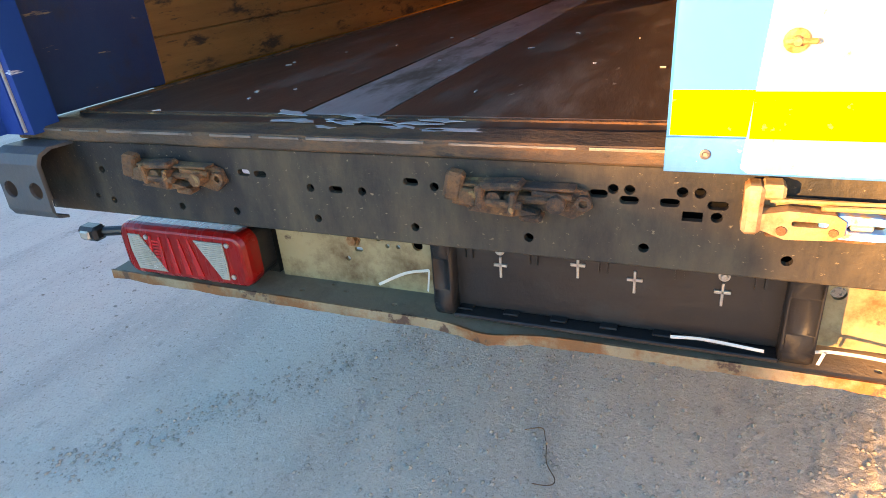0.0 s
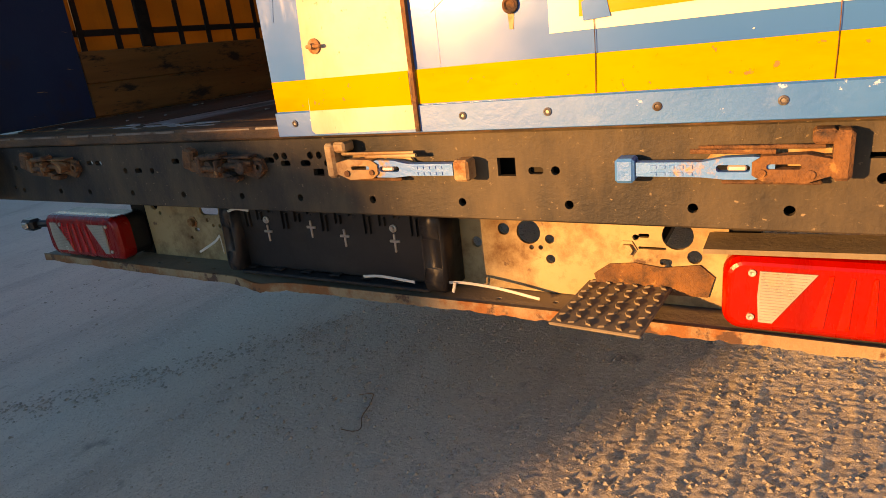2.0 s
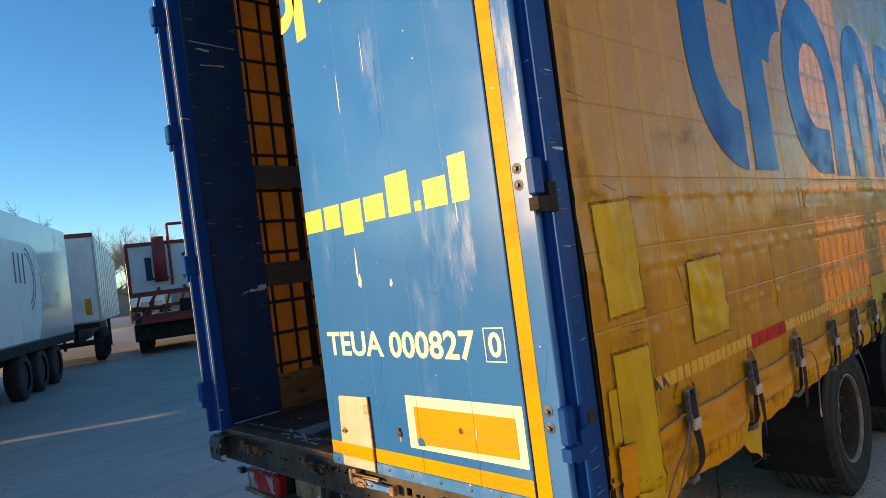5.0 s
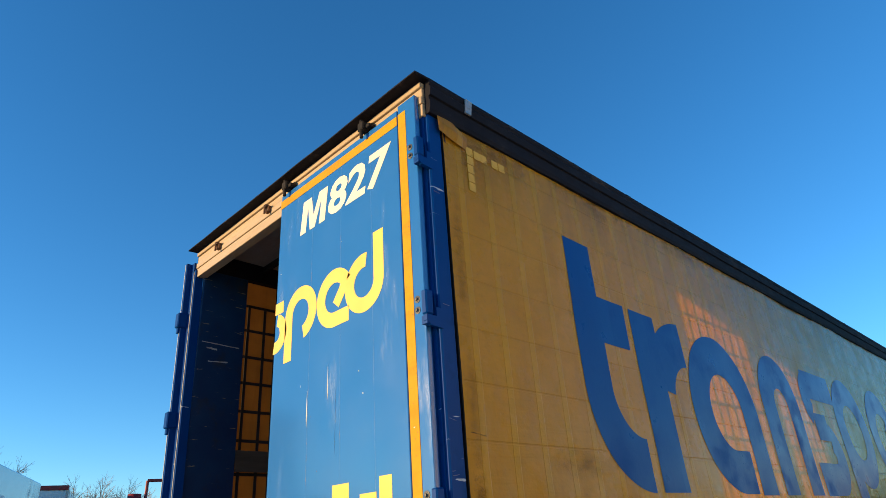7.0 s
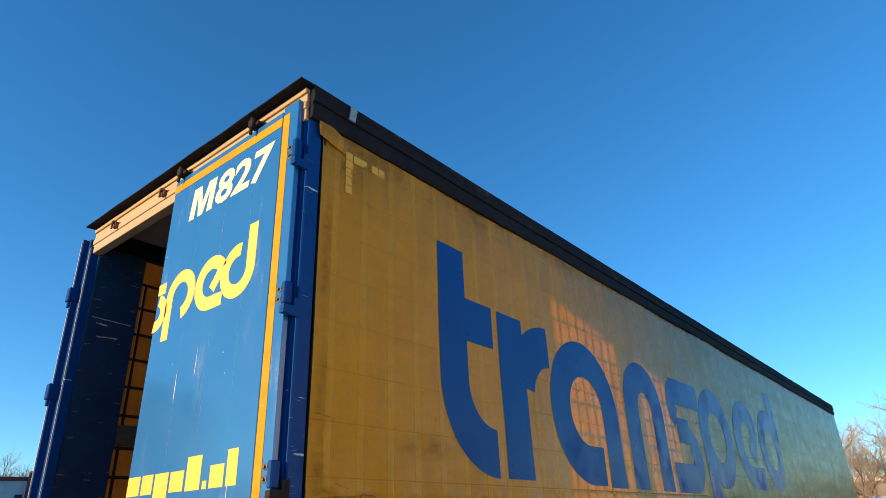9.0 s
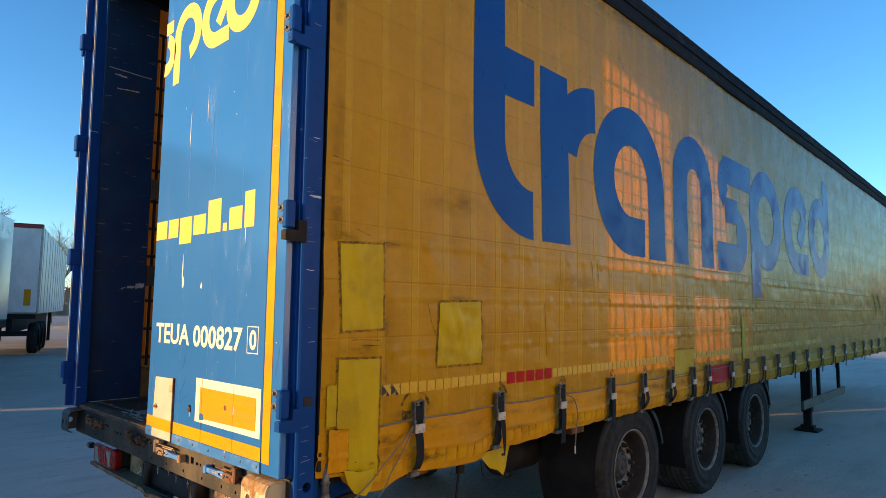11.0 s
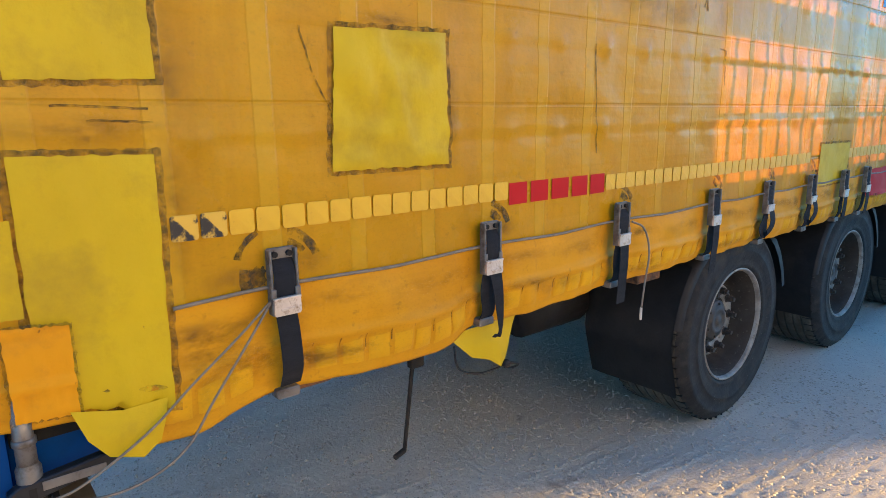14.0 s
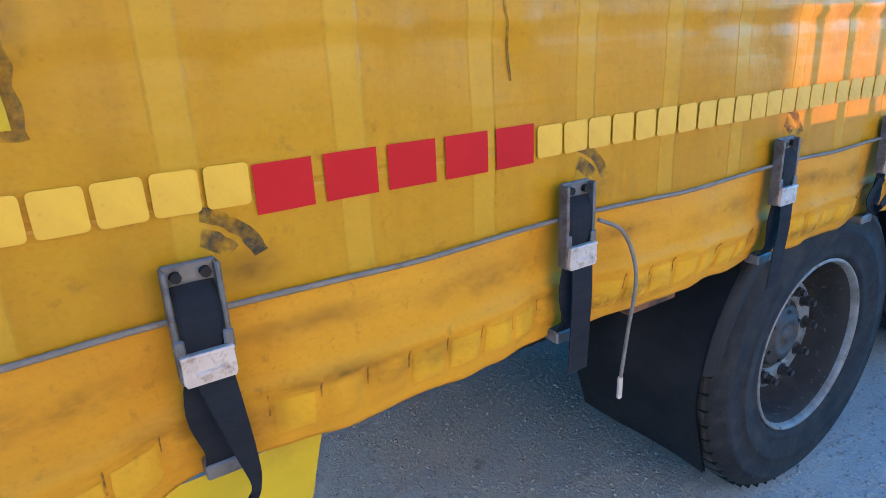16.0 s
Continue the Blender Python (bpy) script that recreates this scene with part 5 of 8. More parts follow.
for x in (1.32, 2.1):
    bm = fresh()
    box(bm, (x, -0.085, 3.845), (x + 0.05, -0.03, 3.90), 0.006)
    rod(bm, (x + 0.025, -0.075, 3.80), (x + 0.025, -0.075, 3.91), 0.010)
    box(bm, (x + 0.055, -0.07, 3.85), (x + 0.085, -0.02, 3.872), 0.003)
    tp("lock_keeper", bm, "dark", "dark lock keeper holding the door rod", parent=hd)
bm = fresh()
rows = []
for i in range(61):
    x = -0.015 + 2.60 * i / 60
    j = 0.008 * noise.noise((x * 3, 4, 0))
    rows.append([bm.verts.new((x, y, z)) for y, z in ((0.12, 3.948), (-0.02, 3.948 + j * 0.3), (-0.092 + j, 3.944 + j * 0.5), (-0.094 + j, 3.934 + j * 0.5), (-0.03, 3.937), (0.12, 3.937))])
for a, b in zip(rows, rows[1:]):
    for k in range(6):
        bm.faces.new((a[k], a[(k + 1) % 6], b[(k + 1) % 6], b[k]))
bm.faces.new(rows[0]), bm.faces.new(rows[-1][::-1])
tp("rain_gutter", bm, "roof", "dark overhanging rain lip")

# ---- closed right rear door ----
YD = -0.045
bm = fresh()
box(bm, (1.266, YD, 0.918), (2.384, -0.018, 3.84), 0.003)
door = tp("rear_door", bm, "blue", "closed blue rear door with yellow bands and white lettering")
bm = fresh()
box(bm, (2.393, YD - 0.002, 0.922), (2.522, -0.018, 3.856), 0.003)
tp("door_stile", bm, "blue", "blue door stile with dull scuffed paint", parent=door)
bm = fresh()
box(bm, (2.3845, YD + 0.008, 0.93), (2.3925, -0.02, 3.85))
tp("rubber_gap", bm, "rubber", parent=door)
bm = fresh()
box(bm, (1.266, YD - 0.004, 0.918), (2.384, YD + 0.001, 0.962), 0.001)
kick = tp("kick_strip", bm, "blue_worn", "scuffed blue kick strip", parent=door)
for x in (1.312, 1.66, 1.80, 1.955, 2.105, 2.235, 2.36):
    bm = fresh()
    lathe(bm, [(YD - 0.004, 0.0062), (YD - 0.006, 0.0062), (YD - 0.0075, 0.004), (YD - 0.006, 0.0025), (YD - 0.006, 0.0)], 14, (x, 0, 0.942), "Y")
    tp("rivet", bm, "buckle", parent=door)


def film(name, material, outline, lift, label=""):
    bm = fresh()
    prism(bm, outline, -0.0012, rear(YD - lift))
    return tp(name, bm, material, label, parent=door)


def rect(x0, z0, x1, z1):
    return [(x0, z0), (x1, z0), (x1, z1), (x0, z1)]


film("yellow_band", "yellow_film", rect(1.27, 0.964, 2.383, 1.018), 0.0005, "yellow reflective band, slightly torn")
film("yellow_band", "yellow_film", rect(1.263, 3.745, 2.383, 3.801), 0.0005, "yellow reflective band")
film("yellow_band", "yellow_film", rect(2.396, 0.964, 2.452, 3.80), 0.0025, "upright yellow reflective band")
film("warning_plate", "white_print", rect(1.808, 1.05, 2.374, 1.246), 0.0005, "white-framed warning plate")
film("orange_field", "orange_film", [(1.852, 1.068), (2.34, 1.076), (2.34, 1.206), (1.852, 1.206)], 0.0018, "orange reflective field")
film("torn_corner", "blue", [(1.858, 1.062), (1.895, 1.064), (1.89, 1.088), (1.872, 1.094), (1.856, 1.086)], 0.0032, "bare blue spot where film is torn")
bm = fresh()
lathe(bm, [(YD - 0.003, 0.012), (YD - 0.0034, 0.0)], 16, (2.09, 0, 1.14), "Y")
tp("round_stamp", bm, "rust", parent=door)
bm = fresh()
prism(bm, [(2.158, 1.12), (2.166, 1.122), (2.168, 1.158), (2.16, 1.156)], -0.0012, rear(YD - 0.0032))
tp("gouge", bm, "white", parent=door)
for x in (1.872, 2.157):
    bm = fresh()
    tube(bm, [(x + 0.001 * math.sin(k), YD - 0.0035, 0.965 + 0.283 * k / 8) for k in range(9)], 0.0006, 4)
    tp("panel_seam", bm, "rust", parent=door)
bm = fresh()
for x in (1.627, 1.90, 2.16):
    box(bm, (x, YD - 0.0004, 1.022 if x < 1.8 else 1.26), (x + 0.0010, YD + 0.001, 3.74))
tp("panel_seam", bm, "lever", parent=door)
bm = fresh()
prism(bm, [(1.352, 0.928), (1.36, 0.922), (1.572, 0.924), (1.572, 1.222), (1.378, 1.218), (1.37, 1.21)], -0.004, rear(YD - 0.004))
hatch = tp("hatch", bm, "white", "small white hatch cover with a yellow band", parent=door)
bm = fresh()
prism(bm, rect(1.357, 0.964, 1.571, 1.018), -0.001, rear(YD - 0.0083))
tp("yellow_band", bm, "yellow_film", parent=door)
bm = fresh()
box(bm, (1.5725, YD - 0.009, 0.92), (1.580, YD, 1.224))
tp("hatch_gap", bm, "rust", parent=door)
bm = fresh()
lathe(bm, [(YD - 0.008, 0.013), (YD - 0.011, 0.013), (YD - 0.013, 0.006), (YD - 0.022, 0.004), (YD - 0.022, 0.0)], 14, (1.39, 0, 1.072), "Y")
box(bm, (1.378, YD - 0.020, 1.069), (1.41, YD - 0.014, 1.075), 0.002)
tp("turn_latch", bm, "rust_light", "small brass-coloured turn latch", parent=door)
bm = fresh()
box(bm, (1.545, YD - 0.011, 1.155), (1.575, YD - 0.0078, 1.19), 0.001)
tp("hatch_hinge", bm, "rust_light", parent=door)
bm = fresh()
lathe(bm, [(YD, 0.012), (YD - 0.005, 0.012), (YD - 0.007, 0.008), (YD - 0.004, 0.006), (YD - 0.004, 0.0)], 14, (1.752, 0, 1.095), "Y")
box(bm, (1.747, YD - 0.010, 1.106), (1.757, YD, 1.116), 0.002)
tp("lock_eye", bm, "rust", "rusty lock eye", parent=door)
bm = fresh()
prism(bm, [(1.748, 1.062), (1.754, 1.062), (1.757, 1.09), (1.746, 1.09)], -0.0008, rear(YD - 0.0002))
tp("rust_run", bm, "rust_light", parent=door)
for x, z, dx, dz in ((1.605, 1.76, 0.006, 0.07), (1.615, 1.69, 0.012, 0.03), (1.81, 1.67, 0.010, 0.016), (1.62, 2.45, 0.003, 0.09), (2.2, 1.9, 0.002, 0.06), (1.8, 2.55, 0.002, 0.09)):
    bm = fresh()
    prism(bm, [(x - dx, z - dz * 0.6), (x + dx * 0.3, z - dz), (x + dx, z), (x + dx * 0.2, z + dz), (x - dx * 0.5, z + dz * 0.4)], -0.0008, rear(YD - 0.0002))
    tp("paint_chip", bm, "white_print", parent=door)

rs = random.Random(14)
for k in range(26):
    x, z = rs.uniform(1.28, 2.50), rs.choice((rs.uniform(1.03, 1.5), rs.uniform(1.5, 3.4)))
    a, q = rs.uniform(0, 3.1), rs.uniform(0.0012, 0.0036)
    bm = fresh()
    prism(bm, [(x + q * rs.uniform(0.5, 1.3) * math.cos(a + t) * (1.8 if t % 2 else 1), z + q * rs.uniform(0.5, 1.3) * math.sin(a + t)) for t in range(6)], -0.0006, rear(YD - (0.0046 if z < 0.963 or x > 2.39 else 0.0002)))
    tp("paint_chip", bm, "white_print" if k % 3 else "rust", parent=door)

for x0, z0, x1, z1, q in ((1.62, 1.10, 1.74, 1.16, 0.02), (1.64, 1.14, 1.70, 1.24, -0.01), (1.30, 1.12, 1.33, 1.30, 0.004), (1.66, 1.28, 1.70, 1.42, 0.008), (2.02, 1.62, 2.10, 1.58, 0.01), (1.45, 1.72, 1.47, 1.9, 0.003), (2.41, 1.05, 2.47, 1.02, 0.004), (2.47, 1.30, 2.50, 1.42, 0.004), (1.86, 2.2, 1.868, 2.5, 0.002)):
    bm = fresh()
    tube(bm, [(x0 + (x1 - x0) * k / 9 + q * math.sin(math.pi * k / 9), YD - (0.0026 if x0 > 2.39 else 0.0004), z0 + (z1 - z0) * k / 9 + q * math.sin(math.pi * k / 9)) for k in range(10)], 0.0006, 4)
    tp("scratch", bm, "blue_worn", parent=door)
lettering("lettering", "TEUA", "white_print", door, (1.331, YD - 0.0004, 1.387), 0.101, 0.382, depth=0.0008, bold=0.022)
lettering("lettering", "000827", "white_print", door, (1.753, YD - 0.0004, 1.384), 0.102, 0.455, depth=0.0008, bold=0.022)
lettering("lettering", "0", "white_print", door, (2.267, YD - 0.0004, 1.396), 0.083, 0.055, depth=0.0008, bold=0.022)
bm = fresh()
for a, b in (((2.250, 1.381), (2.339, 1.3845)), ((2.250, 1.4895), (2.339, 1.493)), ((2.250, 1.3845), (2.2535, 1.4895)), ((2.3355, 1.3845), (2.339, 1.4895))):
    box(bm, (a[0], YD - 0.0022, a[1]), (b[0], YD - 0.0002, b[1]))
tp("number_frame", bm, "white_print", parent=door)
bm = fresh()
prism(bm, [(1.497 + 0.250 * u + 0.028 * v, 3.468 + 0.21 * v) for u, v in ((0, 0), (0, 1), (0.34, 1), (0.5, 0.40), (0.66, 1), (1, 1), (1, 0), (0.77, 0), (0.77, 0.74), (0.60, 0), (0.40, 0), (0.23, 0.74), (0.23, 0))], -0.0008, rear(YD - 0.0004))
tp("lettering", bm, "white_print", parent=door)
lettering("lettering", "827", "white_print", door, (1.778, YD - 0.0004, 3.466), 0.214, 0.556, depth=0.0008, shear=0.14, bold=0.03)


def band_ring(bm, cu, cv, r_out, r_in, a0, a1, place, lift, n=40, squash=1.0):
    """Part of a flat ring, from angle a0 to a1."""
    prev = None
    for k in range(n + 1):
        a = radians(a0 + (a1 - a0) * k / n)
        ring = []
        for j in range(4):
            rr = r_in + (r_out - r_in) * j / 3
            ring.append(bm.verts.new(place(cu + rr * math.cos(a) * squash, cv + rr * math.sin(a), lift)))
        if prev:
            for j in range(3):
                bm.faces.new((prev[j], prev[j + 1], ring[j + 1], ring[j]))
        prev = ring


def band_bar(bm, u0, v0, u1, v1, place, lift, step=0.06):
    nu, nv = max(1, round((u1 - u0) / step)), max(1, round((v1 - v0) / step))
    g = [[bm.verts.new(place(u0 + (u1 - u0) * i / nu, v0 + (v1 - v0) * j / nv, lift)) for i in range(nu + 1)] for j in range(nv + 1)]
    for j in range(nv):
        for i in range(nu):
            bm.faces.new((g[j][i], g[j][i + 1], g[j + 1][i + 1], g[j + 1][i]))


def band_slant(bm, u0, v0, u1, v1, width, place, lift, n=6):
    """A straight slanting band."""
    d = Vector((u1 - u0, v1 - v0)).normalized() * (width / 2)
    g = [[bm.verts.new(place(u0 + (u1 - u0) * k / n + d.y * q, v0 + (v1 - v0) * k / n - d.x * q, lift)) for q in (1, 0.33, -0.33, -1)] for k in range(n + 1)]
    for a, b in zip(g, g[1:]):
        for j in range(3):
            bm.faces.new((a[j], a[j + 1], b[j + 1], b[j]))


def logo_shape(maker, material, parent, name):
    bm = fresh()
    maker(bm)
    ob = part(name, bm, material, parent)
    return ob


ydoor = rear(YD)
for maker in (lambda bm: (band_ring(bm, 1.275, 2.93, 0.115, 0.045, -100, 80, ydoor, -0.0008), band_bar(bm, 1.262, 3.045, 1.35, 3.115, ydoor, -0.0008)),
              lambda bm: (band_ring(bm, 1.530, 2.985, 0.156, 0.080, -75, 180, ydoor, -0.0008), band_bar(bm, 1.374, 2.738, 1.450, 2.985, ydoor, -0.0008)),
              lambda bm: (band_ring(bm, 1.846, 2.975, 0.158, 0.080, 30, 270, ydoor, -0.0008), band_bar(bm, 1.846, 2.817, 1.972, 2.895, ydoor, -0.0008), band_slant(bm, 1.953, 3.040, 1.862, 2.930, 0.066, ydoor, -0.0010)),
              lambda bm: (band_ring(bm, 2.095, 2.977, 0.155, 0.078, 80, 360, ydoor, -0.0008), band_bar(bm, 2.172, 2.977, 2.250, 3.215, ydoor, -0.0008))):
    logo_shape(maker, "yellow_print", door, "emblem_shape")
for u, wd, z, h in ((1.270, 0.13, 1.918, 0.095), (1.42, 0.112, 1.918, 0.095), (1.55, 0.132, 1.880, 0.132), (1.70, 0.126, 1.915, 0.095), (1.848, 0.126, 1.912, 0.155), (1.996, 0.036, 1.912, 0.036), (2.052, 0.114, 1.912, 0.10), (2.186, 0.082, 1.912, 0.158)):
    bm = fresh()
    band_bar(bm, u, z, u + wd, z + h, ydoor, -0.0008)
    tp("printed_bar", bm, "yellow_print", "short yellow printed bar", parent=door)

# ---- right curtain ----
XC = 2.563
CREASES = [1.375, 1.612, 1.86]


def curtain_x(y, z):
    """The outer face of the curtain: slack cloth between welded bands, with small tucks where the bands cross."""
    d = 0.010 * noise.noise((y * 0.9, z * 1.1, 0)) + 0.004 * noise.noise((y * 4, z * 1.6, 4))
    low = max(0.0, min(1.0, (2.12 - z) / 0.35))
    for zc in CREASES:
        w = (z - zc - 0.010 * noise.noise((y * 1.3, zc, 0))) / 0.012
        if abs(w) < 4:
            d += low * 0.0032 * (math.exp(-(w - 0.8) ** 2) - math.exp(-(w + 0.8) ** 2)) * (0.7 + 0.6 * noise.noise((y * 2, zc, 7)))
        v = (z - zc) / 0.022
        if abs(v) < 3:
            q = ((y + 0.03) / 0.205) % 1.0 - 0.5
            d += low * 0.011 * math.exp(-(q * 0.205 / 0.030) ** 2 - v * v) * (0.55 + 0.9 * noise.noise((round(y / 0.205) * 1.7, zc * 3, 5)))
    # each field between the bands bellies out a little
    fz = (z - 1.375) / 0.241 % 1.0
    fy = (y + 0.03) / 0.205 % 1.0
    d += low * 0.0022 * math.sin(math.pi * fz) * (0.6 + 0.8 * noise.noise((y * 1.1, z * 0.8, 21)))
    d += (0.25 + 0.75 * low) * 0.0022 * math.sin(math.pi * fy) * (0.7 + noise.noise((y * 0.8, z * 2, 1)))
    d += low * 0.004 * abs(noise.noise((y * 2.6 + z * 1.4, z * 3 - y * 0.7, 11))) ** 1.5 * 3
    # short slack wrinkles
    d += low * 0.005 * max(0.0, noise.noise((y * 6 + z * 2.2, z * 2.4, 31)) - 0.15)
    return XC + d


def grid_sheet(bm, ys, zs, fx):
    g = [[bm.verts.new((fx(y, z), y, z)) for y in ys] for z in zs]
    for j in range(len(zs) - 1):
        for i in range(len(ys) - 1):
            bm.faces.new((g[j][i], g[j][i + 1], g[j + 1][i + 1], g[j + 1][i]))
    return g


ys = steps([(0.099, 2.6, 0.008), (2.6, 5.5, 0.022), (5.5, LEN, 0.04)])
bm = fresh()
grid_sheet(bm, ys, steps([(1.072, 2.4, 0.014), (2.4, 3.81, 0.04)]), curtain_x)
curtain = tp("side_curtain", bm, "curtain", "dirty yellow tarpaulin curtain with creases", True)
# added black strip that closes the gap between post and curtain
bm = fresh()
box(bm, (2.537, 0.1005, 0.93), (2.562, 0.122, 3.79), 0.004)
tp("edge_fold", bm, "rubber", "black strip closing the gap at the grimy curtain edge", parent=curtain)


def hem_low(y):
    pts = [(0.099, 0.905), (0.225, 0.893), (0.26, 0.850), (0.31, 0.805), (0.42, 0.800), (0.60, 0.835), (0.90, 0.822), (1.04, 0.812), (1.18, 0.848), (1.5, 0.850), (1.8, 0.858), (2.4, 0.862), (3.0, 0.862), (LEN, 0.862)]
    for (a, za), (b, zb) in zip(pts, pts[1:]):
        if y <= b:
            t = (y - a) / (b - a)
            t = t * t * (3 - 2 * t)
            return za + (zb - za) * t
    return 0.86


STRAPS = [0.623, 1.216, 1.805, 2.407, 2.875, 3.340, 3.76, 4.09, 4.65, 5.09, 5.59, 6.1, 6.7, 7.3, 8.0, 8.7, 9.4, 10.1, 10.8, 11.5, 12.2, 13.0, 13.8]


def hem_x(y, t):
    """t runs from 0 at the cord to 1 at the hem."""
    near = min(abs(y - s) for s in STRAPS)
    puff = (1 - math.exp(-(near / 0.10) ** 2)) * max(0.15, min(1.0, (y - 0.2) / 0.5))
    folds = 0.010 * noise.noise((y * 7, t * 2.0, 2)) + 0.006 * noise.noise((y * 17, t * 2.5, 3))
    z = 1.072 - t * 0.21
    fold = 0.010 * math.exp(-((t - 0.56 - 0.05 * noise.noise((y * 1.5, 1, 1))) / 0.05) ** 2)
    # an old strip of squares under the cloth: a low step with short upright tucks
    top = 0.60 + 0.04 * noise.noise((y * 1.5, 1, 1))
    strip = max(0.0, min(1.0, (t - top) / 0.05)) * max(0.0, min(1.0, (0.90 - t) / 0.08))
    q = (y + 0.012 * noise.noise((y * 3, 0, 3))) / 0.066 % 1.0 - 0.5
    pleat = strip * (0.0065 - 0.0125 * math.exp(-(q * 0.066 / 0.0105) ** 2) * max(0.15, 0.55 + noise.noise((round(y / 0.066) * 0.9, 5, 0))))
    return fold + pleat + curtain_x(y, 1.072) - 0.006 + 0.020 * puff * math.sin(math.pi * (0.12 + 0.80 * t)) + folds * (0.3 + t) - 0.014 * t * (1 - puff)


bm = fresh()
g = []
NT = 30
for k in range(NT + 1):
    t = k / NT
    g.append([bm.verts.new((hem_x(y, t), y, 1.074 + (hem_low(y) + 0.004 * noise.noise((y * 11, 0, 0)) - 1.074) * t)) for y in ys])
# the hem turns back under itself
g.append([bm.verts.new((hem_x(y, 1) - 0.03, y, hem_low(y) + 0.006)) for y in ys])
for j in range(len(g) - 1):
    for i in range(len(ys) - 1):
        bm.faces.new((g[j][i], g[j][i + 1], g[j + 1][i + 1], g[j + 1][i]))
hem = tp("curtain_hem", bm, "hem", "rumpled orange-yellow lower hem of the curtain", True)


def side_x(y, z):
    if z > 1.074:
        return curtain_x(y, z)
    return hem_x(y, min(1.0, max(0.0, (1.074 - z) / (1.074 - hem_low(y)))))


def cloth(name, corners, lift, material, label="", ragged=0.004, parent=None, n=14, seed=0, crumple=0.0):
    """A sheet on the curtain between four corners (y, z), from lower left round, with uneven edges."""
    bm = fresh()
    a, b, c, d = [Vector(q) for q in corners]
    rows = []
    for j in range(n + 1):
        row = []
        for i in range(n + 1):
            u, v = i / n, j / n
            q = (a * (1 - u) + b * u) * (1 - v) + (d * (1 - u) + c * u) * v
            if i in (0, n):
                q = q + Vector((ragged * noise.noise((v * 17 + seed, seed, i)), 0))
            if j in (0, n):
                q = q + Vector((0, ragged * noise.noise((u * 17 + seed, seed + 5, j))))
            x = side_x(q[0], q[1]) + lift + crumple * 0.9 * max(0.0, 1 - abs(u - 0.5 + 0.35 * (v - 0.5)) / 0.10) * max(0.0, min(1.0, 1.3 - 1.6 * abs(v - 0.55))) + crumple * abs(noise.noise((u * 2.5 + v * 1.5 + seed, v * 2.2 - u, seed))) * (1 if 0 < i < n and 0 < j < n else 0.2)
            row.append(bm.verts.new((x, q[0], q[1])))
        rows.append(row)
    for j in range(n):
        for i in range(n):
            bm.faces.new((rows[j][i], rows[j][i + 1], rows[j + 1][i + 1], rows[j + 1][i]))
    return tp(name, bm, material, label, True, parent or curtain)


def patch(corners, material, label, seed, crumple=0.006, margin=0.013, lift=0.0045):
    cy = sum(q[0] for q in corners) / 4
    cz = sum(q[1] for q in corners) / 4
    grown = [(y + math.copysign(margin, y - cy), z + math.copysign(margin * 0.8, z - cz)) for y, z in corners]
    seam = cloth("glue_seam", grown, lift - 0.0023, "glue", "", 0.005, None, 40, seed + 30)
    return cloth("patch", corners, lift, material, label, 0.005, None, 18, seed, crumple)


patch([(0.196, 1.478), (0.418, 1.486), (0.412, 1.850), (0.179, 1.838)], "patch", "square lemon-yellow patch glued on the tarpaulin", 1)
patch([(0.761, 1.302), (1.089, 1.301), (1.082, 1.610), (0.781, 1.602)], "patch", "square lemon-yellow patch with a crease", 2, 0.022)
patch([(0.182, 0.93), (0.392, 0.875), (0.402, 1.356), (0.182, 1.362)], "patch", "long lemon-yellow patch over the curtain corner", 3)
patch([(0.142, 0.918), (0.236, 0.912), (0.236, 1.078), (0.139, 1.090)], "patch_orange", "small orange patch at the curtain corner", 4, 0.002, 0.005, 0.013)
cloth("patch", [(0.127, 1.10), (0.176, 1.10), (0.176, 1.262), (0.127, 1.262)], 0.006, "patch", "narrow yellow strip patch", 0.004, None, 8, 5)
patch([(3.45, 1.062), (3.83, 1.060), (3.83, 1.262), (3.45, 1.264)], "patch", "olive-yellow patch across the reflective tape", 6, 0.002)
cloth("patch", [(5.02, 1.09), (5.14, 1.09), (5.14, 1.52), (5.02, 1.52)], 0.006, "patch", "narrow upright olive-yellow strip patch", 0.006, None, 10, 9)
cloth("patch", [(4.15, 0.95), (4.70, 0.95), (4.70, 1.10), (4.15, 1.10)], 0.006, "red_print", "dark red patch at the hem", 0.01, None, 10, 8)

# torn flap at the corner and the loose yellow rag below the hem
bm = fresh()
pts = [[(2.575, 0.22, 0.92), (2.582, 0.24, 0.86), (2.585, 0.27, 0.82)], [(2.580, 0.30, 0.90), (2.590, 0.31, 0.85), (2.588, 0.325, 0.80)], [(2.578, 0.38, 0.90), (2.586, 0.37, 0.86), (2.58, 0.36, 0.82)]]
g = [[bm.verts.new(q) for q in row] for row in pts]
for a, b in zip(g, g[1:]):
    for k in range(2):
        bm.faces.new((a[k], b[k], b[k + 1], a[k + 1]))
bmesh.ops.subdivide_edges(bm, edges=list(bm.edges), cuts=4, use_grid_fill=True, smooth=0.6)
tp("torn_flap", bm, "patch", "torn tarpaulin corner hanging loose", True, hem)
bm = fresh()
pts = [[(2.545, 1.10, 0.836), (2.548, 1.14, 0.80), (2.545, 1.19, 0.755)], [(2.545, 1.20, 0.84), (2.548, 1.225, 0.79), (2.545, 1.25, 0.735)], [(2.548, 1.28, 0.845), (2.550, 1.285, 0.78), (2.545, 1.30, 0.70)], [(2.545, 1.36, 0.85), (2.540, 1.35, 0.80), (2.530, 1.33, 0.715)]]
g = [[bm.verts.new(q) for q in row] for row in pts]
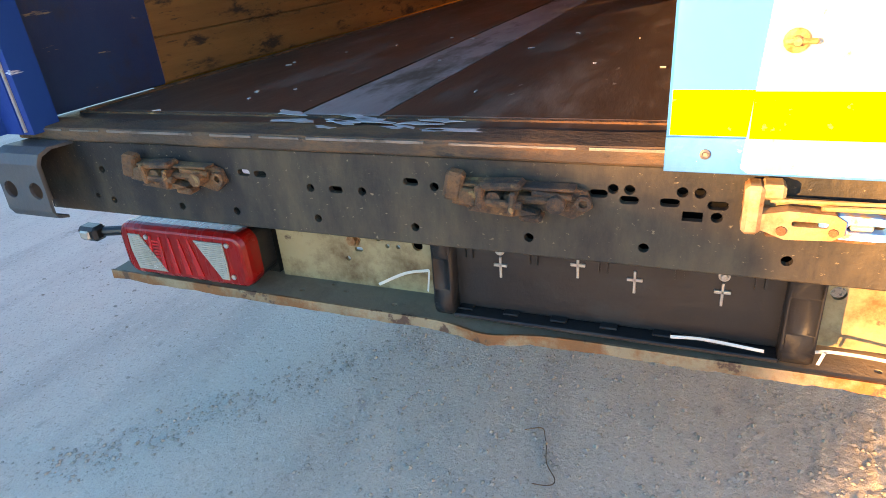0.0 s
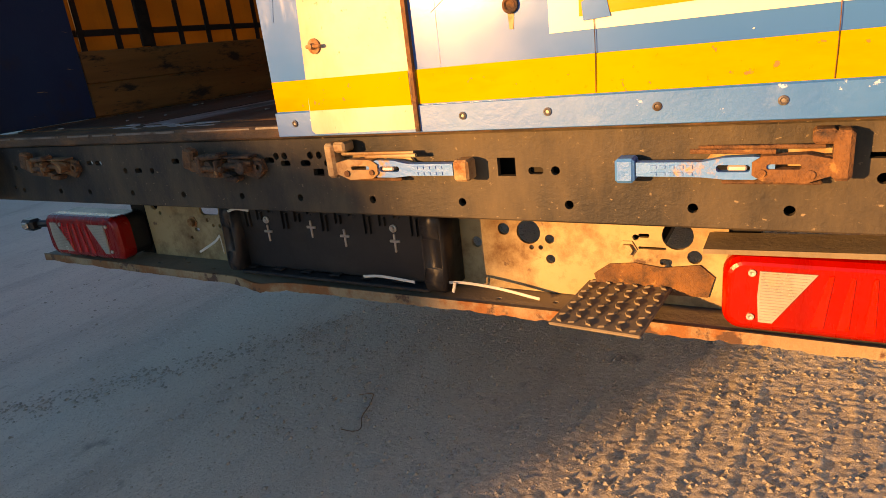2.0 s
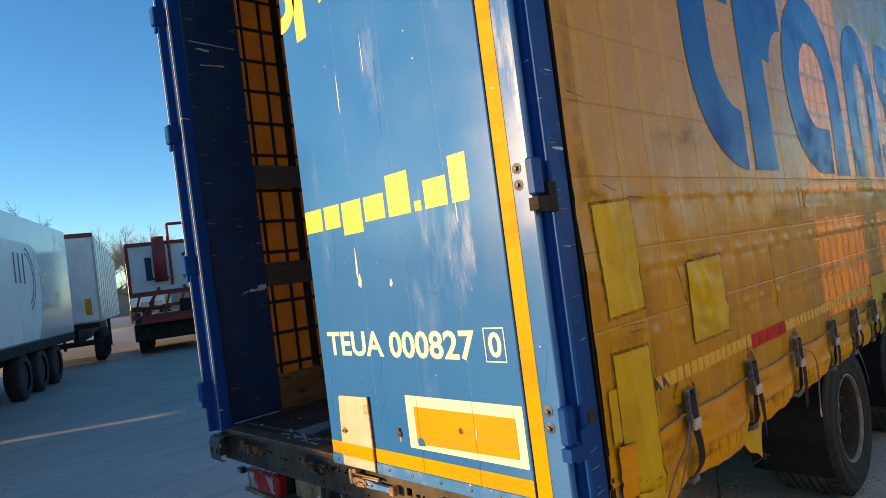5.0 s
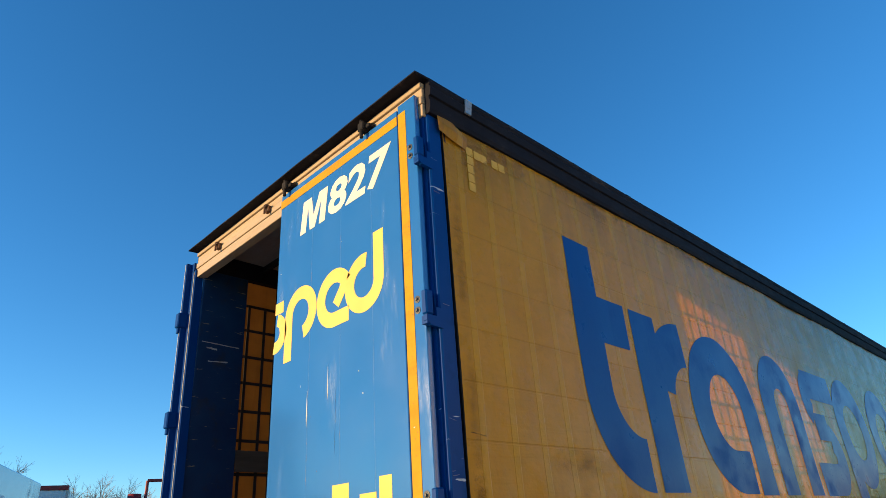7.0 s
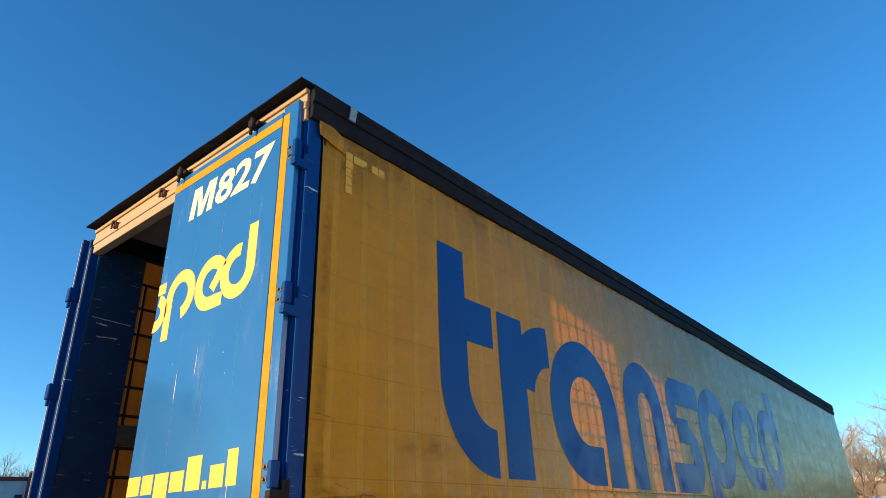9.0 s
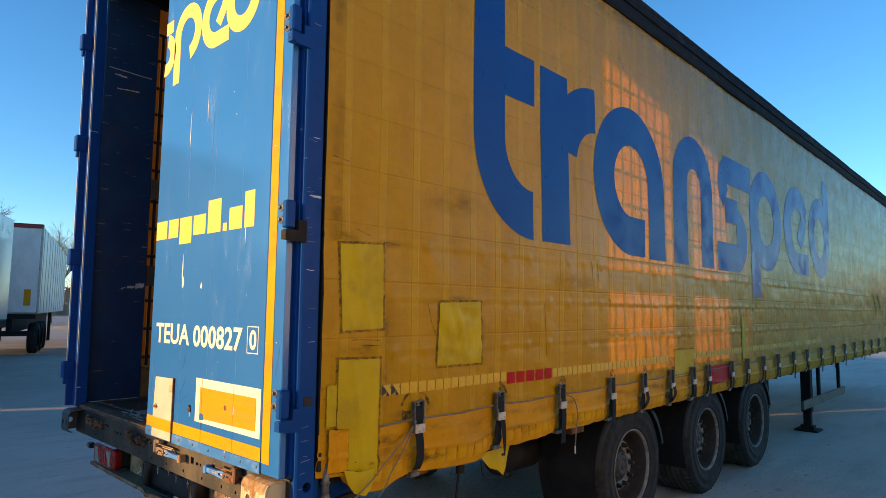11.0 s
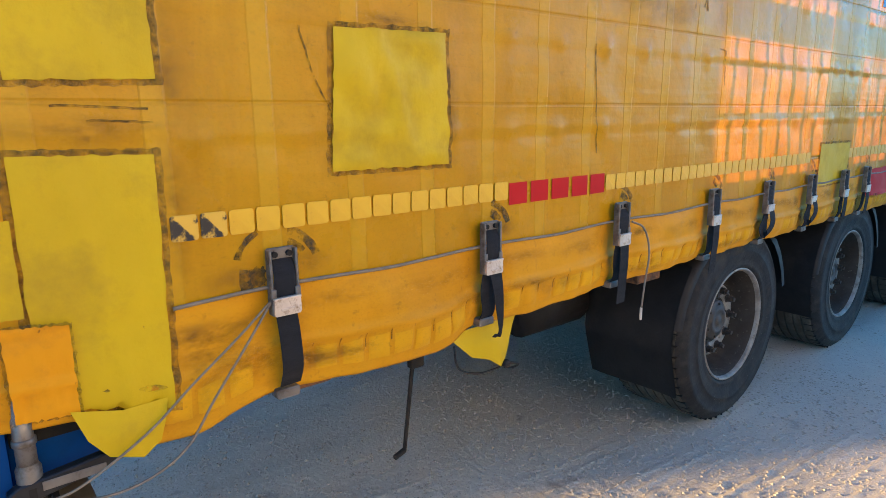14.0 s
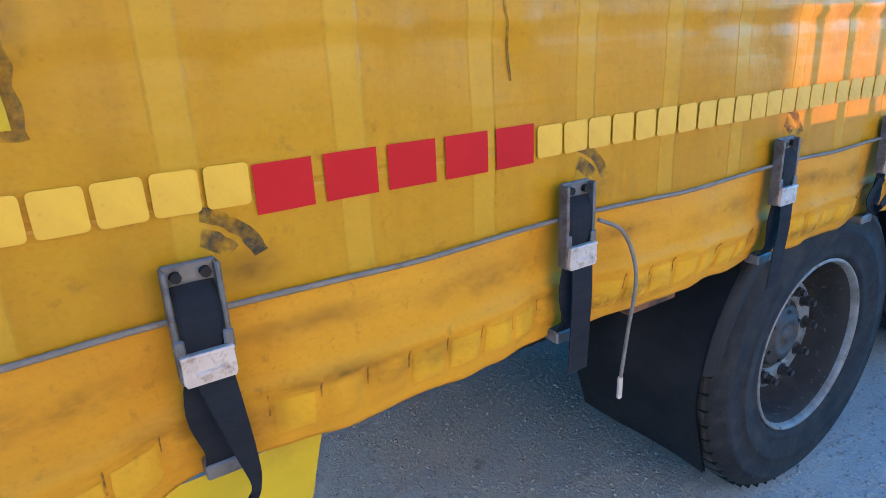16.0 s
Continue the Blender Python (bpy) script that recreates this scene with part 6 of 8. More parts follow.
for a, b in zip(g, g[1:]):
    for k in range(2):
        bm.faces.new((a[k], b[k], b[k + 1], a[k + 1]))
bmesh.ops.subdivide_edges(bm, edges=list(bm.edges), cuts=5, use_grid_fill=True, smooth=0.4)
for v in bm.verts:
    v.co.x += 0.012 * noise.noise(v.co * 9)
rag = tp("loose_flap", bm, "patch", "loose yellow rag of tarpaulin below the hem", True, hem)
bm = fresh()
tube(bm, smooth_line([(2.535, 1.13, 0.80), (2.53, 1.15, 0.73), (2.53, 1.22, 0.695), (2.535, 1.29, 0.692), (2.54, 1.335, 0.700), (2.55, 1.37, 0.69), (2.53, 1.36, 0.675), (2.54, 1.32, 0.69)]), 0.003)
box(bm, (2.53, 1.315, 0.690), (2.55, 1.337, 0.712), 0.005)
tp("wire_loop", bm, "rubber", "", True, rag)

# grime lines, slits and black rub marks
for y0, z0, y1, z1 in ((0.26, 1.905, 0.34, 1.885), (0.42, 1.862, 0.52, 1.858), (2.40, 1.650, 2.445, 1.644), (2.445, 1.644, 2.455, 1.52), (2.20, 1.89, 2.215, 1.80), (2.215, 1.86, 2.205, 1.77), (2.27, 1.90, 2.29, 1.77), (2.285, 1.83, 2.265, 1.78), (0.72, 1.52, 0.80, 1.36), (0.70, 1.60, 0.73, 1.50), (1.66, 1.62, 1.69, 1.30), (0.13, 2.20, 0.22, 2.19), (11.9, 1.9, 12.2, 1.62), (12.4, 1.9, 12.65, 1.65), (0.25, 1.44, 0.40, 1.435), (0.30, 1.415, 0.405, 1.412)):
    bm = fresh()
    tube(bm, [(side_x(y0 + (y1 - y0) * k / 8, z0 + (z1 - z0) * k / 8) + 0.001, y0 + (y1 - y0) * k / 8 + 0.004 * noise.noise((k, z0, 0)), z0 + (z1 - z0) * k / 8 + 0.003 * noise.noise((k, y0, 2))) for k in range(9)], 0.0022 if y0 < 11 else 0.02, 5)
    tp("scratch", bm, "glue", parent=curtain)
for i, y in enumerate(STRAPS[:8]):
    for a0, a1, r0, w0, zz in ((20, 75, 0.085, 0.018, 1.098), (35, 70, 0.055, 0.022, 1.10)) + (((115, 160, 0.085, 0.014, 1.11), (165, 200, 0.06, 0.026, 1.10)) if i == 0 else ()):
        bm = fresh()
        band_ring(bm, y, zz, r0 + w0, r0, a0, a1, lambda u, v, d: Vector((side_x(u, v) + d, u, v)), 0.0018, 14)
        for v in bm.verts:
            v.co.y += 0.004 * noise.noise(v.co * 60)
        tp("rub_mark", bm, "smudge", parent=curtain)
    if i == 0:
        cloth("rub_mark", [(0.555, 1.085), (0.592, 1.08), (0.592, 1.12), (0.56, 1.118)], 0.0022, "smudge", "", 0.012, None, 8, 60)

# soft brown stains round the buckles, along the cord and at the patches
rs = random.Random(31)
spots = []
for i, y in enumerate(STRAPS[:9]):
    spots += [(y - 0.17, 1.01, 0.16, 0.030), (y + 0.13, 1.025, 0.13, 0.022), (y - 0.05, 0.93, 0.07, 0.05), (y + 0.05, 0.90, 0.06, 0.05), (y + 0.075, 1.115, 0.06, 0.03)]
    spots += [(y + rs.uniform(0.1, 0.45), rs.uniform(0.88, 0.97), rs.uniform(0.08, 0.2), rs.uniform(0.015, 0.03)) for k in range(2)]
spots += [(0.50, 0.93, 0.12, 0.07), (0.45, 0.98, 0.10, 0.05), (0.53, 1.10, 0.07, 0.05), (0.19, 1.87, 0.10, 0.03), (0.46, 1.86, 0.10, 0.03), (0.44, 1.50, 0.03, 0.12), (0.43, 1.25, 0.03, 0.16), (0.30, 1.40, 0.16, 0.03),
          (1.10, 1.45, 0.03, 0.14), (0.93, 1.625, 0.14, 0.022), (0.15, 2.3, 0.06, 0.3), (0.14, 3.0, 0.05, 0.5), (0.30, 3.55, 0.20, 0.16), (0.5, 3.68, 0.35, 0.10), (1.4, 3.70, 0.5, 0.10), (2.6, 3.70, 0.6, 0.08), (0.16, 1.95, 0.05, 0.2), (0.9, 2.1, 0.3, 0.08), (2.0, 1.75, 0.35, 0.06)]
for i, (y, z, dy, dz) in enumerate(spots):
    cloth("stain", [(max(0.11, y - dy), z - dz), (y + dy, z - dz), (y + dy, z + dz), (max(0.11, y - dy), z + dz)], 0.0036, "stain", "", 0.0, None, 12, i)

# the old strip of squares, seen as paler boxes pressed through the hem
rs = random.Random(77)
for k in range(5, 78):
    y0 = 0.066 * (k + 0.5) - 0.012 * noise.noise((k * 0.198, 0, 3)) + 0.007
    y1 = y0 + 0.053 + rs.uniform(-0.003, 0.003)
    if min(abs((y0 + y1) / 2 - q) for q in STRAPS) < 0.045 or rs.random() < 0.10:
        continue
    zz = [1.074 - (1.074 - hem_low(y)) * (f + 0.03 * noise.noise((y * 1.5, 1, 1)) + rs.uniform(-0.012, 0.012)) for y, f in ((y0, 0.87), (y1, 0.87), (y1, 0.645), (y0, 0.645))]
    cloth("strip_square", list(zip((y0, y1, y1, y0), zz)), 0.0010, "hem_square", "", 0.002, hem, 6, k)

# short dark tucks along the strip in the hem, bay by bay
for i in range(5):
    bm = fresh()
    a, b = STRAPS[i], STRAPS[i + 1]
    for k in range(math.ceil(a / 0.066), math.floor(b / 0.066) + 1):
        y = 0.066 * (k + 0.5) - 0.012 * noise.noise((k * 0.198, 0, 3))
        if min(abs(y - q) for q in STRAPS) < 0.035 or noise.noise((k * 0.83, 2, 6)) < -0.25:
            continue
        lo, hi = 1.074 - (1.074 - hem_low(y)) * (0.70 + 0.14 * abs(noise.noise((k * 1.3, 4, 4)))), 1.074 - (1.074 - hem_low(y)) * 0.60
        tube(bm, [(side_x(y, hi + (lo - hi) * q / 5) + 0.0004, y + 0.003 * noise.noise((k, q, 1)), hi + (lo - hi) * q / 5) for q in range(6)], 0.0013, 5)
    tp("tuck", bm, "glue", parent=hem)["kind"] = "stuff"

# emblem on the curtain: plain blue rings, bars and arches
yside = lambda u, v, d: Vector((curtain_x(u, v) + d, u, v))
L = 0.0025
for maker in (lambda bm: (band_bar(bm, 1.026, 2.52, 1.292, 3.363, yside, L), band_ring(bm, 1.548, 2.52, 0.55, 0.27, 180, 270, yside, L, 40, 0.95), band_bar(bm, 1.292, 2.765, 1.578, 3.045, yside, L)),
              lambda bm: (band_bar(bm, 1.64, 1.972, 1.942, 3.04, yside, L), band_ring(bm, 2.275, 2.515, 0.535, 0.235, 90, 172, yside, L)),
              lambda bm: (band_ring(bm, 2.79, 2.507, 0.541, 0.262, 0, 270, yside, L, 60), band_bar(bm, 2.79, 1.966, 2.985, 2.245, yside, L), band_bar(bm, 3.052, 1.957, 3.331, 2.507, yside, L)),
              lambda bm: (band_ring(bm, 3.935, 2.645, 0.43, 0.150, 0, 180, yside, L), band_bar(bm, 3.505, 1.957, 3.785, 2.645, yside, L), band_bar(bm, 4.085, 1.955, 4.365, 2.645, yside, L)),
              lambda bm: (band_bar(bm, 4.68, 2.79, 5.46, 3.06, yside, L), band_ring(bm, 4.80, 2.79, 0.27, 0.05, 90, 240, yside, L), band_bar(bm, 4.70, 2.42, 5.02, 2.66, yside, L), band_ring(bm, 4.95, 2.27, 0.32, 0.05, -90, 75, yside, L), band_bar(bm, 4.47, 1.95, 4.95, 2.22, yside, L)),
              lambda bm: (band_ring(bm, 5.95, 2.56, 0.545, 0.275, 0, 360, yside, L, 72, 1.02), band_bar(bm, 5.394, 1.72, 5.68, 2.54, yside, L)),
              lambda bm: (band_ring(bm, 7.20, 2.58, 0.545, 0.275, 30, 270, yside, L, 60, 1.05), band_bar(bm, 7.20, 2.035, 7.66, 2.305, yside, L), band_slant(bm, 7.58, 2.81, 7.26, 2.42, 0.23, yside, L + 0.0006, 20)),
              lambda bm: (band_ring(bm, 8.30, 2.58, 0.545, 0.275, 0, 360, yside, L, 60, 1.0), band_bar(bm, 8.565, 2.58, 8.85, 3.42, yside, L))):
    logo_shape(maker, "blue_print", curtain, "emblem_shape")
for k in range(5):
    u = 1.306 + 0.0885 * k
    bm = fresh()
    band_bar(bm, u, 1.176, u + 0.073, 1.176 + 0.060, yside, 0.003, 0.02)
    tp("maker_bar", bm, "red_print", "short red printed bar", parent=curtain)

# reflective tape squares
bm = fresh()
prism(bm, rounded(0.050, 0.049, 0.006, 3), 0.0016, lambda u, v, d: Vector((d, u, v)))
sq = tp("tape_square", bm, "tape", parent=curtain)
bm = fresh()
prism(bm, rounded(0.050, 0.049, 0.006, 3), 0.0016, lambda u, v, d: Vector((d, u, v)))
sq_worn = tp("tape_square", bm, "tape_worn", "worn blackened tape square", parent=curtain)


def place_square(src, y, z):
    ob = src.copy()
    scene.collection.objects.link(ob)
    m = Matrix.Translation((curtain_x(y, z) + 0.0022, y, z)) @ Matrix.Rotation(radians(rnd.uniform(-1.5, 1.5)), 4, "X")
    ob.matrix_basis = m
    return ob


for k in range(16):
    place_square(sq_worn if k in (0, 1) else sq, 0.441 + 0.0557 * k, 1.218 - 0.0001 * k)
for k in range(29):
    place_square(sq, 1.765 + 0.0552 * k, 1.206)
for k in range(78):
    place_square(sq, 3.80 + 0.0556 * k, 1.206)
for k in range(5):
    place_square(sq, 0.285, 3.625 - 0.053 * k)
for y in (0.342, 0.392, 0.48, 0.535):
    place_square(sq, y, 3.622)
for src in (sq, sq_worn):
    bpy.data.objects.remove(src)


# tensioning straps
def strap(y):
    x = 2.578
    bm = fresh()
    for s in (-1, 1):
        box(bm, (x, y + s * 0.0285 - 0.003, 1.018), (x + 0.022, y + s * 0.0285 + 0.003, 1.156), 0.002)
        box(bm, (x + 0.018, y + s * 0.027 - 0.006, 1.05), (x + 0.024, y + s * 0.027 + 0.006, 1.075), 0.002)
    box(bm, (x, y - 0.030, 1.128), (x + 0.008, y + 0.030, 1.158), 0.002)
    ob = tp("tension_strap", bm, "buckle", "ratchet buckle with black webbing strap")
    for s in (-1, 1):
        bm = fresh()
        rod(bm, (x + 0.006, y + s * 0.016, 1.145), (x + 0.016, y + s * 0.016, 1.145), 0.0065, 8)
        tp("bolt", bm, "dark", parent=ob)
    bm = fresh()
    rod(bm, (x + 0.012, y - 0.031, 1.06), (x + 0.012, y + 0.031, 1.06), 0.004, 8)
    tp("axle_pin", bm, "zinc", parent=ob)
    bm = fresh()
    prism(bm, [(y - 0.029, 1.055), (y + 0.029, 1.055), (y + 0.030, 1.024), (y + 0.027, 1.018), (y - 0.027, 1.018), (y - 0.030, 1.024)], 0.006, flank(x + 0.022))
    box(bm, (x + 0.027, y - 0.016, 1.028), (x + 0.030, y + 0.016, 1.034), 0.001)
    box(bm, (x + 0.020, y - 0.03, 1.052), (x + 0.030, y + 0.03, 1.057), 0.001)
    tp("latch_plate", bm, "steel", "worn bright steel latch plate", parent=ob)
    bm = fresh()
    tube(bm, smooth_line([(x + 0.008, y, 1.134), (x + 0.019, y, 1.112), (x + 0.019, y, 1.08), (x + 0.014, y, 1.05)], 4), 0.0245, 10, 0.16, Vector((0, 1, 0)))
    tp("webbing", bm, "strap", "wound black webbing", parent=ob)
    return ob


first = strap(STRAPS[0])


def clone(ob, d):
    m = ob.copy()
    scene.collection.objects.link(m)
    m.matrix_basis = Matrix.Translation(d) @ ob.matrix_basis
    for c in ob.children:
        k = c.copy()
        scene.collection.objects.link(k)
        k.parent = m
        k.matrix_parent_inverse = c.matrix_parent_inverse
    return m


straps = [first] + [clone(first, (0, y - STRAPS[0], -0.014 - 0.008 * min(2.8, y - 1.2))) for y in STRAPS[1:]]
rs = random.Random(5)
for i, (y, ob) in enumerate(zip(STRAPS, straps)):
    bm = fresh()
    hook = 0.835 if i == 0 else 0.865
    if i == 0:
        line = [(2.592, y, 1.03), (2.602, y + 0.002, 0.97), (2.598, y + 0.006, 0.90), (2.570, y + 0.010, 0.85)]
    else:
        dy = rs.uniform(-0.004, 0.008)
        line = [(2.590, y, 1.03), (2.586, y - 0.01, 0.96), (2.578, y + dy, 0.90), (2.560, y + dy, 0.862)]
    ribbon(bm, smooth_line(line, 5), [0.047])
    part("pull_strap", bm, "strap", ob, "black webbing pulled to the frame")
    if i:
        low = (0.76, 0.80, 0.80, 0.84, 0.92, 0.90)[i - 1] if i < 7 else rs.uniform(0.78, 0.95)
        tw = 0.004
        bm = fresh()
        if i in (4, 5):
            line = [(2.60, y, 1.03), (2.612, y + 0.01, 0.95), (2.600, y - 0.03, 0.90), (2.59, y - 0.045, 0.93), (2.60, y - 0.03, 0.98)]
        else:
            line = [(2.602, y, 1.03), (2.603, y + tw * 0.4, 0.95), (2.598, y + tw, 0.88), (2.592, y + tw * 1.6, low)]
        if i == 1:
            line = [(2.602, y, 1.03), (2.606, y + 0.012, 0.96), (2.602, y + 0.024, 0.89), (2.598, y + 0.030, 0.845), (2.600, y + 0.022, 0.825), (2.606, y - 0.004, 0.832)]
        line = smooth_line(line, 5)
        ribbon(bm, line, [0.045] if i != 1 else [0.046 - 0.034 * min(1.0, k / 16) for k in range(len(line))])
        part("loose_tail", bm, "strap", ob, "loose hanging strap end")
    bm = fresh()
    yy = y + 0.006
    box(bm, (2.535, yy - 0.027, hook - 0.016), (2.570, yy + 0.027, hook + 0.006), 0.003)
    part("floor_hook", bm, "buckle", ob, "grey hook on the frame rail")

# steel cord along the hem and its loose ends
bm = fresh()
line = []
for k in range(400):
    y = 0.405 + (LEN - 0.6) * k / 399
    near = min(range(len(STRAPS)), key=lambda i: abs(STRAPS[i] - y))
    line.append((side_x(y, 1.076) + 0.008 + 0.006 * math.exp(-((y - STRAPS[near]) / 0.1) ** 2), y, 1.068 + 0.010 * math.exp(-((y - STRAPS[near]) / 0.2) ** 2) - 0.022 * max(0, 0.45 - y)))
tube(bm, line, 0.0042, 6)
cord = tp("steel_cord", bm, "rope", "grey plastic-coated steel cord along the hem", True)
for pts, q in (([(2.59, 0.595, 1.052), (2.606, 0.52, 1.00), (2.600, 0.42, 0.92), (2.602, 0.33, 0.85), (2.590, 0.22, 0.785), (2.57, 0.16, 0.765)], 0.0027),
               ([(2.59, 0.595, 1.050), (2.610, 0.53, 0.98), (2.600, 0.46, 0.88), (2.602, 0.40, 0.80), (2.59, 0.33, 0.755), (2.58, 0.25, 0.745), (2.55, 0.17, 0.76)], 0.0027),
               ([(2.605, 1.835, 1.075), (2.63, 1.87, 1.05), (2.635, 1.90, 0.97), (2.628, 1.895, 0.86), (2.626, 1.886, 0.775)], 0.0036)):
    bm = fresh()
    tube(bm, smooth_line(pts), q, 6)
    tp("loose_cord", bm, "rope", "loose end of grey cord", True, cord)
bm = fresh()
prism(bm, moved(rounded(0.010, 0.045, 0.004), 1.885, 0.755), 0.004, flank(2.624))
tp("cord_eyelet", bm, "steel", parent=cord)

# curtain pole and its tensioner at the corner
bm = fresh()
rod(bm, (2.548, 0.150, 0.80), (2.548, 0.150, 0.96), 0.016, 16)
lathe(bm, [(0.798, 0.020), (0.83, 0.020), (0.838, 0.016)], 16, (2.548, 0.150, 0), "Z")
lathe(bm, [(0.872, 0.016), (0.874, 0.019), (0.884, 0.019), (0.886, 0.016)], 16, (2.548, 0.150, 0), "Z")
pole = tp("curtain_pole", bm, "buckle", "grey steel curtain pole foot", True)
bm = fresh()
prism(bm, [(0.118, 0.775), (0.112, 0.795), (0.130, 0.806), (0.27, 0.822), (0.298, 0.815), (0.300, 0.803), (0.275, 0.798), (0.15, 0.772)], 0.024, flank(2.545))
bmesh.ops.bevel(bm, geom=list(bm.edges), offset=0.003, segments=1, affect="EDGES")
ratchet = tp("tension_ratchet", bm, "black", "black ratchet with a flat lever", parent=pole)
bm = fresh()
box(bm, (2.5695, 0.165, 0.789), (2.5715, 0.265, 0.806), 0.001)
tp("lever_plate", bm, "buckle", "thin metal plate of the lever", parent=ratchet)
bm = fresh()
rod(bm, (2.548, 0.150, 0.735), (2.548, 0.150, 0.798), 0.022, 14)
tp("ratchet_drum", bm, "dark", parent=ratchet)
for k in range(8):
    a = k * math.pi / 4
    bm = fresh()
    rod(bm, (2.548 + 0.022 * math.cos(a), 0.150 + 0.022 * math.sin(a), 0.725), (2.548 + 0.022 * math.cos(a), 0.150 + 0.022 * math.sin(a), 0.765), 0.007, 6)
    tp("ratchet_tooth", bm, "dark", parent=pole)

# roof rail, roof and front wall
bm = fresh()
prof = [(2.50, 3.955), (2.585, 3.950), (2.592, 3.925), (2.585, 3.905), (2.596, 3.885), (2.592, 3.842), (2.580, 3.838), (2.580, 3.815), (2.588, 3.808), (2.586, 3.760), (2.578, 3.738), (2.50, 3.735)]
yy = steps([(0.0, LEN, 0.25)])
rings = [[bm.verts.new((x + 0.004 * noise.noise((y * 1.5, x * 9, 1)), y, z + 0.005 * noise.noise((y * 0.9, 3, 1)))) for x, z in prof] for y in yy]
for a, b in zip(rings, rings[1:]):
    for k in range(len(prof)):
        bm.faces.new((a[k], a[(k + 1) % len(prof)], b[(k + 1) % len(prof)], b[k]))
bm.faces.new(rings[0]), bm.faces.new(rings[-1][::-1])
rr = tp("roof_rail", bm, "roof", "dark weathered roof rail with a worn edge")
for k in range(22):
    bm = fresh()
    y = 0.62 + 0.64 * k
    box(bm, (2.575, y, 3.925), (2.5945, y + 0.06, 3.944), 0.003)
    tp("roller_stop", bm, "rubber", parent=rr)
bm = fresh()
prism(bm, [(0.245, 3.84), (0.29, 3.84), (0.305, 3.93), (0.255, 3.935)], 0.010, flank(2.592))
tp("bracket", bm, "zinc", parent=rr)
bm = fresh()
g = [[bm.verts.new(q) for q in row] for row in ([(2.575, 0.055, 3.77), (2.585, 0.05, 3.70), (2.58, 0.06, 3.655)], [(2.580, 0.16, 3.74), (2.595, 0.15, 3.68), (2.575, 0.16, 3.635)], [(2.574, 0.27, 3.70), (2.58, 0.26, 3.66), (2.574, 0.25, 3.62)])]
for a, b in zip(g, g[1:]):
    for k in range(2):
        bm.faces.new((a[k], b[k], b[k + 1], a[k + 1]))
bmesh.ops.subdivide_edges(bm, edges=list(bm.edges), cuts=4, use_grid_fill=True, smooth=0.6)
tp("torn_flap", bm, "curtain", "torn upper corner of the curtain curling out", True, curtain)
bm = fresh()
box(bm, (0.0, 0.06, 3.936), (2.52, LEN, 3.944))
tp("roof", bm, "rooftarp", "grey roof tarpaulin")
bm = fresh()
for k in range(22):
    y = 0.5 + k * 0.64
    box(bm, (0.05, y, 3.885), (2.5, y + 0.03, 3.93))
tp("roof_bow", bm, "dark")
bm = fresh()
prof = [(0.05, 3.955), (-0.035, 3.950), (-0.042, 3.905), (-0.028, 3.80), (0.05, 3.79)]
a = [bm.verts.new((x, 0.0, z)) for x, z in prof]
b = [bm.verts.new((x, LEN, z)) for x, z in prof]
bm.faces.new(a), bm.faces.new(b[::-1])
for k in range(5):
    bm.faces.new((a[k], a[(k + 1) % 5], b[(k + 1) % 5], b[k]))
tp("roof_rail", bm, "roof")
bm = fresh()
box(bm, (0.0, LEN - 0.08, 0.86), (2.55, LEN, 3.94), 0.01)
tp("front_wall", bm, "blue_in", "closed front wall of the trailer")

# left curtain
# left curtain uses the darkened copy of the cloth
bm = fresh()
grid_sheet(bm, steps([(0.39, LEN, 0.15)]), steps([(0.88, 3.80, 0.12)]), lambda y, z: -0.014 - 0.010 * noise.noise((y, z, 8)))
tp("side_curtain", bm, "curtain_in", "sunlit yellow tarpaulin curtain seen from inside, interior dimness put into its colour", True)

# floor
bm = fresh()
box(bm, (0.02, 0.06, 0.905), (2.53, LEN - 0.08, 0.931))
fl = tp("load_floor", bm, "floor", "brown plywood load floor, scuffed and dirty")
for y0, y1 in ((0.132, 2.6), (2.606, 5.1), (5.106, 7.6), (7.606, 10.1), (10.106, 13.6)):
    for x0, x1 in ((0.075, 0.604), (0.781, 2.46)):
        bm = fresh()
        box(bm, (x0, y0, 0.9315), (x1, y1, 0.9345), 0.001)
        tp("floor_board", bm, "floor", parent=fl)
bm = fresh()
box(bm, (0.610, 0.135, 0.9312), (0.775, 13.6, 0.9335), 0.001)
tp("centre_strip", bm, "strip", "scuffed grey strip along the floor", parent=fl)
bm = fresh()
box(bm, (0.05, 0.118, 0.930), (2.5, 0.129, 0.9342))
box(bm, (0.055, 0.13, 0.930), (0.070, 13.6, 0.9375))
tp("edge_trim", bm, "rust", parent=fl)
rs = random.Random(9)
for k in range(14):
    u, v = rs.uniform(0.55, 0.95), rs.uniform(0.03, 0.16)
    a, s = rs.uniform(-0.4, 0.25), rs.uniform(0.02, 0.06)
    outline = []
    for q in range(10):
        t = q / 10 * 2 * math.pi
        e = s * rs.uniform(0.4, 1.2)
        outline.append((u + e * math.cos(t) * math.cos(a) - 0.28 * e * math.sin(t) * math.sin(a), v + e * math.cos(t) * math.sin(a) + 0.28 * e * math.sin(t) * math.cos(a)))
    bm = fresh()
    prism(bm, outline, 0.0012, lambda p, q, d: Vector((p, q, 0.9352 + d)))
    tp("white_smear", bm, "lime", parent=fl)
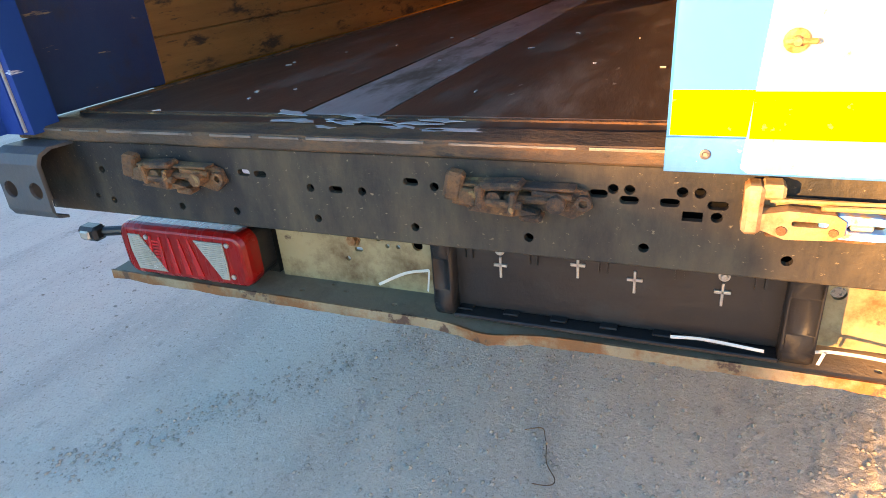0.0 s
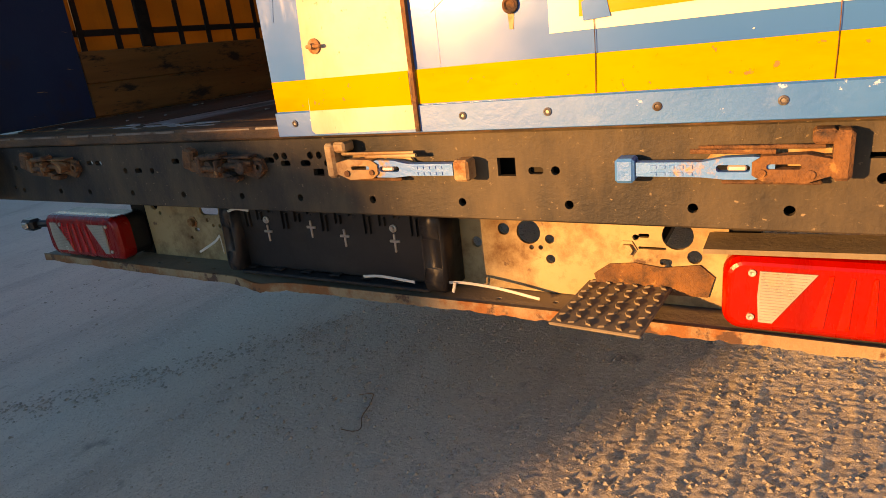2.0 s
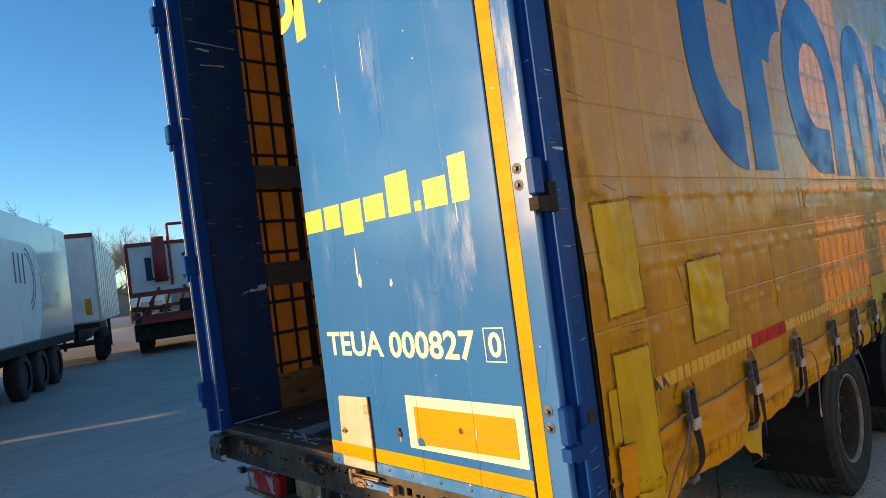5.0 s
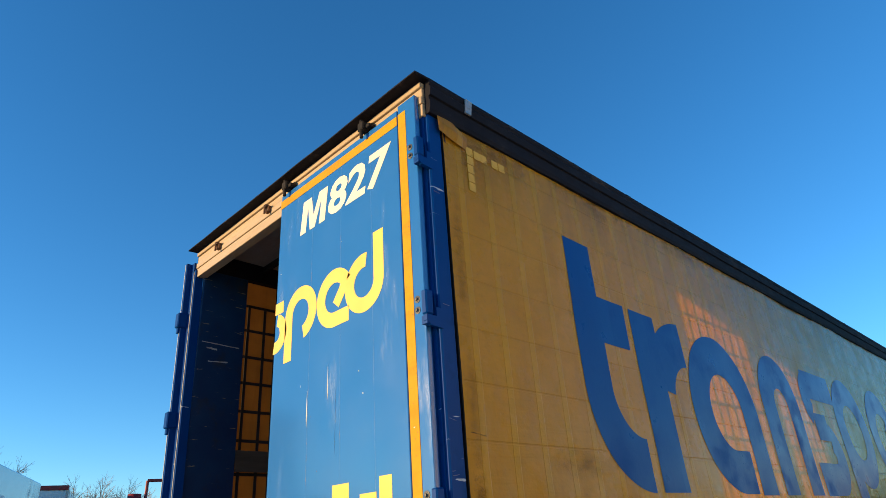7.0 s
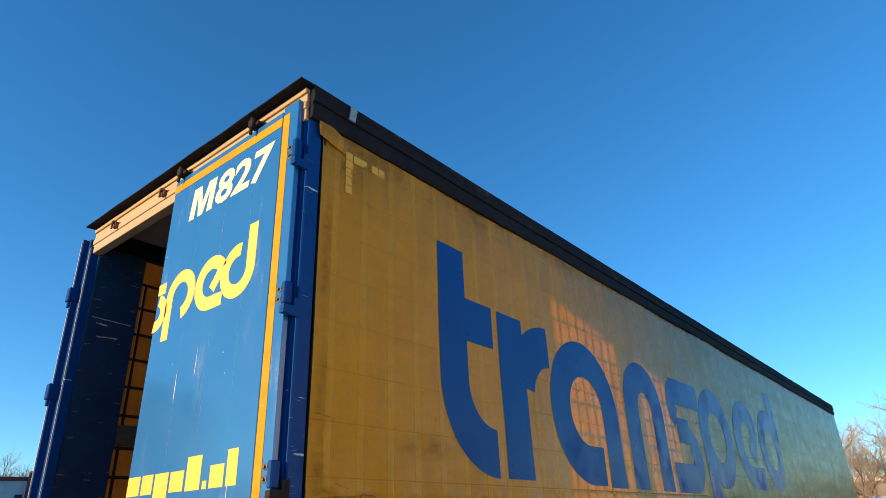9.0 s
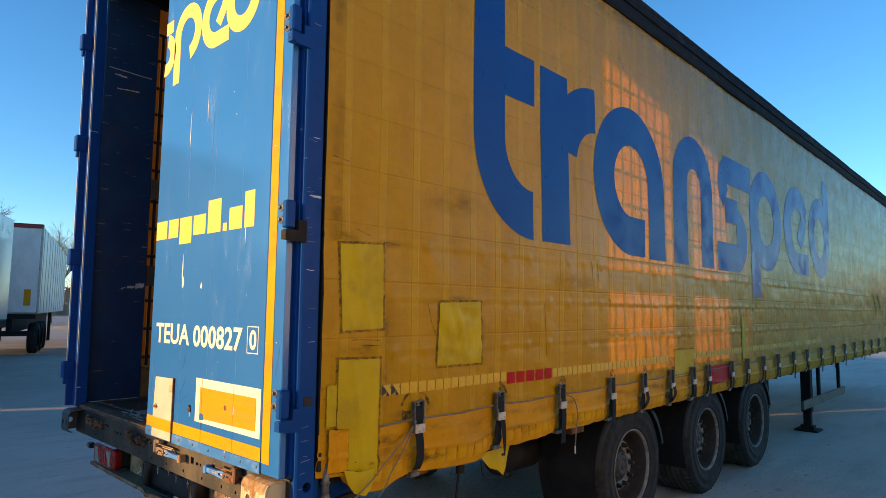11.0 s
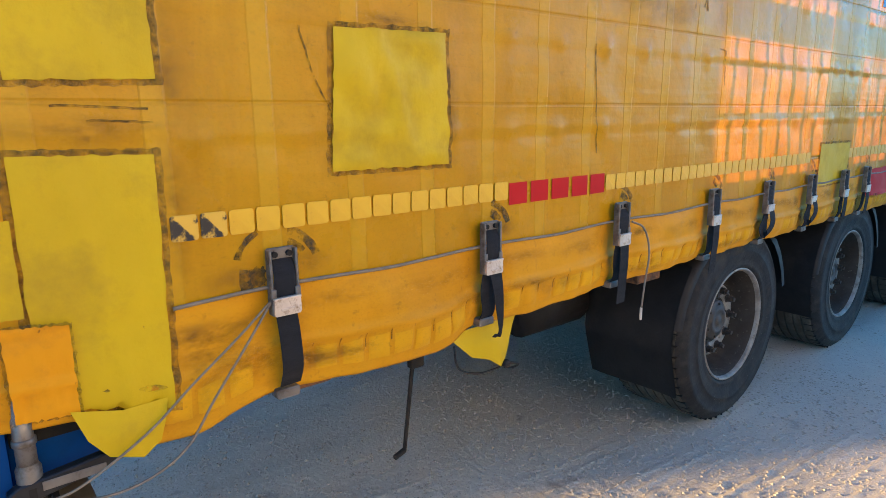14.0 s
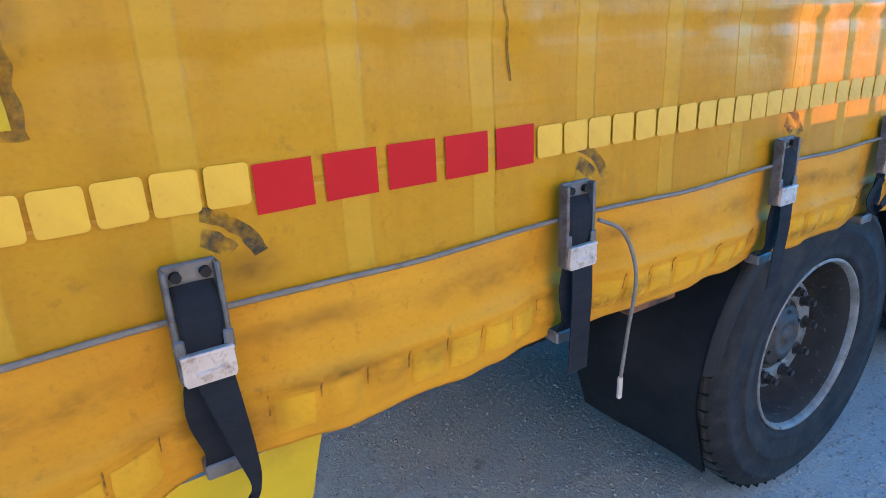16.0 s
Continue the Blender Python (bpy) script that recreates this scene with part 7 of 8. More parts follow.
for k in range(26):
    x, y = rs.uniform(0.15, 1.6), rs.uniform(0.1, 2.2)
    bm = fresh()
    box(bm, (x, y, 0.935), (x + rs.uniform(0.004, 0.02), y + rs.uniform(0.003, 0.008), 0.938), 0.001, Matrix.Translation((x, y, 0)) @ Matrix.Rotation(rs.random() * 3, 4, "Z") @ Matrix.Translation((-x, -y, 0)))
    tagged(part("litter", bm, "lime"), "scrap of pale litter on the load floor", "litter", "litter on the load floor")

# board rows and webbing inside both curtains
for side, x0, x1 in (("l", 0.012, 0.036), ("r", 2.515, 2.539)):
    for z0, z1, material, lab in ((0.938, 1.0465, "wood", "worn plywood side board"), (1.0475, 1.152, "wood", "worn plywood side board"), (1.715, 1.862, "wood_grey", "grey side board"), (2.345, 2.49, "wood_grey", "grey side board")):
        if side == "r" and z0 > 2:
            continue
        for a, b in ((0.39, 3.36), (3.42, 6.1), (6.16, 8.8), (8.86, 11.5), (11.56, LEN - 0.1)):
            bm = fresh()
            box(bm, (x0, a, z0), (x1, b, z1), 0.003)
            tp("side_board", bm, material, lab)
    for y in (0.66, 3.40, 6.1, 8.8, 11.5):
        bm = fresh()
        if side == "l":
            box(bm, (-0.002, y, 1.155), (0.011, y + 0.055, 3.80), 0.003)
        else:
            box(bm, (2.40, y, 0.935), (2.512, y + 0.16, 3.80), 0.006)
        tp("stake_post", bm, "dark", "dark steel stake post")
    bm = fresh()
    xs = 0.006 if side == "l" else 2.545
    y = 0.42
    while y < LEN - 0.2:
        box(bm, (xs - 0.002, y, 1.15), (xs + 0.002, y + 0.022, 3.60 if y < 9 else 2.0))
        y += 0.137
    for z in (1.20, 1.40, 1.60, 1.92, 2.12, 2.32, 2.55, 2.76, 2.97, 3.17, 3.38, 3.58):
        box(bm, (xs - 0.004, 0.40, z), (xs - 0.0022, LEN - 0.15, z + 0.022))
    ob = tp("inner_webbing", bm, "net", "dark webbing grid sewn inside the curtain")
    ob["kind"] = "stuff"
bm = fresh()
for a, b in ((2.46, 2.525),):
    box(bm, (a, 0.13, 0.862), (b, LEN - 0.1, 0.904))
box(bm, (0.0, 0.13, 0.862), (0.03, LEN - 0.1, 0.904))
tp("side_rail", bm, "dark", "dark steel side rail")

# spare tyre lying on the load floor
bm = fresh()
prof = [(-0.13, 0.29), (-0.14, 0.36), (-0.12, 0.43), (-0.08, 0.47), (0.08, 0.47), (0.12, 0.43), (0.14, 0.36), (0.13, 0.29), (0.10, 0.28), (-0.10, 0.28), (-0.13, 0.29)]
lathe(bm, prof, 40, (0.62, 4.2, 1.075), "Z")
tagged(part("spare_tyre", bm, "tyre", smooth=True), "black spare tyre lying on the load floor", "tyre")

# ---- running gear ----
def wheel(x_face, y, s):
    """s = 1: the outer face looks to the greater x."""
    R, W = 0.462, 0.37
    bm = fresh()
    wall = [(0.0, 0.266), (0.010, 0.275), (0.013, 0.288), (0.010, 0.296), (0.016, 0.312), (0.022, 0.345), (0.0225, 0.352), (0.020, 0.354), (0.021, 0.375), (0.016, 0.404), (0.018, 0.406), (0.012, 0.418), (-0.002, 0.440), (-0.016, 0.453), (-0.022, 0.457)]
    lathe(bm, [(s * a, r) for a, r in wall], 72, (x_face, y, R), "X")
    ob = tp("wheel", bm, "tyre", "black truck wheel with a grimy steel rim and dusty tread", True)
    bm = fresh()
    prof = [(-0.0221, 0.4570)]
    for k in range(7):
        u = -0.03 - k * 0.046
        prof += [(u, R - 0.002), (u - 0.034, R), (u - 0.035, R - 0.012), (u - 0.045, R - 0.012)]
    prof += [(-W + 0.012, 0.44), (-W - 0.018, 0.38), (-W, 0.30), (-W, 0.285)]
    lathe(bm, [(s * a, r) for a, r in prof], 72, (x_face, y, R), "X")
    tread = tp("tread", bm, "tread", "dusty brown tread with circular grooves", parent=ob)
    # raised dark bars stand for the shade in the sipes
    bm = fresh()
    for k in range(56):
        a = 2 * math.pi * k / 56
        for u0, u1 in ((-0.062, -0.012), (-0.35, -0.31)):
            box(bm, (s * u0, -0.0016, -0.016), (s * u1, 0.0016, 0.0012), 0, Matrix.Translation((x_face, y, R)) @ Matrix.Rotation(a, 4, "X") @ Matrix.Translation((0, 0, R - 0.001)))
    tp("sipe", bm, "dark", parent=tread)["kind"] = "stuff"
    bm = fresh()
    lathe(bm, [(s * a, r) for a, r in ((0.003, 0.266), (0.008, 0.262), (0.006, 0.257), (-0.006, 0.252), (-0.012, 0.250))], 56, (x_face, y, R), "X")
    tp("rim_edge", bm, "rim_edge", "pale worn rim edge", True, ob)
    bm = fresh()
    lathe(bm, [(s * a, r) for a, r in ((-0.010, 0.251), (-0.03, 0.241), (-0.075, 0.236), (-0.12, 0.230), (-0.145, 0.214), (-0.150, 0.200), (-0.140, 0.188), (-0.105, 0.178), (-0.098, 0.170), (-0.098, 0.105), (-0.115, 0.100), (-0.115, 0.0))], 56, (x_face, y, R), "X")
    rim = tp("rim", bm, "rim", "steel rim brown with brake dust", True, ob)
    bm = fresh()
    lathe(bm, [(s * a, r) for a, r in ((-0.099, 0.174), (-0.094, 0.172), (-0.092, 0.166), (-0.092, 0.116), (-0.098, 0.112))], 56, (x_face, y, R), "X")
    tp("bolt_flange", bm, "rim_edge", "scraped pale bolt flange", True, rim)
    # solid dark discs stand for the shade inside the hand holes
    for k in range(10):
        bm = fresh()
        a = k * math.pi / 5 + 0.31
        cy, cz = y + 0.203 * math.cos(a), R + 0.203 * math.sin(a)
        rod(bm, (x_face - s * 0.152, cy, cz), (x_face - s * 0.139, cy, cz), 0.017, 12)
        tp("hand_hole", bm, "dark", parent=rim)
    for k in range(10):
        bm = fresh()
        a = k * math.pi / 5
        cy, cz = y + 0.141 * math.cos(a), R + 0.141 * math.sin(a)
        rod(bm, (x_face - s * 0.094, cy, cz), (x_face - s * 0.088, cy, cz), 0.021, 14)
        rod(bm, (x_face - s * 0.088, cy, cz), (x_face - s * 0.066, cy, cz), 0.0165, 6)
        rod(bm, (x_face - s * 0.066, cy, cz), (x_face - s * 0.054, cy, cz), 0.0105, 8)
        tp("wheel_nut", bm, "nut", parent=rim)
    bm = fresh()
    lathe(bm, [(s * a, r) for a, r in ((-0.112, 0.098), (-0.085, 0.096), (-0.078, 0.088), (-0.076, 0.070), (-0.068, 0.066), (-0.064, 0.048), (-0.070, 0.044), (-0.070, 0.022), (-0.064, 0.020), (-0.064, 0.0))], 40, (x_face, y, R), "X")
    hub = tp("hub_cap", bm, "hub", "grimy grey hub cap with a raised ring", True, ob)
    for k in range(6):
        bm = fresh()
        a = k * math.pi / 3 + 0.4
        rod(bm, (x_face - s * 0.080, y + 0.079 * math.cos(a), R + 0.079 * math.sin(a)), (x_face - s * 0.070, y + 0.079 * math.cos(a), R + 0.079 * math.sin(a)), 0.006, 6)
        tp("bolt", bm, "nut", parent=hub)


WY = (2.86, 4.27, 5.58)
for y in WY:
    wheel(2.49, y, 1)
    wheel(0.06, y, -1)
    bm = fresh()
    rod(bm, (0.3, y, 0.46), (2.25, y, 0.46), 0.07, 14)
    rod(bm, (0.42, y, 0.46), (0.62, y, 0.46), 0.2, 20)
    rod(bm, (1.9, y, 0.46), (2.1, y, 0.46), 0.2, 20)
    rod(bm, (0.75, y + 0.12, 0.58), (0.75, y + 0.12, 0.80), 0.13, 16)
    rod(bm, (1.8, y + 0.12, 0.58), (1.8, y + 0.12, 0.80), 0.13, 16)
    tp("axle", bm, "dark", "dark axle with air bags")
for i, y in enumerate(WY):
    for x0, x1 in ((2.08, 2.50), (0.05, 0.47)):
        bm = fresh()
        prev = None
        for k in range(15):
            a = radians(12 + 158 * k / 14)
            r = 0.505
            ring = []
            for xx, dr in ((x0, -0.045), (x0, 0), (x1 - 0.03, 0), (x1, -0.008), (x1 + 0.004, -0.045)):
                zz = min(0.46 + (r + dr) * math.sin(a), 0.845)
                ring.append(bm.verts.new((xx, y + (r + dr + 0.02) * math.cos(a), zz)))
            if prev:
                for q in range(4):
                    bm.faces.new((prev[q], prev[q + 1], ring[q + 1], ring[q]))
            prev = ring
        fd = tp("mudguard", bm, "rubber", "black plastic mudguard", True)
        bm = fresh()
        low = 0.235 if i == 0 else 0.29
        pts = [[(xx, y - (math.sqrt(0.281 - (zz - 0.46) ** 2) if zz > 0.46 else 0.53 - 0.30 * (0.46 - zz)) + 0.006 * math.sin(xx * 14), zz) for xx in steps([(x0 - 0.02, x1 - 0.01, 0.06)])] for zz in steps([(low, 0.80, 0.04)])]
        for off in (0, 0.008):
            g = [[bm.verts.new((q[0], q[1] + off, q[2])) for q in row] for row in pts]
            for a, b in zip(g, g[1:]):
                for q in range(len(a) - 1):
                    bm.faces.new((a[q], a[q + 1], b[q + 1], b[q]))
        tp("flap", bm, "rubber", "hanging black rubber mud flap", True, fd)
for x in (0.72, 1.75):
    bm = fresh()
    box(bm, (x, 0.3, 0.80), (x + 0.14, LEN - 0.4, 0.815))
    box(bm, (x + 0.06, 0.3, 0.60), (x + 0.075, 6.8, 0.80))
    box(bm, (x, 0.3, 0.585), (x + 0.14, 6.8, 0.60))
    # the shallower neck ahead of the axles
    box(bm, (x + 0.06, 6.8, 0.765), (x + 0.075, LEN - 0.4, 0.80))
    box(bm, (x, 6.8, 0.75), (x + 0.14, LEN - 0.4, 0.765))
    tp("chassis_beam", bm, "dark", "dark chassis beam under the floor")
bm = fresh()
for k in range(26):
    y = 0.55 + k * 0.55
    box(bm, (0.05, y, 0.84), (2.5, y + 0.05, 0.904))
tp("cross_member", bm, "dark")
for a, b in (((2.44, 0.62, 0.805), (2.52, 0.76, 0.845)), ((2.42, 2.05, 0.80), (2.50, 2.2, 0.86))):
    bm = fresh()
    box(bm, a, b, 0.003)
    tp("frame_bracket", bm, "rust", "rust-brown bracket under the hem")
bm = fresh()
rod(bm, (2.46, 1.05, 0.80), (2.455, 1.012, 0.50), 0.006, 8)
rod(bm, (2.455, 1.012, 0.50), (2.46, 0.975, 0.492), 0.008, 8)
box(bm, (2.40, 0.98, 0.79), (2.50, 1.12, 0.83), 0.006)
box(bm, (2.45, 1.03, 0.74), (2.475, 1.075, 0.80), 0.004)
tp("crank_handle", bm, "dark", "dark crank rod hanging below the hem")
for y in (8.15,):
    for x in (0.22, 2.36):
        bm = fresh()
        box(bm, (x - 0.06, y - 0.06, 0.25), (x + 0.06, y + 0.06, 0.85), 0.006)
        box(bm, (x - 0.045, y - 0.045, 0.06), (x + 0.045, y + 0.045, 0.30), 0.004)
        lg = tp("landing_leg", bm, "dark", "black landing leg standing on its foot")
        bm = fresh()
        box(bm, (x - 0.14, y - 0.14, 0.0), (x + 0.14, y + 0.14, 0.03), 0.008)
        box(bm, (x - 0.08, y - 0.06, 0.03), (x + 0.08, y + 0.06, 0.08), 0.004)
        tp("foot", bm, "dark", parent=lg)
for x in (0.06, 2.44):
    bm = fresh()
    box(bm, (x, 7.55, 0.345), (x + 0.03, 9.9, 0.455), 0.006)
    sg = tp("side_guard", bm, "rail", "dusty grey side guard plank on dark uprights")
    for y in (8.5, 9.7):
        bm = fresh()
        box(bm, (x + (0.032 if x < 1 else -0.04), y, 0.36), (x + (0.07 if x < 1 else -0.002), y + 0.06, 0.86))
        tp("upright", bm, "dark", parent=sg)
bm = fresh()
box(bm, (1.6, 6.25, 0.42), (2.3, 6.75, 0.84), 0.02)
rod(bm, (2.0, 6.2, 0.62), (2.0, 5.95, 0.62), 0.1, 16)
tp("tool_box", bm, "dark", "dark box under the floor")
for a, b, r in (((1.98, 1.95, 0.60), (1.98, 2.30, 0.60), 0.12), ((0.6, 0.7, 0.47), (1.1, 0.7, 0.47), 0.09)):
    bm = fresh()
    rod(bm, a, b, r, 20)
    tp("air_tank", bm, "rubber", "dark air tank under the floor", True)

# ---- the yard behind: other vehicles ----
M["trailer_white"] = surface("white_trailer_skin", (0.66, 0.66, 0.64), (0.58, 0.58, 0.56), 1.2, 0.3, bump=0.02, dirt=(0.36, 0.33, 0.29), dscale=1.2, dlo=0.52, dhi=0.85, dstretch=(1, 1, 0.4))
M["trailer_shiny"] = surface("polished_trailer_skin", (0.60, 0.61, 0.61), (0.54, 0.55, 0.55), 1.2, 0.14, 0.20, metal=0.35, bump=0.02, dirt=(0.30, 0.27, 0.22), dscale=1.0, dlo=0.55, dhi=0.9)
M["red_frame"] = surface("dull_red_frame_paint", (0.30, 0.018, 0.016), (0.22, 0.016, 0.015), 4.0, 0.5, bump=0.1, dirt=(0.10, 0.05, 0.04), dscale=5, dlo=0.5, dhi=0.75)
M["glass"] = surface("dark_cab_glass", (0.01, 0.02, 0.015), (0.02, 0.035, 0.025), 2.0, 0.05, bump=0.0)
M["green"] = surface("bright_green_paint", (0.09, 0.34, 0.03), (0.07, 0.28, 0.025), 3.0, 0.4, bump=0.0)
M["bark"] = surface("grey_bark", (0.16, 0.125, 0.095), (0.10, 0.08, 0.06), 4.0, 0.9, bump=0.3, bscale=30)
M["twig"] = surface("bare_twigs", (0.34, 0.27, 0.20), (0.25, 0.195, 0.14), 2.0, 0.9, bump=0.0)


def turned(at, yaw):
    return Matrix.Translation(at) @ Matrix.Rotation(radians(yaw), 4, "Z")


def put(bm, m):
    for v in bm.verts:
        v.co = m @ v.co
    return bm


def far_wheel(m, x, y, r, root):
    bm = fresh()
    lathe(bm, [(-0.14, r * 0.6), (-0.15, r * 0.85), (-0.11, r), (0.11, r), (0.15, r * 0.85), (0.14, r * 0.6)], 24, (x, y, r), "X")
    w = part("wheel", put(bm, m), "tyre", root, "", True)
    bm = fresh()
    rod(bm, (x - 0.10, y, r), (x + 0.10, y, r), r * 0.6, 18)
    part("rim", put(bm, m), "rim", w)


def box_trailer(at, yaw, length, height, label, base=1.15, wheels=True, group="parked trailers", skin="trailer_white", axle=1.6, seams=True):
    """A closed white trailer: local y runs along it, from its rear at 0."""
    m = turned(at, yaw)
    root = thing("box_trailer", at, label, "trailer", group)
    bm = fresh()
    box(bm, (-1.25, 0, base), (1.25, length, height), 0.03)
    body = part("body", put(bm, m), skin, root, "white trailer body with rivet seams")
    for k in range(int(length / 1.2) if seams else 0):
        for x in (-1.262, 1.252):
            bm = fresh()
            box(bm, (x, 0.6 + 1.2 * k, base + 0.05), (x + 0.01, 0.63 + 1.2 * k, height - 0.05))
            part("seam", put(bm, m), "zinc", body)
    for x in (-1.27, 1.19):
        bm = fresh()
        box(bm, (x, -0.02, base), (x + 0.08, 0.06, height + 0.02), 0.01)
        part("corner_post", put(bm, m), "zinc", body)
    bm = fresh()
    box(bm, (-1.2, -0.03, base + 0.05), (-0.01, -0.001, height - 0.12), 0.01)
    part("rear_door", put(bm, m), "trailer_white", body)
    bm = fresh()
    box(bm, (0.01, -0.03, base + 0.05), (1.2, -0.001, height - 0.12), 0.01)
    part("rear_door", put(bm, m), "trailer_white", body)
    bm = fresh()
    box(bm, (-1.25, -0.05, height - 0.1), (1.25, 0.02, height + 0.03), 0.01)
    part("header_rail", put(bm, m), "red_frame", body)
    bm = fresh()
    box(bm, (0.86, -0.036, base + 0.25), (1.04, -0.031, base + 0.75))
    part("orange_plate", put(bm, m), "orange_film", body)
    bm = fresh()
    box(bm, (-1.2, -0.02, 0.62), (1.2, 0.10, 0.78), 0.01)
    box(bm, (-0.6, 0.1, 0.7), (-0.45, length - 0.5, base))
    box(bm, (0.45, 0.1, 0.7), (0.6, length - 0.5, base))
    box(bm, (-1.2, -0.04, base - 0.15), (1.2, 0.12, base - 0.02), 0.01)
    part("underframe", put(bm, m), "dark", root)
    if wheels:
        for y in (axle, axle + 1.3, axle + 2.6):
            far_wheel(m, -1.05, y, 0.5, root)
            far_wheel(m, 1.05, y, 0.5, root)
        for x in (-0.9, 0.9) if axle < 3 else ():
            bm = fresh()
            box(bm, (x - 0.06, length - 3.4, 0.0), (x + 0.06, length - 3.28, base))
            part("landing_leg", put(bm, m), "dark", root)
    return root, body, m


# a long white trailer whose side faces the camera, with a faded sign of plain shapes
root, body, mA = box_trailer((-5.12, -3.44, 0), 65.4, 12.6, 3.95, "long polished refrigerated trailer parked across the yard", skin="trailer_shiny", axle=8.2, seams=False)
bm = fresh()
prism(bm, [(0.3, 1.2), (0.3, 3.35), (9.2, 3.35), (9.55, 3.2), (9.7, 2.9), (9.7, 2.1), (9.5, 1.55), (9.2, 1.2)], 0.012, lambda u, v, d: Vector((1.252 + d, u, v)))
part("side_panel", put(bm, mA), "trailer_white", body, "smooth white panel with rounded corners")
bm = fresh()
box(bm, (1.20, 0.3, 0.95), (1.262, 12.5, 1.15), 0.01)
part("sill", put(bm, mA), "dark", body)
for q in (0, 1):
    bm = fresh()
    band_ring(bm, 8.6, 2.55, 0.72 - 0.13 * q, 0.68 - 0.13 * q, -70, 80, lambda u, v, d: Vector((1.268, u, v)), 0, 20)
    part("printed_arc", put(bm, mA), "grey", body)
bm = fresh()
for k in range(3):
    box(bm, (1.262, 7.9 + 0.3 * k, 2.45), (1.268, 7.98 + 0.3 * k, 3.1))
part("printed_bars", put(bm, mA), "grey", body)
box_trailer((-18.10, 2.88, 0), 71.8, 13.6, 4.05, "white box trailer parked further back, rear doors shut", 1.3)
box_trailer((-40.0, 13.0, 0), 70, 13.6, 4.4, "white box trailer parked far back", 1.3)
# two unseen low trailers behind the camera; they throw the long shadows over the yard
box_trailer((-4.46, -9.9, 0), 90, 7.3, 2.62, "low white box trailer parked behind the camera", 0.35, False)
box_trailer((-13.3, -9.9, 0), 90, 12.0, 3.3, "low white box trailer parked in the row", 0.35, False)
# never in view; added so its sunlit side bounces warm light onto the curtain
box_trailer((14.0, -7.0, 0), 35, 13.6, 3.9, "unseen white box trailer added beyond the camera as a reflector")


def gate_trailer(at, yaw):
    m = turned(at, yaw)
    root = thing("container_trailer", at, "dull red skeletal trailer with a white headboard", "trailer", "parked trailers")
    bm = fresh()
    box(bm, (-1.25, 0.1, 2.05), (1.25, 0.16, 3.62), 0.01)
    board = part("headboard", put(bm, m), "trailer_white", root, "white headboard with dark painted shapes")
    bm = fresh()
    for a, b in (((-1.3, 0.05, 3.60), (1.3, 0.2, 3.72)), ((-1.32, 0.05, 1.9), (-1.22, 0.2, 3.7)), ((1.22, 0.05, 1.9), (1.32, 0.2, 3.7)), ((-1.3, 0.05, 1.95), (1.3, 0.2, 2.06))):
        box(bm, a, b, 0.01)
    part("board_frame", put(bm, m), "red_frame", board)
    bm = fresh()
    band_ring(bm, 0.62, 3.05, 0.26, 0.17, -150, 150, lambda u, v, d: Vector((u, 0.085, v)), 0, 20)
    band_ring(bm, 0.62, 2.60, 0.27, 0.17, -160, 120, lambda u, v, d: Vector((u, 0.085, v)), 0, 20)
    part("painted_shape", put(bm, m), "blue_in", board)
    bm = fresh()
    band_bar(bm, -0.75, 2.5, -0.55, 3.2, lambda u, v, d: Vector((u, 0.085, v)), 0)
    band_bar(bm, -0.75, 2.42, -0.05, 2.5, lambda u, v, d: Vector((u, 0.085, v)), 0)
    part("painted_shape", put(bm, m), "blue_in", board)
    bm = fresh()
    rod(bm, (-0.28, -0.15, 2.35), (-0.28, -0.15, 3.85), 0.2, 20)
    part("red_cylinder", put(bm, m), "red_frame", root, "upright dull red cylinder", True)
    bm = fresh()
    for a, b in (((0.05, -0.2, 2.2), (0.05, -0.2, 4.25)), ((0.05, -0.2, 4.25), (1.3, -0.2, 4.25)), ((1.3, -0.2, 4.25), (1.3, -0.2, 2.0))):
        rod(bm, a, b, 0.05, 10)
    part("gate_frame", put(bm, m), "red_frame", root)
    bm = fresh()
    for z in (1.2, 1.5, 1.9):
        box(bm, (-1.25, -0.5, z), (1.25, -0.35, z + 0.10), 0.01)
    for k in range(6):
        rod(bm, (-1.2 + 0.45 * k, -0.45, 1.2), (-0.95 + 0.45 * k, -0.45, 2.0), 0.035, 8)
    for x in (-0.95, 0.95):
        rod(bm, (x, -0.5, 1.25), (x * 0.4, -0.1, 2.15), 0.05, 8)
    box(bm, (-1.0, -0.6, 1.0), (1.0, 8.0, 1.2), 0.02)
    part("frame", put(bm, m), "red_frame", root, "red lattice frame")
    for x in (-0.95, -0.55, 0.62):
        bm = fresh()
        box(bm, (x, -0.62, 1.55), (x + 0.24, -0.5, 1.72), 0.02)
        part("work_lamp", put(bm, m), "clear_lens", root)
    bm = fresh()
    box(bm, (-1.25, -0.3, 0.45), (1.25, 7.0, 1.0), 0.02)
    box(bm, (0.2, -0.58, 1.3), (0.8, -0.45, 1.7), 0.03)
    part("underframe", put(bm, m), "dark", root)
    for y in (0.6, 1.9, 3.2):
        far_wheel(m, -1.05, y, 0.5, root)
        far_wheel(m, 1.05, y, 0.5, root)


gate_trailer((-18.0, 6.4, 0), 68)


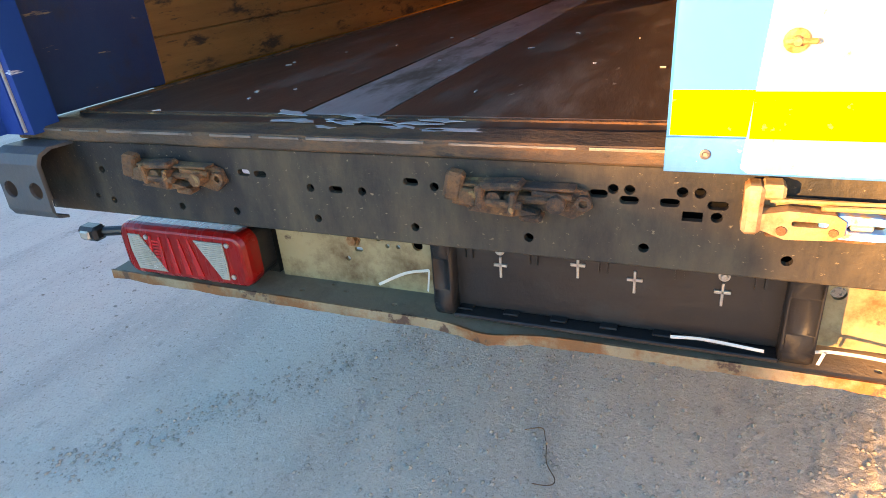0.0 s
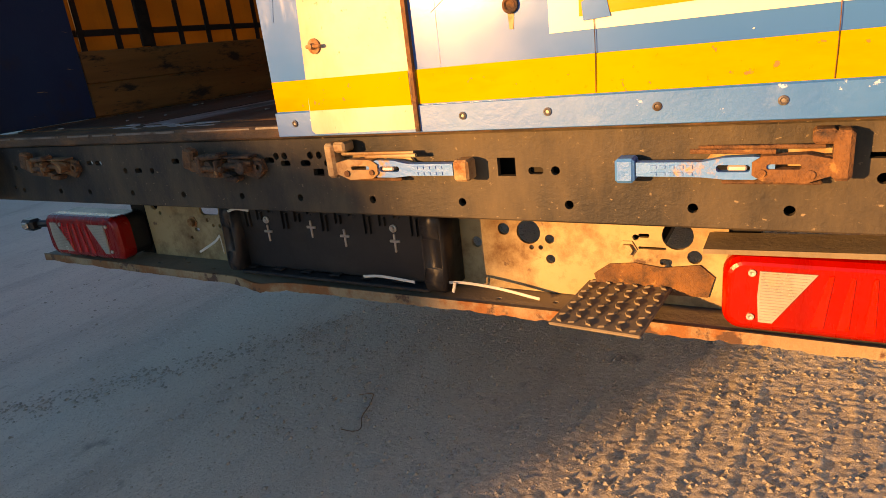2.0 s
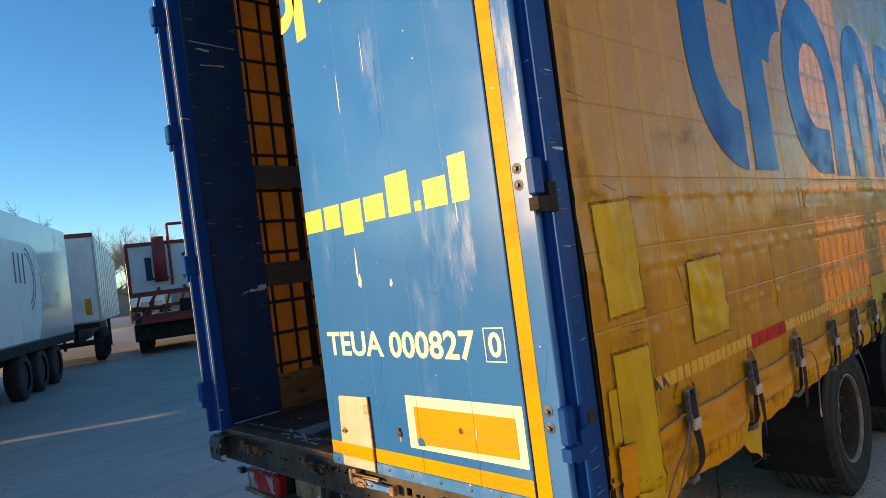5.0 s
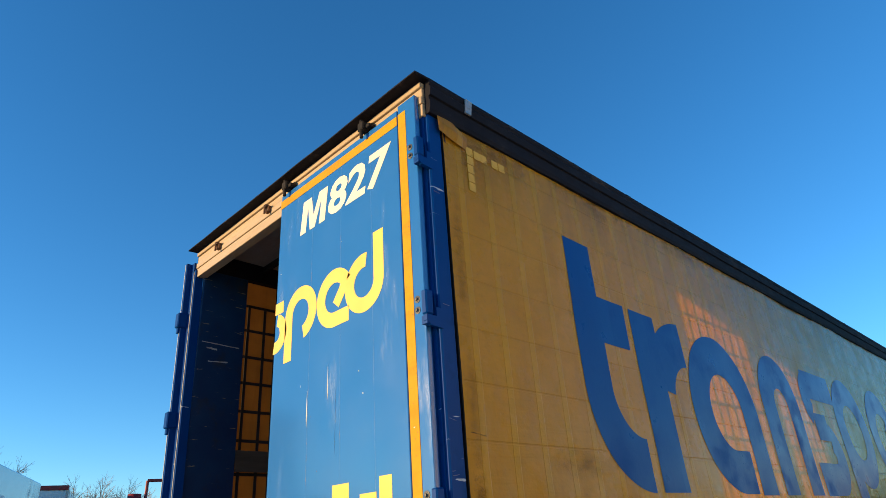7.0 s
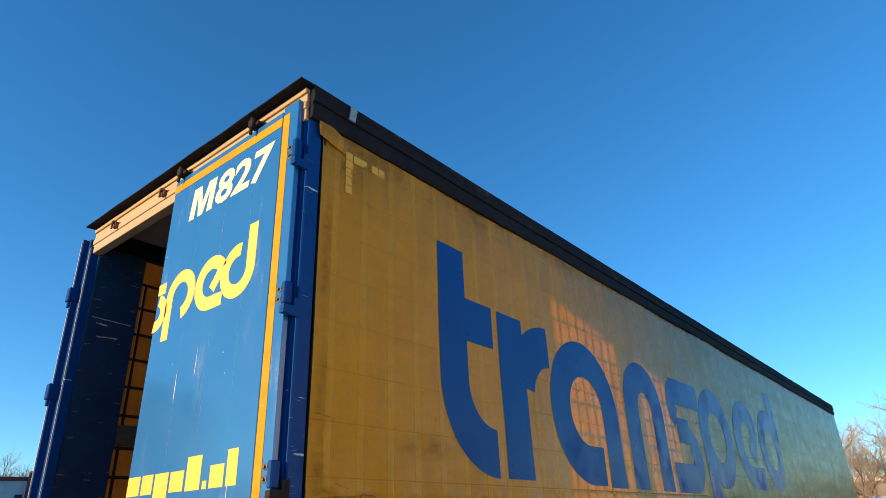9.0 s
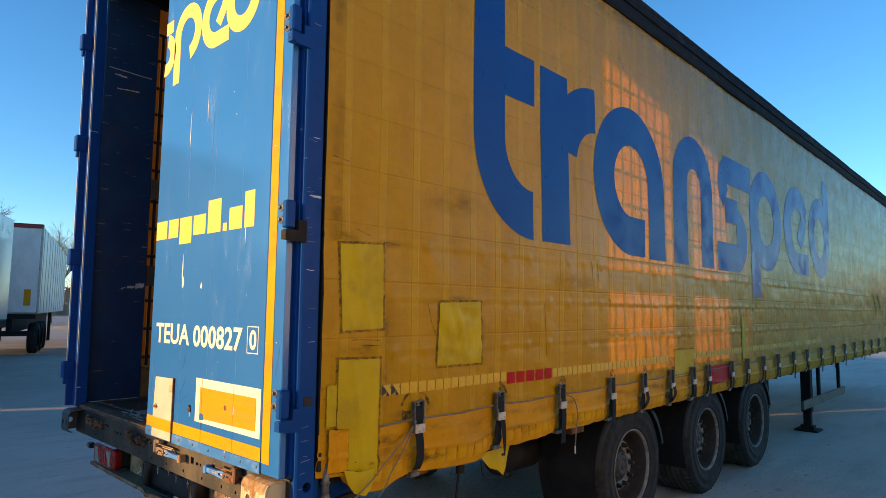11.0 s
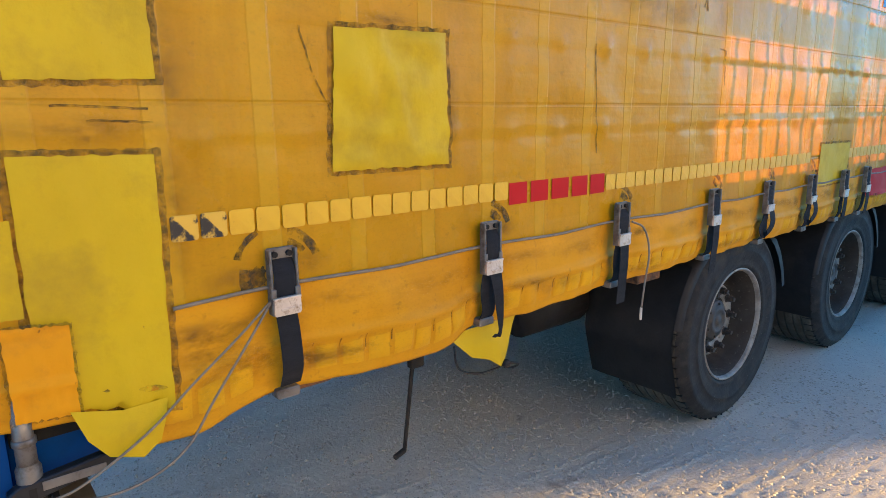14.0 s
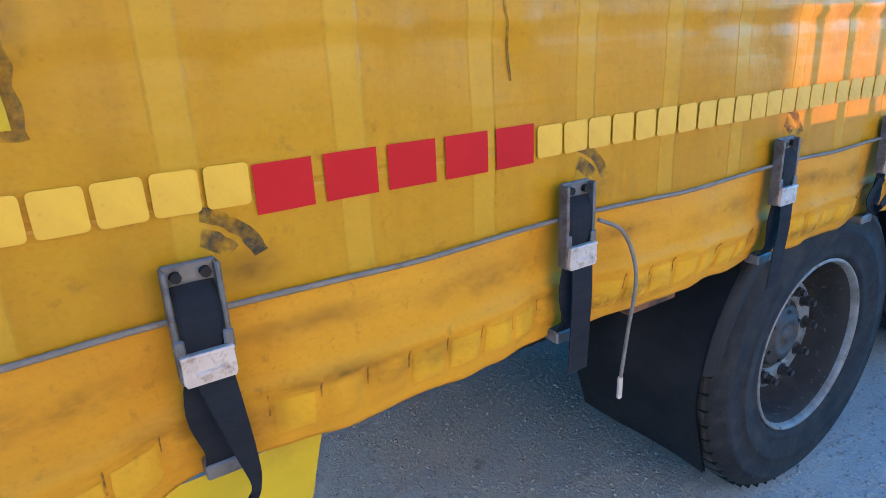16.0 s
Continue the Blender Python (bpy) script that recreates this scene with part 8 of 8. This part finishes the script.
def truck(at, yaw):
    m = turned(at, yaw)
    root = thing("truck", at, "white truck with green trim parked beyond the trailer", "truck")
    bm = fresh()
    prism(bm, [(-1.1, 0.75), (-1.1, 2.75), (-0.75, 3.0), (1.1, 3.0), (1.1, 0.75)], 2.4, lambda u, v, d: Vector((d - 1.2, u, v)))
    cab = part("cab", put(bm, m), "trailer_white", root, "white truck cab")
    bm = fresh()
    prism(bm, [(-1.03, 1.65), (1.03, 1.65), (1.0, 2.55), (-1.0, 2.55)], 0.02, lambda u, v, d: Vector((u, -1.125 + d, v)))
    part("windscreen", put(bm, m), "glass", cab)
    for x in (-1.215, 1.205):
        bm = fresh()
        prism(bm, [(-0.7, 1.7), (0.3, 1.7), (0.3, 2.5), (-0.55, 2.5)], 0.012, lambda u, v, d: Vector((x + d, u, v)))
        part("side_window", put(bm, m), "glass", cab)
    for a, b, mat_ in (((-1.2, -1.16, 2.62), (1.2, -1.11, 2.82), "green"), ((-1.2, -1.18, 1.28), (1.2, -1.11, 1.5), "green"), ((-1.22, -1.25, 0.4), (1.22, -1.1, 0.95), "grey"), ((-1.0, -1.20, 0.62), (-0.6, -1.255, 0.82), "clear_lens"), ((0.6, -1.20, 0.62), (1.0, -1.255, 0.82), "clear_lens")):
        bm = fresh()
        box(bm, a, b)
        part("trim", put(bm, m), mat_, cab)
    bm = fresh()
    rod(bm, (0.5, -0.4, 3.0), (0.5, -0.4, 3.16), 0.08, 14)
    part("beacon", put(bm, m), "orange_film", cab)
    bm = fresh()
    box(bm, (-0.5, 1.0, 0.6), (0.5, 6.0, 0.9))
    box(bm, (-1.2, 1.4, 0.95), (1.2, 6.2, 1.15), 0.02)
    part("chassis", put(bm, m), "dark", root)
    for y in (-0.1, 4.0, 5.2):
        far_wheel(m, -1.0, y, 0.5, root)
        far_wheel(m, 1.0, y, 0.5, root)


truck((-1.3, 58.0, 0), -12)


def hall():
    root = thing("hall", (8, 96, 0), "low grey-brown hall with a white roof edge", "building")
    bm = fresh()
    box(bm, (-14, 96, 0), (30, 112, 5.6))
    part("wall", bm, "hall_wall", root)
    bm = fresh()
    box(bm, (-14.3, 95.6, 5.6), (30.3, 112.4, 6.3), 0.03)
    part("roof", bm, "trailer_white", root, "white roof edge")
    for k in range(9):
        bm = fresh()
        box(bm, (-12 + 4.6 * k, 95.9, 1.2), (-9.4 + 4.6 * k, 95.98, 3.4))
        part("gate", bm, "hall_gate", root)


M["hall_wall"] = surface("weathered_hall_wall", (0.20, 0.17, 0.14), (0.15, 0.13, 0.11), 0.6, 0.8, bump=0.1, dirt=(0.10, 0.08, 0.07), dscale=0.4, dlo=0.5, dhi=0.7)
M["hall_gate"] = surface("grey_hall_gate", (0.10, 0.10, 0.10), (0.08, 0.08, 0.08), 1.0, 0.6, bump=0.05)
hall()


# ---- bare trees and the far hedge ----
def twig(bm, p, q, r0, r1):
    d = (q - p).normalized()
    a = d.orthogonal().normalized()
    b = d.cross(a)
    rings = [[bm.verts.new(c + (a * math.cos(t) + b * math.sin(t)) * r) for t in (0.0, 2.094, 4.189)] for c, r in ((p, r0), (q, r1))]
    for k in range(3):
        bm.faces.new((rings[0][k], rings[0][(k + 1) % 3], rings[1][(k + 1) % 3], rings[1][k]))


def branch(bm, p, d, length, r, depth, rs, twigs):
    n = 3
    q = p
    for k in range(n):
        d = (d + Vector((rs.gauss(0, 0.10), rs.gauss(0, 0.10), rs.gauss(0.02, 0.06)))).normalized()
        e = q + d * (length / n)
        if depth > 2:
            rod(bm, q, e, r * (1 - 0.25 * k / n), 6, r * (1 - 0.25 * (k + 1) / n))
        else:
            twig(twigs, q, e, max(0.008, r * (1 - 0.25 * k / n)), max(0.006, r * (1 - 0.25 * (k + 1) / n)))
        q = e
        if depth > 0 and k > 0:
            for c in range(2):
                side = Vector((rs.gauss(0, 1), rs.gauss(0, 1), rs.gauss(0.2, 0.5))).normalized()
                branch(bm, q, (d * 0.75 + side * 0.75).normalized(), length * rs.uniform(0.5, 0.72), r * 0.5, depth - 1, rs, twigs)
    if depth > 0:
        branch(bm, q, d, length * 0.7, r * 0.6, depth - 1, rs, twigs)


def tree(seed, height):
    rs = random.Random(seed)
    root = thing("tree", (0, 0, 0), "bare winter tree with fine twigs", "tree", "bare trees round the yard")
    limbs, twigs = fresh(), fresh()
    rod(limbs, (0, 0, -0.1), (0, 0, height * 0.28), height * 0.014, 8, height * 0.011)
    branch(limbs, Vector((0, 0, height * 0.28)), Vector((rs.gauss(0, 0.1), rs.gauss(0, 0.1), 1)), height * 0.26, height * 0.0085, 4, rs, twigs)
    branch(limbs, Vector((0, 0, height * 0.24)), Vector((rs.gauss(0, 0.6), rs.gauss(0, 0.6), 1)), height * 0.24, height * 0.0070, 4, rs, twigs)
    part("trunk", limbs, "bark", root)
    part("crown", twigs, "twig", root)
    return root


kinds = [tree(11, 10.0), tree(12, 9.0), tree(13, 11.0)]
rs = random.Random(21)
spots = []
for k in range(26):
    a = radians(160 + 32 * k / 26 + rs.uniform(-1, 1))
    d = rs.uniform(62, 92)
    spots.append((3.6 + d * math.cos(a), -1.5 - d * math.sin(a) * 0 + d * math.sin(math.pi - a) * 1.0, rs.uniform(0.8, 1.15)))
for k in range(16):
    a = radians(90 + 14 * k / 16 + rs.uniform(-0.6, 0.6))
    d = rs.uniform(52, 80)
    spots.append((4.7 + d * math.cos(a), -1.6 + d * math.sin(a), rs.uniform(0.75, 1.15)))
for i, (x, y, s) in enumerate(spots):
    src = kinds[i % 3]
    if i < 3:
        src.matrix_basis = pose(x, y, 0, 0, 0, rs.uniform(0, 360)) @ Matrix.Scale(s, 4)
    else:
        c = copy_thing(src, pose(x, y, 0, 0, 0, rs.uniform(0, 360)))
        c.scale = (s, s, s)
sv, sf = [], []
for k in range(2600):
    a = radians(rs.uniform(0, 360))
    d = rs.uniform(105, 150)
    x, y, o = d * math.cos(a), d * math.sin(a), len(sv)
    h = 3.6 + 1.2 * math.sin(a * 9) + rs.uniform(-1, 1.4)
    wv = rs.uniform(0.5, 1.6)
    t = Vector((-math.sin(a), math.cos(a), 0))
    for q, z in ((-wv, 0), (wv, 0), (wv * rs.uniform(0.3, 0.9), h * 0.7), (rs.uniform(-0.4, 0.4), h), (-wv * rs.uniform(0.3, 0.9), h * 0.65)):
        sv.append((x + t.x * q, y + t.y * q, z))
    sf.append((o, o + 1, o + 2, o + 3, o + 4))
me = bpy.data.meshes.new("far_hedge")
me.from_pydata(sv, [], sf)
me.materials.append(M["twig"])
tagged(new("far_hedge", me), "far brown belt of bare bushes round the yard", "hedge", kind="stuff")
